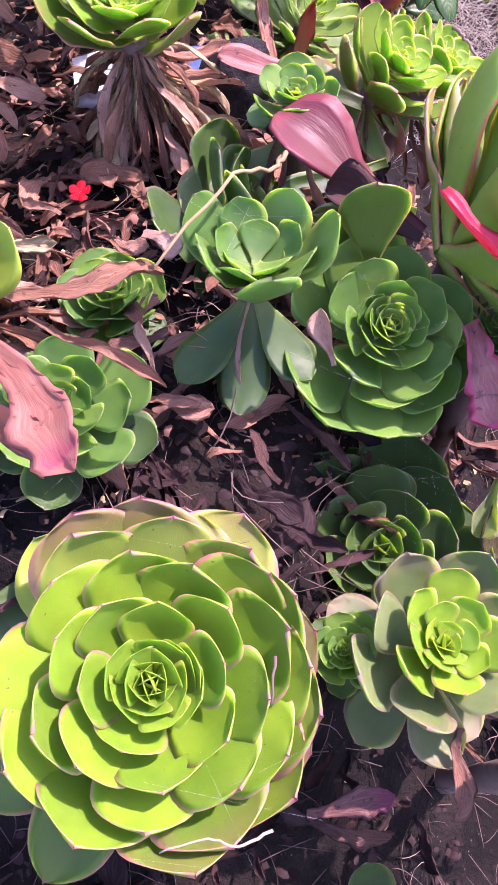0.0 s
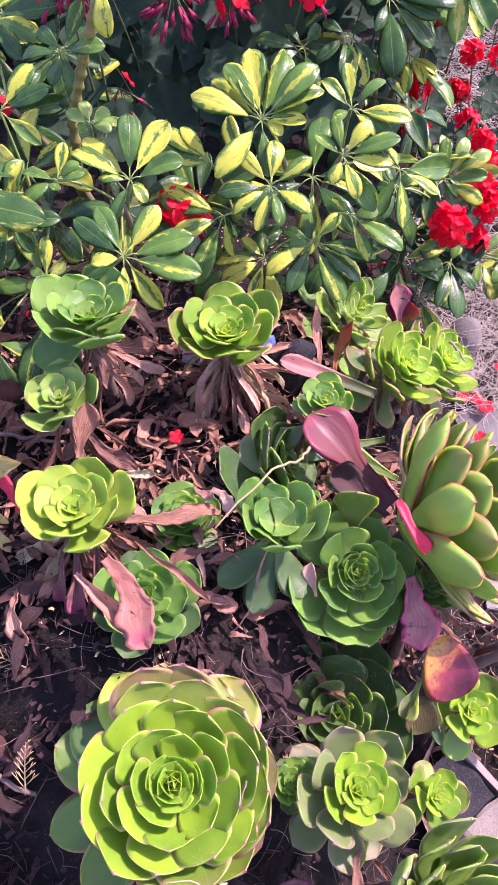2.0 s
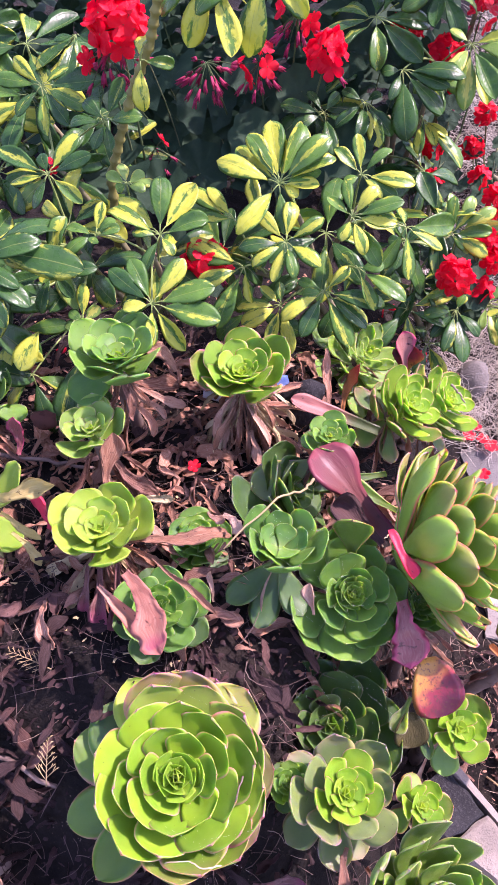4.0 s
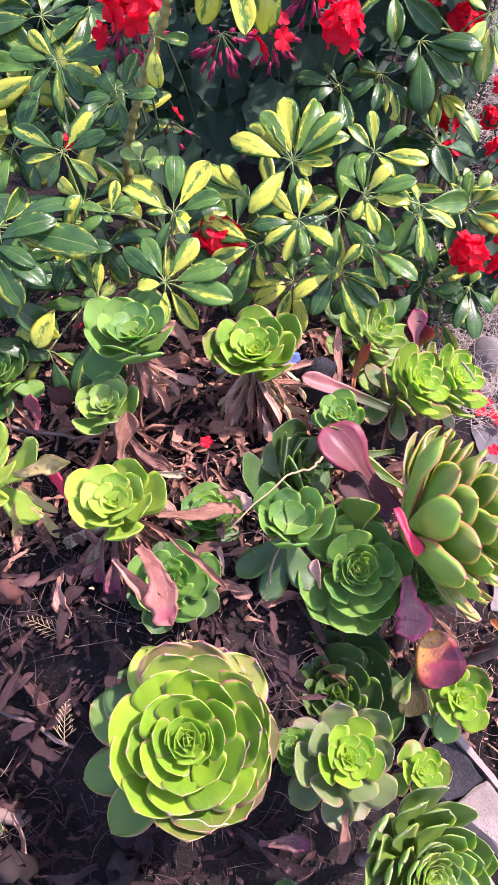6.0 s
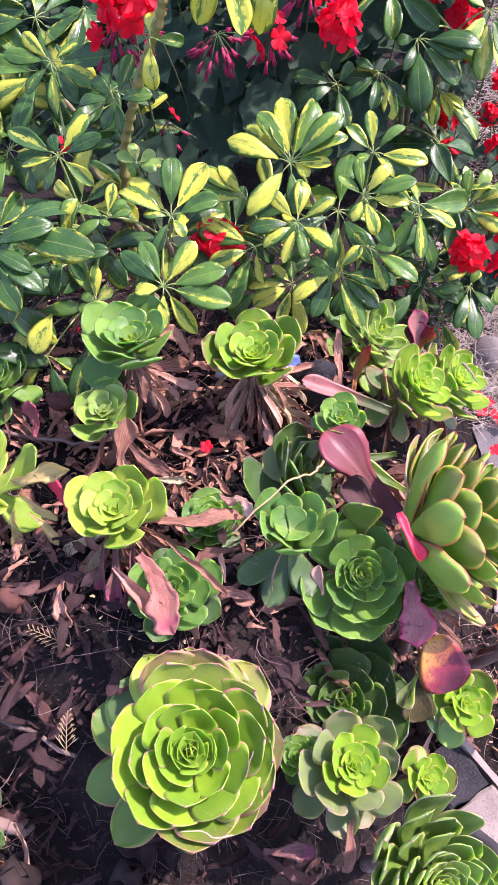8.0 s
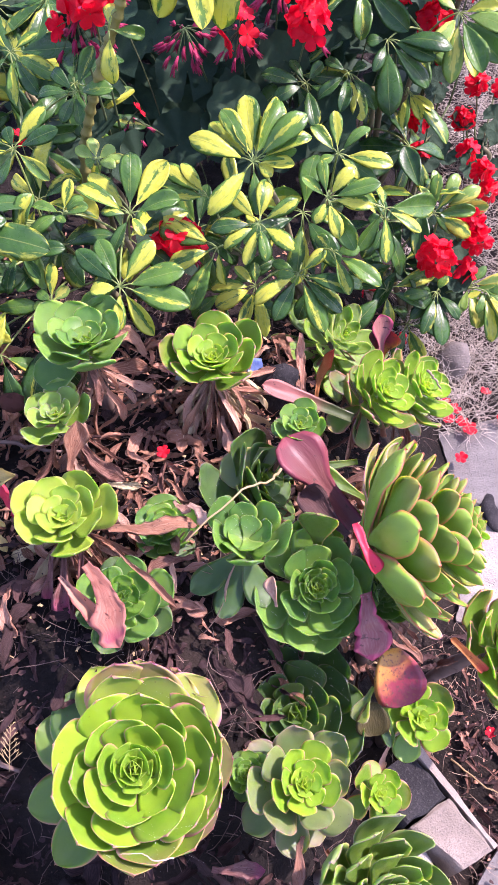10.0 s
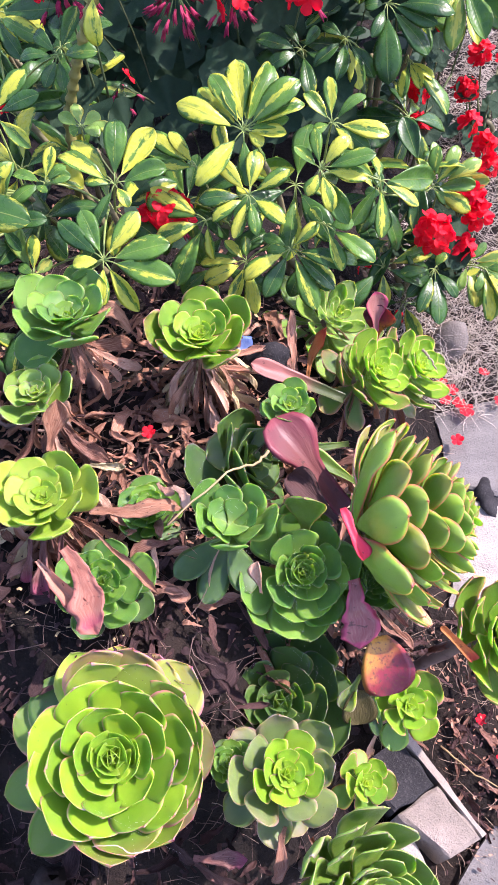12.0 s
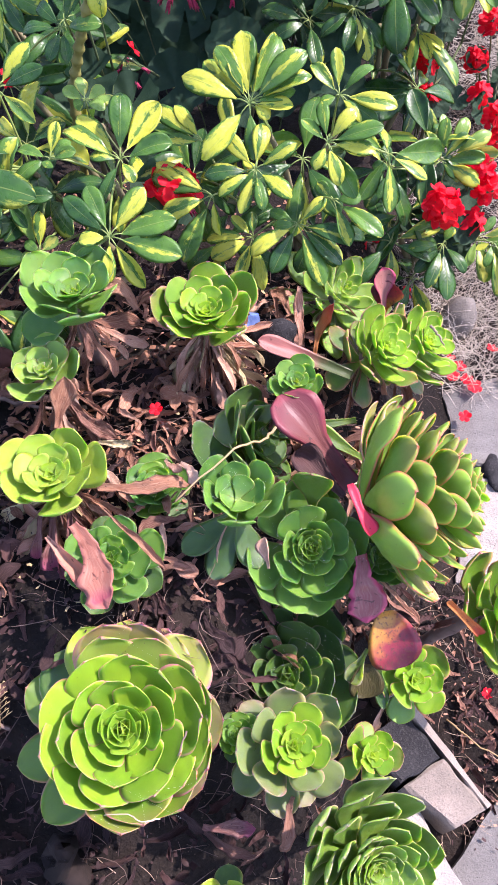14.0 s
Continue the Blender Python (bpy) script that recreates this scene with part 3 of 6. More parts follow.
def shrivel(name, mat, seed, wide, calm=1.0):
    """A dried leaf of length about 1: wandering midline, rolled sides, ragged width."""
    rnd = random.Random(seed)
    nu, nv = 15, 6
    pos, ang, side = Vector((0, 0, 0)), rnd.uniform(-0.3, 0.3), 0.0
    k1, k2, k3 = rnd.uniform(-1.6, 1.6) * calm, rnd.uniform(-1.0, 1.0) * calm, rnd.uniform(1.5, 4.0)
    ang *= calm
    roll0, roll1 = (rnd.uniform(0.2, 0.9), rnd.uniform(0.2, 1.3)) if wide else (rnd.uniform(0.3, 1.6), rnd.uniform(0.5, 2.4))
    tw0, tw1 = rnd.uniform(-0.6, 0.6) * calm, rnd.uniform(-2.2, 2.2) * calm
    verts, uv, faces = [], [], []
    tops, lows = [], []
    for i in range(nu + 1):
        u = i / nu
        a1 = ang + k1 * (u - 0.3) + 0.7 * calm * math.sin(k3 * u * 2 + seed)
        b1 = side + k2 * u + 0.4 * calm * math.sin(k3 * u * 3 + seed * 2)
        d = Vector((math.cos(a1) * math.cos(b1), math.sin(b1) * math.cos(a1), math.sin(a1)))
        pos = pos + d / nu
        n = Vector((-math.sin(a1), 0, math.cos(a1)))
        y = n.cross(d).normalized()
        n = d.cross(y).normalized()
        t = tw0 + tw1 * u
        y, n = y * math.cos(t) + n * math.sin(t), n * math.cos(t) - y * math.sin(t)
        w = float(np.interp(u, (0, .1, .3, .5, .7, .85, .95, 1), (.3, .32, .45, .7, 1.0, .9, .5, .06))) * (0.17 if wide else 0.12)
        w *= 1 + 0.35 * noise.noise(Vector((u * 7, seed, 0)))
        roll = roll0 + (roll1 - roll0) * u
        a2, b2 = [], []
        for j in range(nv + 1):
            v = -1 + 2 * j / nv
            th = roll * v
            r = w / max(0.25, roll)
            q = pos + y * r * math.sin(th) + n * r * (1 - math.cos(th))
            q += n * ((0.07 if wide else 0.03) * noise.noise(Vector((u * 6, v * 3, seed))) + (0.03 if wide else 0.012) * noise.noise(Vector((u * 17, v * 7, seed + 3)))) + y * 0.02 * noise.noise(Vector((u * 11, v * 2, seed + 7)))
            a2.append(q)
            b2.append(q - (n * math.cos(th) - y * math.sin(th)) * 0.008 * (1 - v * v))
        tops.append(a2)
        lows.append(b2)
    k = nv + 1
    for i, a2 in enumerate(tops):
        verts += a2
        uv += [(i / nu, j / nv) for j in range(k)]
    start = len(verts)
    for i, b2 in enumerate(lows):
        verts += b2[1:-1]
        uv += [(i / nu, j / nv) for j in range(1, nv)]
    low = lambda i, j: i * k + j if j in (0, nv) else start + i * (nv - 1) + j - 1
    for i in range(nu):
        for j in range(nv):
            faces.append((i * k + j, i * k + j + 1, (i + 1) * k + j + 1, (i + 1) * k + j))
            faces.append((low(i, j), low(i + 1, j), low(i + 1, j + 1), low(i, j + 1)))
    return data(name, verts, faces, mat, uv)


def dead_set(mat, wide=False):
    key = ("dead", mat.name, wide)
    if key not in LEAF_SETS:
        LEAF_SETS[key] = [shrivel("dead_leaf", mat, i + 20 * len(LEAF_SETS), wide, 0.5 if wide else 0.55) for i in range(10)]
    return LEAF_SETS[key]


GOLD = math.radians(137.508)


def rosette(label, hub, axis, size, count, mat, rise=(0.36, 0.26, 0.04), wide=1.0, spin=0.0, fall=0.72, droop=0, droop_mat=None, root=None, skirt=0, seed=0, narrow=False, stem_r=0.012, lowest=-25, dead_mats=None, hang=1.0, hand=1, extra=(), placed=(), outer=None):
    """An aeonium: spiral of fleshy leaves round hub, on a stem down to root, with a skirt of dead leaves.
    rise: heights of the leaf tips over the leaf bases at the heart, half-way out and at the rim, in radii.
    placed: leaves that stand out of the spiral, as the angle and the reach of the tip in radii; the spiral then fills the heart alone."""
    rnd = random.Random(seed * 17 + 3)
    hub, ax = Vector(hub), Vector(axis).normalized()
    foot = Vector(root) if root else Vector((hub.x - ax.x * size * 0.8, hub.y - ax.y * size * 0.8, 0))
    foot.z = soil(foot.x, foot.y) - 0.015
    plant = thing("aeonium", foot, label, "succulent", "aeoniums in the bed")
    a = (Vector((1, 0, 0)) - ax * ax.x).normalized()
    b = ax.cross(a)
    heart0 = hub - ax * size * rise[0]
    leaves = []
    if placed:
        leaves += [(radians(ang), out, 0.0) for ang, out in sorted(placed, key=lambda p: -p[1])]
        most = 0.25
    else:
        leaves += [((i - droop) * GOLD * hand + spin, None, 0.0) for i in range(droop)]
        most = 1.0
    n_in = 22 if placed else count
    leaves += [(i * GOLD * hand + spin, most * max(0.03, 1 - i / n_in) ** fall, 0.1) for i in range(n_in)]
    for ang, out, loose in leaves:
        ang += rnd.uniform(-loose, loose)
        rad = a * math.cos(ang) + b * math.sin(ang)
        if out is None:                                # the drooping oldest leaves
            e = radians(rnd.uniform(lowest, min(2, lowest / 3)))
            base = heart0 - ax * size * 0.08
            tip = base + (rad * math.cos(e) + ax * math.sin(e)) * size * rnd.uniform(0.92, 1.06)
            out = 0.74                                 # their width
            mesh = rnd.choice(leaf_set(droop_mat or mat, narrow)[0])
        else:
            tall = float(np.interp(out, (0, 0.5, 1), rise)) * rnd.uniform(0.96, 1.04)
            tall += rise[0] * 0.08 * max(0.0, 1 - out / 0.25)
            drop = float(np.interp(out, (0, 0.15, 0.3, 0.5, 1), (0.12, 0.165, 0.29, 0.44, rise[2] + 0.24) if placed else (0.12, 0.15, 0.24, 0.38, rise[2] + 0.18)))
            base = heart0 + ax * size * (tall - drop)
            tip = heart0 + rad * size * out + ax * size * tall
            which = 0 if out > 0.55 else 1 if out > 0.22 else 2
            kind = mat
            if mat is LIME:
                kind = (FLUSHED if placed and b.y * math.sin(ang) > 0.7 else MATURE) if out > 0.82 else YOUNG if out < 0.30 else LIME
            if outer and out > 0.66:
                kind = outer
            mesh = rnd.choice(leaf_set(kind, narrow)[which])
        way = tip - base
        length = way.length
        way.normalize()
        lean = ax - rad * 0.35
        nor = (lean - way * lean.dot(way)).normalized() + rad.cross(ax) * rnd.uniform(-0.10, 0.10)
        width = size * (0.10 + 0.62 * out ** 0.8) * wide * rnd.uniform(0.95, 1.06) / (0.5 if narrow else 0.69)
        part("leaf", mesh, plant, frame_of(base, way, nor, length, width, length))
    for way, length, wid, kind in extra:               # single old leaves that stand apart
        way = Vector(way).normalized()
        nor = ax - way * ax.dot(way)
        part("leaf", leaf_set(kind, narrow)[0][int(length * 1e3) % 4], plant, frame_of(heart0 - ax * size * 0.06, way, nor, length, length * wid, length))
    neck = heart0 - ax * size * 0.03
    mid = neck.lerp(foot, 0.5) + Vector((rnd.uniform(-.01, .01), rnd.uniform(-.01, .01), 0)) - ax * size * 0.10
    pts = []
    for i in range(13):
        t = i / 12
        pts.append(neck * (1 - t) ** 2 + mid * 2 * t * (1 - t) + foot * t * t)
    v, f = tube(pts, [stem_r * (1 - 0.15 * math.sin(i * 0.9)) for i in range(13)], 9, 0.05)
    part("stem", data("stem", [p - foot for p in v], f, BARK), plant, Matrix.Translation(foot), "rough brown stem with leaf scars")
    mats = dead_mats or [DRY, MAUVE, SALMON, SALMON]
    for i in range(skirt):
        t = rnd.uniform(0.0, 0.55) ** 1.3
        p = pts[int(t * 12)]
        d = (pts[min(12, int(t * 12) + 1)] - pts[max(0, int(t * 12) - 1)]).normalized()
        ang = rnd.uniform(0, 6.283)
        o = d.orthogonal().normalized()
        side = o * math.cos(ang) + d.cross(o) * math.sin(ang)
        side.z *= 0.3
        if rnd.random() < 0.45:
            side = (side + Vector((0.7, -0.9, 0))).normalized()
        way = (Vector((0, 0, -1)) * rnd.uniform(0.45, 1.1) + side * rnd.uniform(0.3, 1.0)).normalized()
        ln = min(rnd.uniform(0.06, 0.11) * hang, max(0.04, (p.z - foot.z + 0.03) / max(0.3, -way.z)))
        part("dead_leaf", rnd.choice(dead_set(rnd.choice(mats), rnd.random() < 0.12)), plant, frame_of(p + side * stem_r * 0.6, way, side, ln, ln * rnd.uniform(0.4, 0.75), ln))
    return plant


OPEN = (0.44, 0.44, 0.20)
CUP = (0.36, 0.60, 0.45)
BOWL = (0.60, 0.80, 0.55)
rosette("large flat lime-green aeonium rosette with pinkish leaf edges", (-0.022, 0.337, 0.462), (0.16, -0.16, 0.97), 0.124, 68, LIME, (0.48, 0.50, 0.30), 1.0, 0.4, 1.35, 0, AGED_SHADE, (-0.06, 0.40, 0.30), 10, 1, lowest=-30, stem_r=0.016, placed=[(120, 1.0), (98, 0.99), (123, 0.89), (87, 0.87), (56, 0.86), (139, 0.72), (104, 0.67), (45, 0.83), (74, 0.62), (33, 0.87), (159, 0.51), (23, 0.75), (127, 0.45), (90, 0.39), (46, 0.52), (8, 0.82), (187, 0.35), (17, 0.37), (355, 0.59), (251, 0.33), (327, 0.46), (281, 0.49), (231, 0.49), (272, 0.66), (315, 0.65), (336, 0.76), (248, 0.78), (345, 0.26), (35, 0.22), (180, 0.8), (205, 0.6), (212, 0.78), (288, 0.88), (302, 0.84), (326, 0.9), (352, 0.88)], extra=[((-0.9, 0.10, -0.10), 0.148, 0.75, AGED_SHADE), ((-0.80, -0.45, -0.25), 0.148, 0.62, AGED_SHADE), ((-0.45, -0.80, -0.28), 0.142, 0.62, AGED_SHADE), ((-0.92, 0.38, 0.0), 0.140, 0.85, BLUISH), ((-0.70, 0.72, 0.10), 0.142, 0.75, PALE), ((-0.30, 0.92, 0.10), 0.135, 1.0, BLUSH), ((0.42, 0.90, 0.10), 0.138, 0.95, BLUSH), ((0.90, 0.35, -0.05), 0.120, 1.0, AGED_SHADE), ((0.9, -0.3, -0.15), 0.116, 1.0, AGED_SHADE), ((0.1, 0.98, 0.12), 0.13, 1.0, BLUSH)])
rosette("lime-green aeonium rosette with greyish outer leaves", (0.168, 0.385, 0.392), (0.25, -0.02, 0.97), 0.078, 29, LIME, (0.50, 0.74, 0.58), 0.98, 1.1, 1.35, 7, GREYED, (0.15, 0.42, 0.24), 8, 2, lowest=-22, outer=GREYED)
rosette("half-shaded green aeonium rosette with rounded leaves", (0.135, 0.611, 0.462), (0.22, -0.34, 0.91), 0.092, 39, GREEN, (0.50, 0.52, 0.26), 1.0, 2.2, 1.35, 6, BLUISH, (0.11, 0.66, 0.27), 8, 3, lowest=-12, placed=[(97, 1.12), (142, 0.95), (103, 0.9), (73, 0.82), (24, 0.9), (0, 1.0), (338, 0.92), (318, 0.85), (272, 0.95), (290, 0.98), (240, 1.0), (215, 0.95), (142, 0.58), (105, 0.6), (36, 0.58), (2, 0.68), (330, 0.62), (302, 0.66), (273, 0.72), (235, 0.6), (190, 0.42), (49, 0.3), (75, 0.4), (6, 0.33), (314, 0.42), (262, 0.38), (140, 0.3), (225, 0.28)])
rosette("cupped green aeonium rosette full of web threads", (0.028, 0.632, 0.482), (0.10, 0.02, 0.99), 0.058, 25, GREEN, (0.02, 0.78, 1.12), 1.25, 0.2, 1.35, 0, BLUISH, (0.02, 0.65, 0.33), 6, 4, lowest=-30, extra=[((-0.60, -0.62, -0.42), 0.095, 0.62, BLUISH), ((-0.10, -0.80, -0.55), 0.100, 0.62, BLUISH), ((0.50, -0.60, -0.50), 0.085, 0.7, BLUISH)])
rosette("bright green aeonium rosette above a skirt of dead leaves", (-0.092, 0.897, 0.548), (0.04, -0.10, 0.99), 0.084, 31, LIME, (0.36, 0.68, 0.64), 1.06, 0.9, 1.35, 0, LIME, (-0.10, 0.93, 0.39), 80, 5, stem_r=0.014, lowest=-10, hang=1.05, dead_mats=[SALMON, STRAWY, STRAWY, SALMON, DRY])
rosette("sunlit yellow-green aeonium rosette above withered leaves", (-0.212, 0.598, 0.517), (0.06, -0.08, 0.99), 0.076, 26, PALE, (0.34, 0.66, 0.60), 1.15, 0.5, 1.35, 0, PALE, (-0.22, 0.63, 0.38), 40, 6, hang=1.2, dead_mats=[SALMON, STRAWY, DRY, UMBER])
rosette("small green aeonium rosette with a brown withered leaf", (-0.272, 0.732, 0.557), (-0.10, -0.05, 0.99), 0.062, 20, GLAUCOUS, (0.40, 0.62, 0.48), 1.15, 1.9, 1.35, 0, PALE, (-0.26, 0.76, 0.40), 16, 7)
rosette("green aeonium rosette under schefflera leaflets", (-0.262, 0.836, 0.602), (0.05, 0.02, 0.99), 0.082, 26, GREEN, (0.30, 0.66, 0.62), 1.12, 2.9, 1.35, 0, GREEN, (-0.27, 0.87, 0.40), 18, 8, extra=[((-0.6, -0.5, -0.12), 0.085, 1.3, GREEN)])
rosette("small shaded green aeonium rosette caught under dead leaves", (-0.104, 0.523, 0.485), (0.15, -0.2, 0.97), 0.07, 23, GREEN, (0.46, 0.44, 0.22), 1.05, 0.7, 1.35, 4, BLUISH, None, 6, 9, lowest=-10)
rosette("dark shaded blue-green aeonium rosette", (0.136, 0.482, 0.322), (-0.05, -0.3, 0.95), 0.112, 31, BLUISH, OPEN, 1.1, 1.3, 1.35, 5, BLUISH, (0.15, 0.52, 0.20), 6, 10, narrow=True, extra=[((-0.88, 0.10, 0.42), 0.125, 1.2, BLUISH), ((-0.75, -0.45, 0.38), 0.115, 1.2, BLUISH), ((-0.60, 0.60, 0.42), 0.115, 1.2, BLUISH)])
rosette("large red-edged green aeonium rosette leaning to the pavement", (0.332, 0.730, 0.500), (0.932, 0.223, 0.284), 0.146, 70, RUDDY, (0.94, 0.86, 0.34), 0.62, 0.1, 0.80, 0, RUDDY, (0.17, 0.70, 0.26), 6, 11, stem_r=0.014, extra=[((0.62, -0.42, -0.45), 0.165, 0.75, BLUSH), ((0.50, -0.30, -0.55), 0.15, 0.7, BLUSH), ((-0.15, 0.88, 0.40), 0.140, 0.55, BLUSH), ((0.02, 0.90, 0.42), 0.145, 0.6, BLUSH)])
rosette("small bright green aeonium rosette beside a concrete block", (0.311, 0.533, 0.288), (0.25, -0.15, 0.95), 0.06, 18, LIME, (0.42, 0.60, 0.40), 1.2, 0.9, 1.35, 3, GREEN, (0.28, 0.56, 0.14), 4, 12)
rosette("large bright green aeonium rosette with greyish outer leaves", (0.283, 0.282, 0.405), (0.48, -0.36, 0.78), 0.098, 76, GLAUCOUS, (0.62, 0.86, 0.60), 0.74, 1.7, 1.35, 0, GREYED, (0.22, 0.33, 0.16), 6, 13, lowest=-12)
rosette("tiny bright green aeonium offset", (0.268, 0.417, 0.303), (0.35, -0.1, 0.93), 0.045, 18, LIME, CUP, 1.15, 0.2, 1.35, 2, RUDDY, (0.25, 0.44, 0.16), 3, 14)
rosette("green aeonium rosette with long yellowish leaves over the pavement", (0.435, 0.66, 0.305), (0.50, -0.22, 0.84), 0.104, 43, LIME, BOWL, 0.86, 2.4, 1.35, 0, RUDDY, (0.34, 0.68, 0.08), 4, 15, lowest=-40)
rosette("pale green aeonium rosette with red-edged outer leaves", (0.172, 1.000, 0.432), (0.58, -0.05, 0.81), 0.086, 34, LIME, BOWL, 0.82, 1.2, 1.35, 5, AGED_SHADE, (0.09, 1.03, 0.27), 6, 16)
rosette("green aeonium rosette crowded behind another", (0.238, 1.07, 0.385), (0.60, 0.0, 0.8), 0.084, 32, LIME, BOWL, 0.82, 2.8, 1.35, 4, AGED_SHADE, (0.17, 1.09, 0.21), 4, 17)
rosette("pale aeonium rosette hidden under schefflera leaves", (0.085, 1.105, 0.44), (0.42, -0.22, 0.88), 0.122, 30, GLAUCOUS, (0.40, 0.30, -0.12), 0.52, 0.3, 1.35, 8, GLAUCOUS, (0.04, 1.14, 0.32), 5, 18, narrow=True)
rosette("tiny pale aeonium rosette behind a pink leaf", (0.058, 0.84, 0.503), (0.1, -0.1, 0.98), 0.045, 20, GREEN, CUP, 1.2, 1.5, 1.35, 2, GREEN, (0.06, 0.86, 0.34), 3, 19)
rosette("bright green aeonium rosette with peeling straw-coloured lower leaves", (-0.430, 0.60, 0.52), (-0.05, -0.15, 0.98), 0.10, 21, PALE, CUP, 0.85, 0.6, 1.35, 4, PALE, (-0.42, 0.64, 0.39), 14, 20, dead_mats=[STRAWY, STRAWY, DRY], hang=1.2, narrow=True)
rosette("shaded green aeonium rosette among schefflera stems", (-0.50, 0.79, 0.507), (-0.1, -0.1, 0.98), 0.065, 33, GREEN, CUP, 1.0, 1.1, 1.35, 3, GREEN, None, 5, 21)
rosette("small half-hidden green aeonium rosette", (-0.095, 0.655, 0.457), (0.05, -0.05, 0.99), 0.055, 29, GREEN, OPEN, 1.3, 2.0, 1.35, 3, BLUISH, None, 4, 22)
rosette("tiny green aeonium offset in shade", (0.098, 0.38, 0.388), (0.0, -0.1, 0.99), 0.032, 27, GREEN, OPEN, 1.2, 0.8, 1.35, 3, BLUISH, (0.10, 0.40, 0.25), 2, 23)
rosette("low green aeonium rosette at the front of the bed", (0.135, 0.195, 0.285), (0.0, -0.25, 0.96), 0.052, 27, PALE, CUP, 1.2, 0.4, 1.35, 3, BLUISH, None, 4, 24)
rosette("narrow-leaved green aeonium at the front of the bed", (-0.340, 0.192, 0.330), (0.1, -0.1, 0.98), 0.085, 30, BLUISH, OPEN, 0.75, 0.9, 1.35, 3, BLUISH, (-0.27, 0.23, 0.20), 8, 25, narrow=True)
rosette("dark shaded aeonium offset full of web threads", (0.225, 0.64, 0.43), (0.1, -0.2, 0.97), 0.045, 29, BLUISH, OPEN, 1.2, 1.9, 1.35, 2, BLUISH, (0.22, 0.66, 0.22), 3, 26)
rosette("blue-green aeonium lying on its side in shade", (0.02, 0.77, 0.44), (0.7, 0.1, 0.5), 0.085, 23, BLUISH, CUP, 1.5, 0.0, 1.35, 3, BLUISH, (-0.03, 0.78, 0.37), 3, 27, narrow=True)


# ---------------------------------------------------------------- scheffleras
LEAFLET = [(0, .012), (.1, .055), (.25, .128), (.4, .184), (.55, .216), (.68, .218), (.79, .195), (.87, .158), (.93, .112), (.97, .066), (1, .006)]
LUS = [0, .1, .25, .4, .55, .68, .79, .87, .93, .97, 1]


def leaflet_set(mat):
    """Six leaflets of one colour, arched and folded in different ways."""
    key = ("leaflet", mat.name)
    if key not in LEAF_SETS:
        LEAF_SETS[key] = [level(blade("leaflet", mat, LEAFLET, cup, bend, 0.012, wave, twist, seed=i + 41, us=LUS, nv=8, fold=fold, late=late)) for i, (cup, bend, wave, twist, fold, late) in enumerate([
            (-0.30, -0.35, 0.03, 0.15, 0.22, -0.2), (-0.20, -0.60, 0.04, -0.2, 0.30, -0.2), (-0.40, -0.85, 0.03, 0.0, 0.25, -0.5), (0.30, -0.05, 0.03, 0.25, 0.15, 0.2), (-0.25, -1.10, 0.05, -0.1, 0.30, -0.4), (0.15, -0.5, 0.06, 0.4, 0.25, -0.8)])]
    return LEAF_SETS[key]


def whorl(shrub, node, hub, axis, count, length, mats, dip=12, spin=0.0, turn=360.0, seed=0, wide=1.0):
    """A compound leaf: petiole from node to hub, leaflets fanned round the hub."""
    rnd = random.Random(seed * 7 + 1)
    hub, ax = Vector(hub), Vector(axis).normalized()
    a = (Vector((1, 0, 0)) - ax * ax.x).normalized()
    b = ax.cross(a)
    ways = []
    for i in range(count):
        ang = radians(spin + turn * i / (count if turn > 350 else max(1, count - 1)) + rnd.uniform(-9, 9))
        e = radians(-dip + rnd.uniform(-26, 26))
        rad = a * math.cos(ang) + b * math.sin(ang)
        ways.append((rad * math.cos(e) + ax * math.sin(e), ax * math.cos(e) - rad * math.sin(e), length * rnd.uniform(0.66, 1.10)))
    pieces = [tube(arc(node, hub, 0.012, 8), [0.0022 - 0.0008 * i / 7 for i in range(8)], 6)]
    for w, n, ln in ways:
        pieces.append(tube(arc(hub, hub + w * ln * 0.2, 0.002, 4), 0.0010, 5))
    v, f = joined(pieces)
    leaf = part("compound_leaf", data("petiole", [p - hub for p in v], f, PETIOLE), shrub, Matrix.Translation(hub), "pale petiole with radiating stalks")
    for w, n, ln in ways:
        n = n + w.cross(n) * rnd.uniform(-0.75, 0.75) + Vector((0.18, 0, 0))
        mesh = rnd.choice(leaflet_set(rnd.choice(mats)))
        part("leaflet", mesh, leaf, frame_of(hub + w * ln * 0.19, w, n, ln * 0.90, ln * 0.90 * wide * rnd.uniform(0.85, 1.05), ln * 0.90))


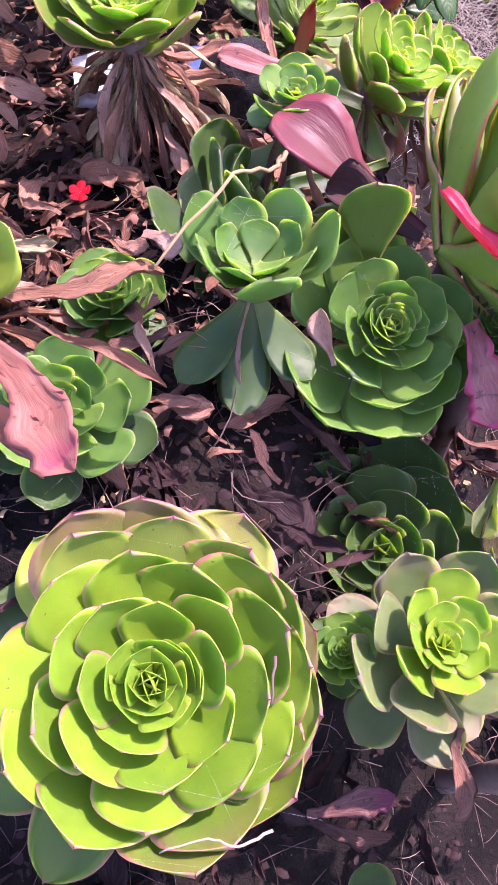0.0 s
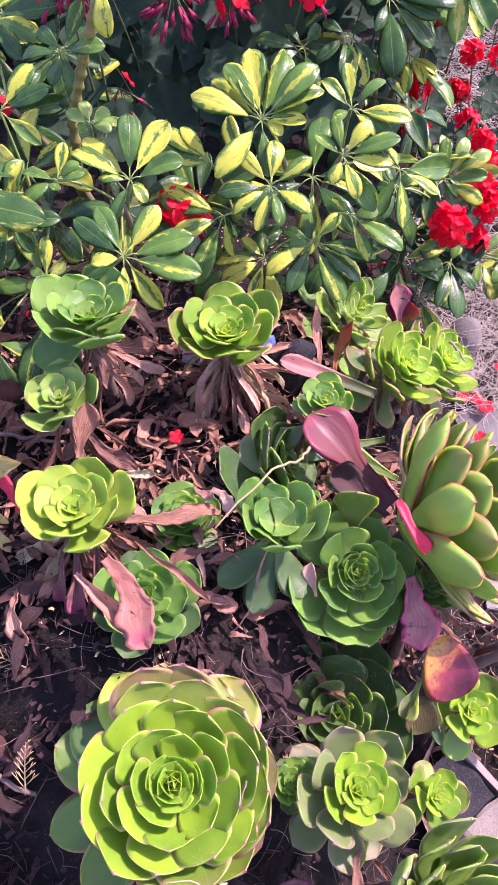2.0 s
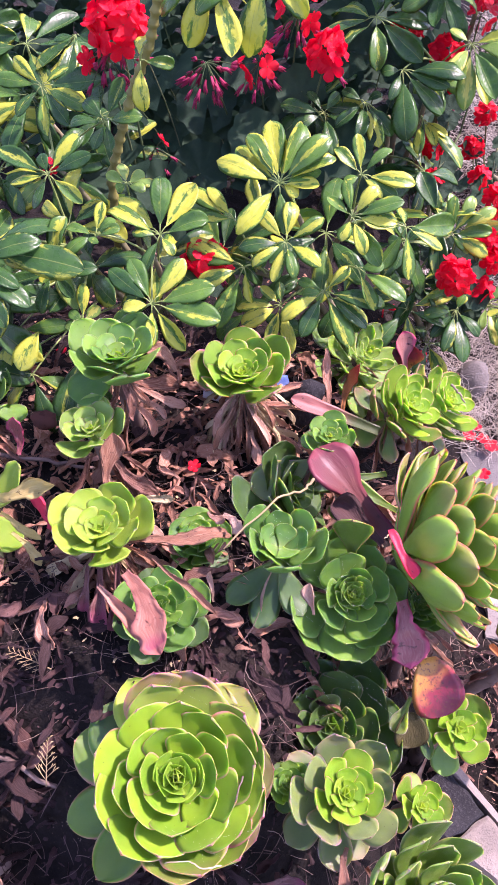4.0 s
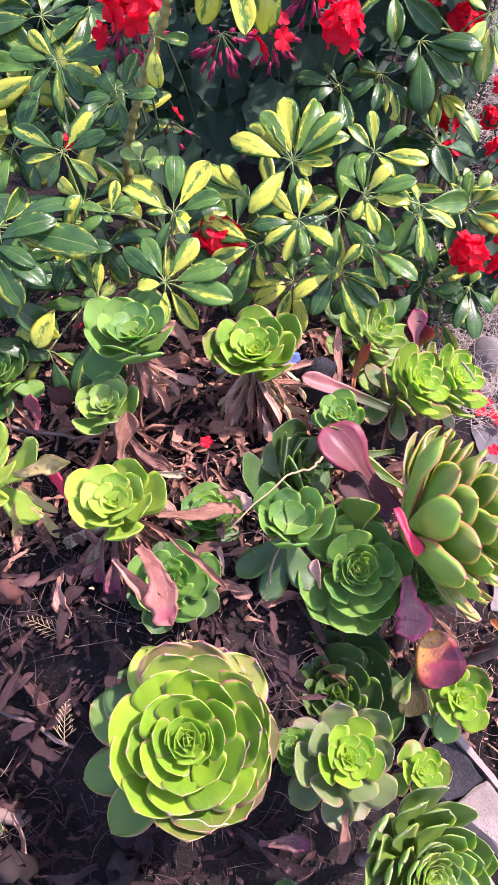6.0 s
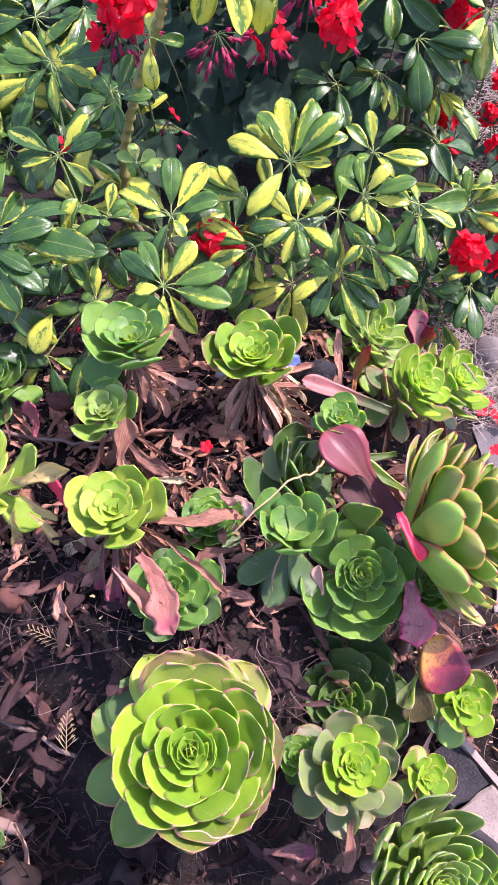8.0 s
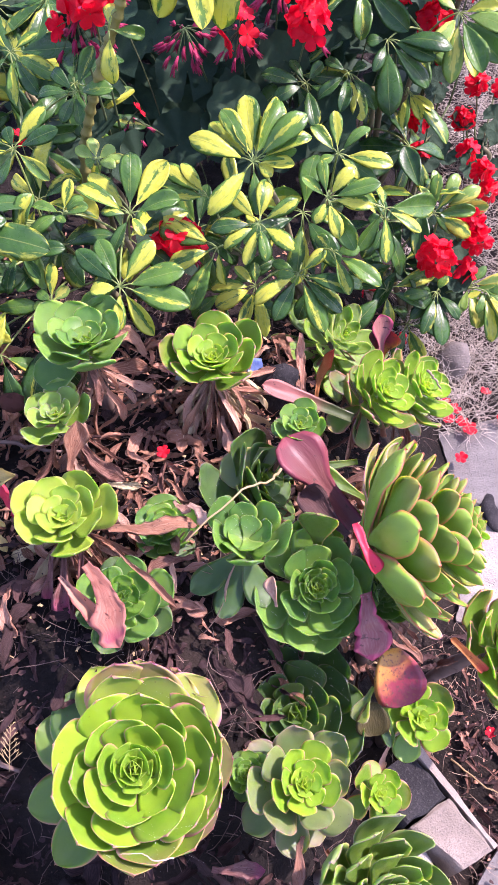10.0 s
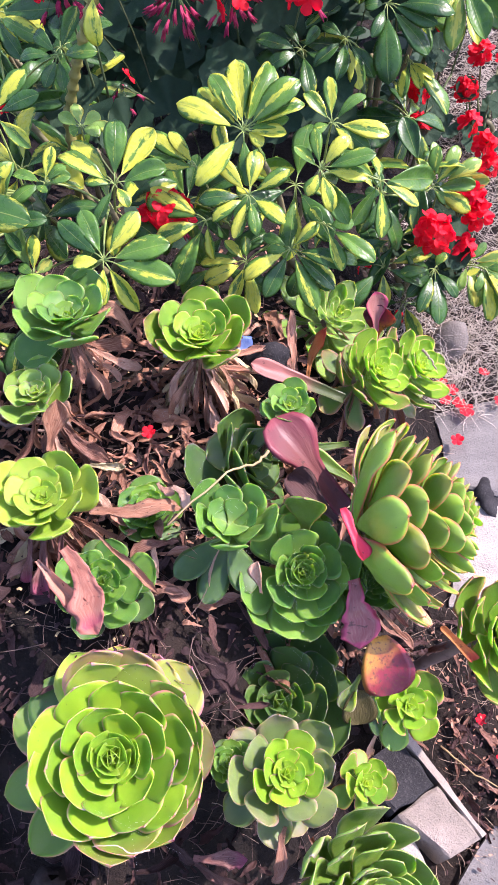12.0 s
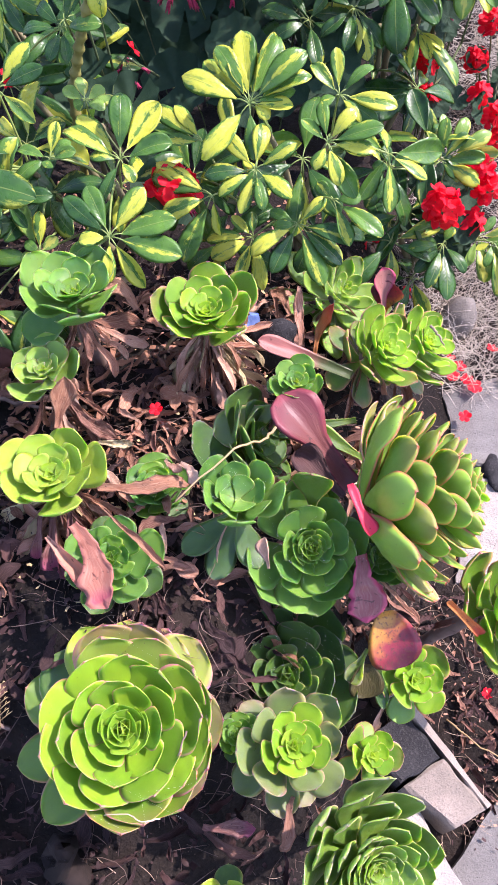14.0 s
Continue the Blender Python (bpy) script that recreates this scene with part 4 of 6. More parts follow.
def fan(bush, hub, ways, mats, axis=(0.05, -0.62, 0.78)):
    """A compound leaf with its leaflets one by one: the angle and the reach of each, round a hub that faces axis."""
    rnd = random.Random(int(abs(hub[0]) * 1e4) + len(ways))
    hub, ax = Vector(hub), Vector(axis).normalized()
    a = (Vector((1, 0, 0)) - ax * ax.x).normalized()
    b = ax.cross(a)
    node = min((p for st in bush[1] for p in st[4:]), key=lambda p: abs((hub - p).length - 0.10) + max(0, p.z - hub.z))
    pieces, leaflets = [tube(arc(node, hub, 0.012, 8), [0.0022 - 0.0008 * i / 7 for i in range(8)], 6)], []
    for ang, reach in ways:
        rad = a * math.cos(radians(ang)) + b * math.sin(radians(ang))
        e = radians(rnd.uniform(-8, 12))
        way = rad * math.cos(e) + ax * math.sin(e)
        nor = ax * math.cos(e) - rad * math.sin(e) + way.cross(ax) * rnd.uniform(-0.40, 0.40) + Vector((0.12, 0.05, 0.1))
        pieces.append(tube(arc(hub, hub + way * reach * 0.2, 0.002, 4), 0.0010, 5))
        leaflets.append((hub + way * reach * 0.18, way, nor, reach * 0.84))
    v, f = joined(pieces)
    leaf = part("compound_leaf", data("petiole", [p - hub for p in v], f, PETIOLE), bush[0], Matrix.Translation(hub), "pale petiole with radiating stalks")
    for base, way, nor, ln in leaflets:
        part("leaflet", rnd.choice(leaflet_set(rnd.choice(mats))), leaf, frame_of(base, way, nor, ln, max(ln, 0.05) * rnd.uniform(0.82, 1.02), ln))


def schefflera(label, root, nodes, seed):
    """A shrub with a few ringed stems; its compound leaves follow with spray()."""
    rt = Vector((root[0], root[1], soil(root[0], root[1]) - 0.02))
    shrub = thing("schefflera_shrub", rt, label, "shrub", "schefflera shrubs")
    stems = []
    for i, top in enumerate(nodes):
        pts = arc(rt + Vector((0.02 * i, 0.01 * i, 0)), top, 0.0, 14, Vector((0.02 * (-1) ** i, 0.015, 0)))
        stems.append(pts)
        v, f = tube(pts, [0.0075 - 0.003 * k / 13 for k in range(14)], 8, 0.04)
        part("stem", data("stem", [p - rt for p in v], f, WOOD), shrub, Matrix.Translation(rt), "ringed grey-green woody stem")
    return [shrub, stems, seed * 40]


def spray(bush, hub, axis, count, length, mats, dip=12, spin=0.0, turn=360.0):
    """One compound leaf of a shrub; its petiole leaves the nearest stem."""
    hub = Vector(hub)
    near = min((p for st in bush[1] for p in st[4:]), key=lambda p: abs((hub - p).length - 0.10) + max(0, p.z - hub.z))
    whorl(bush[0], near, hub, axis, count, length, mats, dip, spin, turn, seed=bush[2])
    bush[2] += 1


UPC = (0.05, -0.42, 0.90)
MIXED = [VARI, VARI, VARI_YELLOW, VARI_GREEN]
BRIGHT = [VARI, VARI_YELLOW, VARI_YELLOW]
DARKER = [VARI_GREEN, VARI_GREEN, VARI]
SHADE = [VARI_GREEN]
PALER = [VARI, VARI_PALE, VARI_PALE]
SPLASH = [VARI, VARI_YELLOW, VARI]
GOLDEN = [VARI_YELLOW]

bush = schefflera("green and yellow variegated schefflera shrub behind the aeoniums", (-0.36, 1.12), [(-0.28, 1.05, 0.62), (-0.42, 1.05, 0.62), (-0.52, 1.22, 0.66), (-0.34, 1.13, 0.60)], 1)
fan(bush, (-0.434, 1.050, 0.748), [(162, 0.089), (-162, 0.063), (-106, 0.055), (-29, 0.069), (27, 0.077), (61, 0.076), (119, 0.035)], DARKER)
fan(bush, (-0.409, 0.950, 0.645), [(170, 0.085), (-151, 0.074), (-95, 0.067), (-40, 0.053), (14, 0.071), (50, 0.077), (81, 0.085), (137, 0.095)], DARKER)
fan(bush, (-0.558, 1.300, 0.762), [(178, 0.087), (-118, 0.068), (-70, 0.093), (-44, 0.094), (-18, 0.098), (8, 0.117), (45, 0.057), (144, 0.07)], DARKER)
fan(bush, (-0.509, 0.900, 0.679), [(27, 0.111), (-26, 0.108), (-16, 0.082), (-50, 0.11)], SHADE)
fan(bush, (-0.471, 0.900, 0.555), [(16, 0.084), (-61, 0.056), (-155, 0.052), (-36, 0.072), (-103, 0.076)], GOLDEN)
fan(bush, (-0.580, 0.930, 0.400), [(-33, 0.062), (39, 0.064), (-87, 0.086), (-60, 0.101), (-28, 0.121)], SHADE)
fan(bush, (-0.235, 0.922, 0.633), [(151, 0.084), (127, 0.079), (64, 0.082), (23, 0.098), (-4, 0.108), (-44, 0.084), (-82, 0.064), (-149, 0.067), (-163, 0.044)], MIXED)
fan(bush, (-0.258, 1.040, 0.672), [(165, 0.092), (146, 0.094), (100, 0.091), (67, 0.098), (27, 0.079), (-46, 0.04), (-101, 0.069), (-173, 0.044)], MIXED)
fan(bush, (-0.339, 1.120, 0.703), [(161, 0.038), (117, 0.038), (45, 0.034), (9, 0.049), (-16, 0.037), (-150, 0.019)], PALER)
fan(bush, (-0.347, 1.000, 0.686), [(88, 0.051), (49, 0.038), (22, 0.04), (176, 0.051), (-101, 0.014)], BRIGHT)
fan(bush, (-0.396, 1.200, 0.763), [(72, 0.072), (8, 0.066), (-100, 0.053), (-70, 0.051), (-169, 0.066), (146, 0.054)], DARKER)
fan(bush, (-0.365, 0.930, 0.568), [(129, 0.092), (97, 0.06), (151, 0.027), (50, 0.037), (-154, 0.031), (-94, 0.035)], PALER)
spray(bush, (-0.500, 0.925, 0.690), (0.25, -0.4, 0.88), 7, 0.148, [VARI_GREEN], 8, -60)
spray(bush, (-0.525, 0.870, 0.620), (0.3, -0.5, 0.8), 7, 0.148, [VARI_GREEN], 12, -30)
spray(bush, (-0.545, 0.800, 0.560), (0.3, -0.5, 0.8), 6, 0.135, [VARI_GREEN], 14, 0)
spray(bush, (-0.400, 1.04, 0.585), (-0.2, -0.3, 0.9), 7, 0.105, DARKER, 10, 10)
spray(bush, (-0.560, 1.02, 0.600), (0, -0.4, 0.9), 7, 0.11, DARKER, 10, 30)
spray(bush, (-0.450, 1.10, 0.625), (0.2, -0.3, 0.9), 7, 0.10, MIXED, 10, 50)
spray(bush, (-0.600, 0.93, 0.560), (0.1, -0.4, 0.9), 7, 0.11, DARKER, 12, 0)
spray(bush, (-0.30, 1.10, 0.575), (0.1, -0.4, 0.9), 7, 0.10, DARKER, 14, 35)
spray(bush, (-0.44, 0.86, 0.50), (0.0, -0.5, 0.86), 4, 0.095, DARKER, 25, 190, 160)
spray(bush, (-0.36, 0.89, 0.505), (0.0, -0.6, 0.8), 3, 0.10, DARKER, 35, 230, 80)

bush = schefflera("sunlit yellow-variegated schefflera shrub behind the aeoniums", (-0.05, 1.22), [(-0.07, 1.17, 0.66), (0.03, 1.20, 0.66), (-0.13, 1.14, 0.55), (0.0, 1.15, 0.55)], 2)
fan(bush, (-0.091, 1.143, 0.720), [(169, 0.104), (147, 0.094), (132, 0.091), (108, 0.104), (78, 0.103), (48, 0.102), (26, 0.067), (6, 0.062), (-74, 0.077), (-119, 0.103)], BRIGHT)
fan(bush, (-0.089, 1.150, 0.720), [(96, 0.066), (29, 0.089), (-34, 0.036), (131, 0.064)], BRIGHT)
fan(bush, (-0.064, 1.073, 0.665), [(-163, 0.073), (-134, 0.063), (-99, 0.063), (-66, 0.06), (-27, 0.069), (41, 0.068), (94, 0.066), (142, 0.067)], MIXED)
fan(bush, (0.030, 1.188, 0.724), [(143, 0.058), (106, 0.063), (49, 0.06), (-2, 0.084), (-37, 0.049), (-24, 0.067), (-146, 0.029)], BRIGHT)
fan(bush, (0.029, 1.125, 0.689), [(148, 0.051), (110, 0.061), (58, 0.058), (22, 0.08), (-1, 0.069), (-62, 0.061), (-50, 0.086), (-104, 0.041)], BRIGHT)
fan(bush, (-0.001, 1.085, 0.571), [(165, 0.048), (-164, 0.036), (-107, 0.083), (-55, 0.101), (-31, 0.091), (-9, 0.087), (53, 0.057), (-134, 0.086)], MIXED)
fan(bush, (0.048, 1.100, 0.614), [(-26, 0.092), (-58, 0.071), (143, 0.035), (12, 0.041)], BRIGHT)
fan(bush, (-0.076, 1.095, 0.521), [(-168, 0.076), (-144, 0.075), (-99, 0.073), (-67, 0.088), (104, 0.041), (148, 0.048)], SPLASH)
fan(bush, (-0.137, 1.085, 0.598), [(170, 0.109), (-147, 0.084), (-104, 0.108), (160, 0.103), (-67, 0.06)], GOLDEN)
fan(bush, (-0.170, 1.150, 0.643), [(155, 0.093), (170, 0.093), (139, 0.068), (-171, 0.054)], GOLDEN)
spray(bush, (-0.02, 1.19, 0.61), UPC, 8, 0.10, DARKER, 14, 0)
spray(bush, (0.11, 1.22, 0.62), (0.3, -0.3, 0.9), 7, 0.10, MIXED, 15, 40)
spray(bush, (-0.13, 1.20, 0.60), (-0.1, -0.4, 0.9), 7, 0.10, MIXED, 12, 10)
spray(bush, (-0.20, 1.17, 0.56), (-0.1, -0.4, 0.9), 7, 0.10, DARKER, 12, 30)
spray(bush, (0.02, 1.16, 0.50), (0.1, -0.5, 0.86), 6, 0.095, DARKER, 22, 15)
spray(bush, (-0.14, 1.12, 0.48), (0.0, -0.5, 0.86), 6, 0.095, DARKER, 22, 45)

bush = schefflera("schefflera shrub with drooping dark leaflets beside red geraniums", (0.17, 1.40), [(0.19, 1.38, 0.46), (0.14, 1.36, 0.42), (0.23, 1.34, 0.36)], 3)
fan(bush, (0.191, 1.400, 0.498), [(128, 0.063), (95, 0.071), (52, 0.063), (10, 0.077), (-19, 0.083), (-32, 0.043)], BRIGHT)
fan(bush, (0.205, 1.420, 0.494), [(150, 0.060), (112, 0.075), (78, 0.072), (40, 0.082), (12, 0.086), (-20, 0.070), (-60, 0.05)], PALER)
fan(bush, (0.290, 1.360, 0.376), [(60, 0.05), (20, 0.075), (-10, 0.085), (-40, 0.09), (-68, 0.085), (-100, 0.06)], PALER)
fan(bush, (0.316, 1.330, 0.395), [(10, 0.038), (-34, 0.063), (-69, 0.099), (-94, 0.046), (-46, 0.103), (-146, 0.031)], BRIGHT)
fan(bush, (0.228, 1.300, 0.398), [(-123, 0.069), (-98, 0.089), (-74, 0.104), (-41, 0.067), (-160, 0.065), (71, 0.036)], DARKER)
fan(bush, (0.110, 1.340, 0.509), [(-179, 0.033), (-102, 0.054), (-70, 0.061), (46, 0.034), (119, 0.042)], DARKER)
spray(bush, (0.150, 1.33, 0.430), (0.1, -0.5, 0.86), 7, 0.10, DARKER, 25, 0)
spray(bush, (0.135, 1.28, 0.400), (0.0, -0.5, 0.85), 7, 0.10, DARKER, 25, 30)
spray(bush, (0.165, 1.42, 0.52), (0.1, -0.4, 0.9), 7, 0.10, DARKER, 15, 15)
spray(bush, (0.10, 1.36, 0.50), (0.0, -0.4, 0.9), 7, 0.10, DARKER, 15, 45)
spray(bush, (0.185, 1.26, 0.34), (0.0, -0.5, 0.85), 6, 0.09, DARKER, 25, 10)

bush = schefflera("tall dark schefflera shrub in shade at the back", (-0.02, 1.68), [(0.03, 1.60, 0.62), (-0.08, 1.60, 0.56), (0.10, 1.68, 0.70), (0.08, 1.84, 0.95), (0.18, 1.84, 0.88)], 4)
fan(bush, (0.165, 1.660, 0.745), [(10, 0.07), (-15, 0.10), (-40, 0.12), (-62, 0.13), (-85, 0.12), (-110, 0.09), (150, 0.05)], PALER)
fan(bush, (0.046, 1.600, 0.712), [(-101, 0.068), (-76, 0.134), (-38, 0.113), (-14, 0.095), (-3, 0.119), (-165, 0.039)], DARKER)
fan(bush, (0.098, 1.620, 0.611), [(-58, 0.064), (-44, 0.127), (-31, 0.063), (-87, 0.072)], MIXED)
fan(bush, (-0.018, 1.580, 0.654), [(-131, 0.074), (-63, 0.097), (-42, 0.086), (-90, 0.083), (33, 0.037), (159, 0.052)], DARKER)
fan(bush, (-0.095, 1.560, 0.634), [(178, 0.088), (-141, 0.072), (-68, 0.091), (-19, 0.056), (135, 0.058), (59, 0.047)], SHADE)
fan(bush, (0.178, 1.720, 0.678), [(-63, 0.088), (-89, 0.077), (-44, 0.05), (-139, 0.054), (11, 0.036)], BRIGHT)
fan(bush, (0.099, 1.660, 0.687), [(-47, 0.05), (-32, 0.079), (-121, 0.053), (-71, 0.093), (-4, 0.048)], MIXED)
spray(bush, (-0.02, 1.66, 0.78), (0.0, -0.4, 0.9), 8, 0.12, DARKER, 10, 20)
spray(bush, (0.09, 1.72, 0.82), (0.1, -0.4, 0.9), 8, 0.12, MIXED, 8, 0)
spray(bush, (-0.14, 1.66, 0.60), (-0.1, -0.4, 0.9), 8, 0.12, [VARI_GREEN], 12, 20)
# the next seven spread above the view, added to shade the geranium leaves
spray(bush, (0.12, 1.78, 0.93), (0.3, -0.4, 0.85), 8, 0.125, MIXED, 10, 15)
spray(bush, (0.02, 1.78, 0.92), (0.0, -0.4, 0.9), 8, 0.125, DARKER, 10, 35)
spray(bush, (0.20, 1.80, 0.86), (0.5, -0.3, 0.8), 8, 0.125, MIXED, 15, 5)
spray(bush, (0.08, 1.86, 1.03), (0.2, -0.2, 0.95), 9, 0.125, MIXED, 8, 0)
spray(bush, (0.19, 1.90, 1.00), (0.4, -0.2, 0.9), 9, 0.125, MIXED, 12, 20)
spray(bush, (-0.05, 1.84, 1.00), (0.0, -0.3, 0.95), 9, 0.125, DARKER, 8, 25)
spray(bush, (0.26, 1.86, 0.90), (0.6, -0.3, 0.75), 8, 0.12, BRIGHT, 18, 10)
spray(bush, (0.12, 1.58, 0.52), (0.3, -0.5, 0.8), 7, 0.11, DARKER, 20, 20)
spray(bush, (0.03, 1.60, 0.50), (0.0, -0.5, 0.86), 7, 0.11, [VARI_GREEN], 15, 40)

bush = schefflera("dark schefflera shrub with yellow-splashed leaflets in the corner", (-0.62, 1.50), [(-0.52, 1.44, 0.62), (-0.64, 1.42, 0.66), (-0.74, 1.46, 0.70)], 5)
fan(bush, (-0.550, 1.450, 0.791), [(-133, 0.068), (-125, 0.1), (-92, 0.102), (-8, 0.035), (-163, 0.044), (-73, 0.05)], DARKER)
fan(bush, (-0.735, 1.450, 0.730), [(19, 0.048), (-43, 0.084), (-66, 0.127), (-88, 0.077)], DARKER)
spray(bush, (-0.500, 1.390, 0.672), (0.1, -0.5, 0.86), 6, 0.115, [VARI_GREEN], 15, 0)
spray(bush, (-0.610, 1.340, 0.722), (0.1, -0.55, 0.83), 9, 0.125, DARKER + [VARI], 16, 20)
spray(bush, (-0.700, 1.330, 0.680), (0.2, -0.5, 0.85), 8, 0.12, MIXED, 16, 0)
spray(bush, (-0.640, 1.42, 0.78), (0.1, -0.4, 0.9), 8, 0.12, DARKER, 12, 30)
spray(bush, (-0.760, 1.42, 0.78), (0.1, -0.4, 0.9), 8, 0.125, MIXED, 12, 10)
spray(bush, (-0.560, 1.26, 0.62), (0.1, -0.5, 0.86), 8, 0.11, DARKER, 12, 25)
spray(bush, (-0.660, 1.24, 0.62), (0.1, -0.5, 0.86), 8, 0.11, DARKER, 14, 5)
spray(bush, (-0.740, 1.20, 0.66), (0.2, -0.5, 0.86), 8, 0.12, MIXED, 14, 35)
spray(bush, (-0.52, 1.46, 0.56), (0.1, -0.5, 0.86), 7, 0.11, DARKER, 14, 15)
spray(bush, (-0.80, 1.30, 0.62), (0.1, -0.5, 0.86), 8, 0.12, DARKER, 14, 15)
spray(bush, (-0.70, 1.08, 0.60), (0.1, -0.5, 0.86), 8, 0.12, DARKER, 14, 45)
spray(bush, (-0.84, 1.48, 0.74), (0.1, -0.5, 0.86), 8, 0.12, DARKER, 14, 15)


def tall_stem():
    """The single ringed schefflera stem that rises in front of the flowers."""
    rt = Vector((-0.42, 1.20, soil(-0.42, 1.20) - 0.02))
    shrub = thing("schefflera_shrub", rt, "leaning ringed schefflera stem with a few pale leaves", "shrub", "schefflera shrubs")
    pts = [rt + Vector((-0.012, 0, 0)), Vector((-0.415, 1.20, 0.55)), Vector((-0.405, 1.20, 0.66)), Vector((-0.375, 1.203, 0.74)), Vector((-0.343, 1.208, 0.815)), Vector((-0.305, 1.21, 0.885)), Vector((-0.285, 1.215, 0.95)), Vector((-0.275, 1.22, 1.04))]
    fine = []
    for i in range(len(pts) - 1):
        fine += [pts[i].lerp(pts[i + 1], k / 24) for k in range(24)]
    fine.append(pts[-1])
    v, f = tube(fine, [(0.0080 - 0.0012 * i / len(fine)) * (1.0, 0.90, 0.92, 1.03, 1.32, 1.16)[i % 6] for i in range(len(fine))], 10)
    part("stem", data("stem", [p - rt for p in v], f, RINGED), shrub, Matrix.Translation(rt), "knobbly ringed yellow-brown stem")
    whorl(shrub, pts[5], (-0.316, 1.19, 0.868), (0.3, -0.7, 0.6), 3, 0.062, [VARI_GREEN, VARI_YELLOW], 20, -70, 150, 901, 1.0)
    whorl(shrub, pts[6], (-0.205, 1.22, 0.985), (0.1, -0.4, 0.8), 6, 0.105, BRIGHT, 40, 0, 360, 902, 1.0)
    whorl(shrub, pts[6], (-0.135, 1.24, 0.985), (0.1, -0.4, 0.8), 6, 0.105, BRIGHT, 38, 30, 360, 903, 1.0)


tall_stem()


# ---------------------------------------------------------------- geraniums
def petal_mesh(seed):
    """One open floret of five rounded petals."""
    rnd = random.Random(seed)
    verts, faces = [], []
    for k in range(5):
        a0 = 2 * math.pi * k / 5 + rnd.uniform(-0.1, 0.1)
        tilt = rnd.uniform(0.12, 0.5)
        ca, sa = math.cos(a0), math.sin(a0)
        n = len(verts)
        prof = [(0, .05), (.25, .20), (.5, .36), (.75, .42), (.92, .32), (1.0, .14)]
        for u, w in prof:
            for j in (-1, -0.5, 0, 0.5, 1):
                x, y = u, j * w
                z = tilt * u * u * 0.8 - 0.12 * j * j * u + 0.06 * noise.noise(Vector((u * 3, j * 2, seed + k)))
                verts.append((x * ca - y * sa, x * sa + y * ca, z))
        for i in range(5):
            for j in range(4):
                q = n + i * 5 + j
                faces.append((q, q + 5, q + 6, q + 1))
    return data("floret", verts, faces, PETAL)


def bud_mesh(seed):
    """A shrivelled, hanging floret."""
    rnd = random.Random(seed)
    pieces = []
    for k in range(5):
        a0 = 2 * math.pi * k / 5
        d = Vector((1.0, 0.22 * math.cos(a0), 0.22 * math.sin(a0)))
        pieces.append(tube([Vector((0, 0, 0)), d * 0.45 + Vector((0, 0.12 * math.sin(k), 0.1)), d * rnd.uniform(0.8, 1.1)], [0.10, 0.15, 0.03], 5))
    v, f = joined(pieces)
    return data("withered_floret", v, f, MAGENTA)


FLORETS = [petal_mesh(i) for i in range(4)]
BUDS = [bud_mesh(i) for i in range(3)]


def flower_head(plant, hub, axis, radius, count, floret, stalk_from, seed, dried=0):
    rnd = random.Random(seed)
    hub, ax = Vector(hub), Vector(axis).normalized()
    a = ax.orthogonal().normalized()
    b = ax.cross(a)
    pieces = [tube(arc(stalk_from, hub, 0.01, 8), [0.0024 - 0.0006 * i / 7 for i in range(8)], 6)]
    count, floret = round(count * 0.75), floret * 1.28
    heads = []
    for i in range(count + dried):
        z = 1 - 1.25 * (i + 0.5) / count if i < count else rnd.uniform(-0.9, -0.1)
        r = math.sqrt(max(0.02, 1 - z * z))
        ang = i * GOLD
        d = (a * math.cos(ang) * r + b * math.sin(ang) * r + ax * z).normalized()
        if i >= count:
            d = (d + Vector((rnd.uniform(-.3, .3), 0, -0.45))).normalized()
        tip = hub + d * radius * (rnd.uniform(0.8, 1.05) if i < count else rnd.uniform(0.7, 1.7))
        pieces.append(tube(arc(hub, tip, 0.003, 4), 0.0008, 4))
        heads.append((tip, d, i >= count))
    v, f = joined(pieces)
    head = part("flower_head", data("flower_stalk", [p - hub for p in v], f, GERSTEM), plant, Matrix.Translation(hub), "green flower stalk with many short pedicels")
    for tip, d, dry in heads:
        if dry:
            part("withered_floret", rnd.choice(BUDS), head, frame_of(tip - d * 0.004, d, d.orthogonal(), floret * 1.0, floret * 0.8, floret * 0.8), "shrivelled dark magenta floret")
        else:
            z = (d + Vector((rnd.uniform(-.3, .3), rnd.uniform(-.3, .3), rnd.uniform(-.2, .3)))).normalized()
            s = floret * rnd.uniform(0.85, 1.1)
            x = z.orthogonal().normalized()
            x = Matrix.Rotation(rnd.uniform(0, 6.28), 3, z) @ x
            part("floret", rnd.choice(FLORETS), head, frame_of(tip - z * 0.002, x, z, s, s, s))


def round_leaf(seed, mat):
    """A rounded, scalloped geranium leaf with a notch."""
    rnd = random.Random(seed)
    verts, faces, n, rings = [(0, 0, 0)], [], 40, 5
    for r in range(1, rings + 1):
        for i in range(n):
            a0 = 0.22 + (2 * math.pi - 0.44) * i / (n - 1)
            rad = r / rings * (1 + (0.05 * math.sin(a0 * 9 + seed) + 0.02 * math.sin(a0 * 27)) * (r / rings) ** 2)
            z = 0.22 * (r / rings) ** 2 + 0.07 * math.sin(a0 * 7 + seed) * (r / rings) ** 2 + 0.03 * noise.noise(Vector((math.cos(a0), math.sin(a0), r + seed)))
            verts.append((math.cos(a0) * rad, math.sin(a0) * rad, z))
    for i in range(n - 1):
        faces.append((0, 1 + i, 2 + i))
    for r in range(rings - 1):
        for i in range(n - 1):
            p = 1 + r * n + i
            faces.append((p, p + n, p + n + 1, p + 1))
    return data("round_leaf", verts, faces, mat)


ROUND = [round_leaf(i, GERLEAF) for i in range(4)]


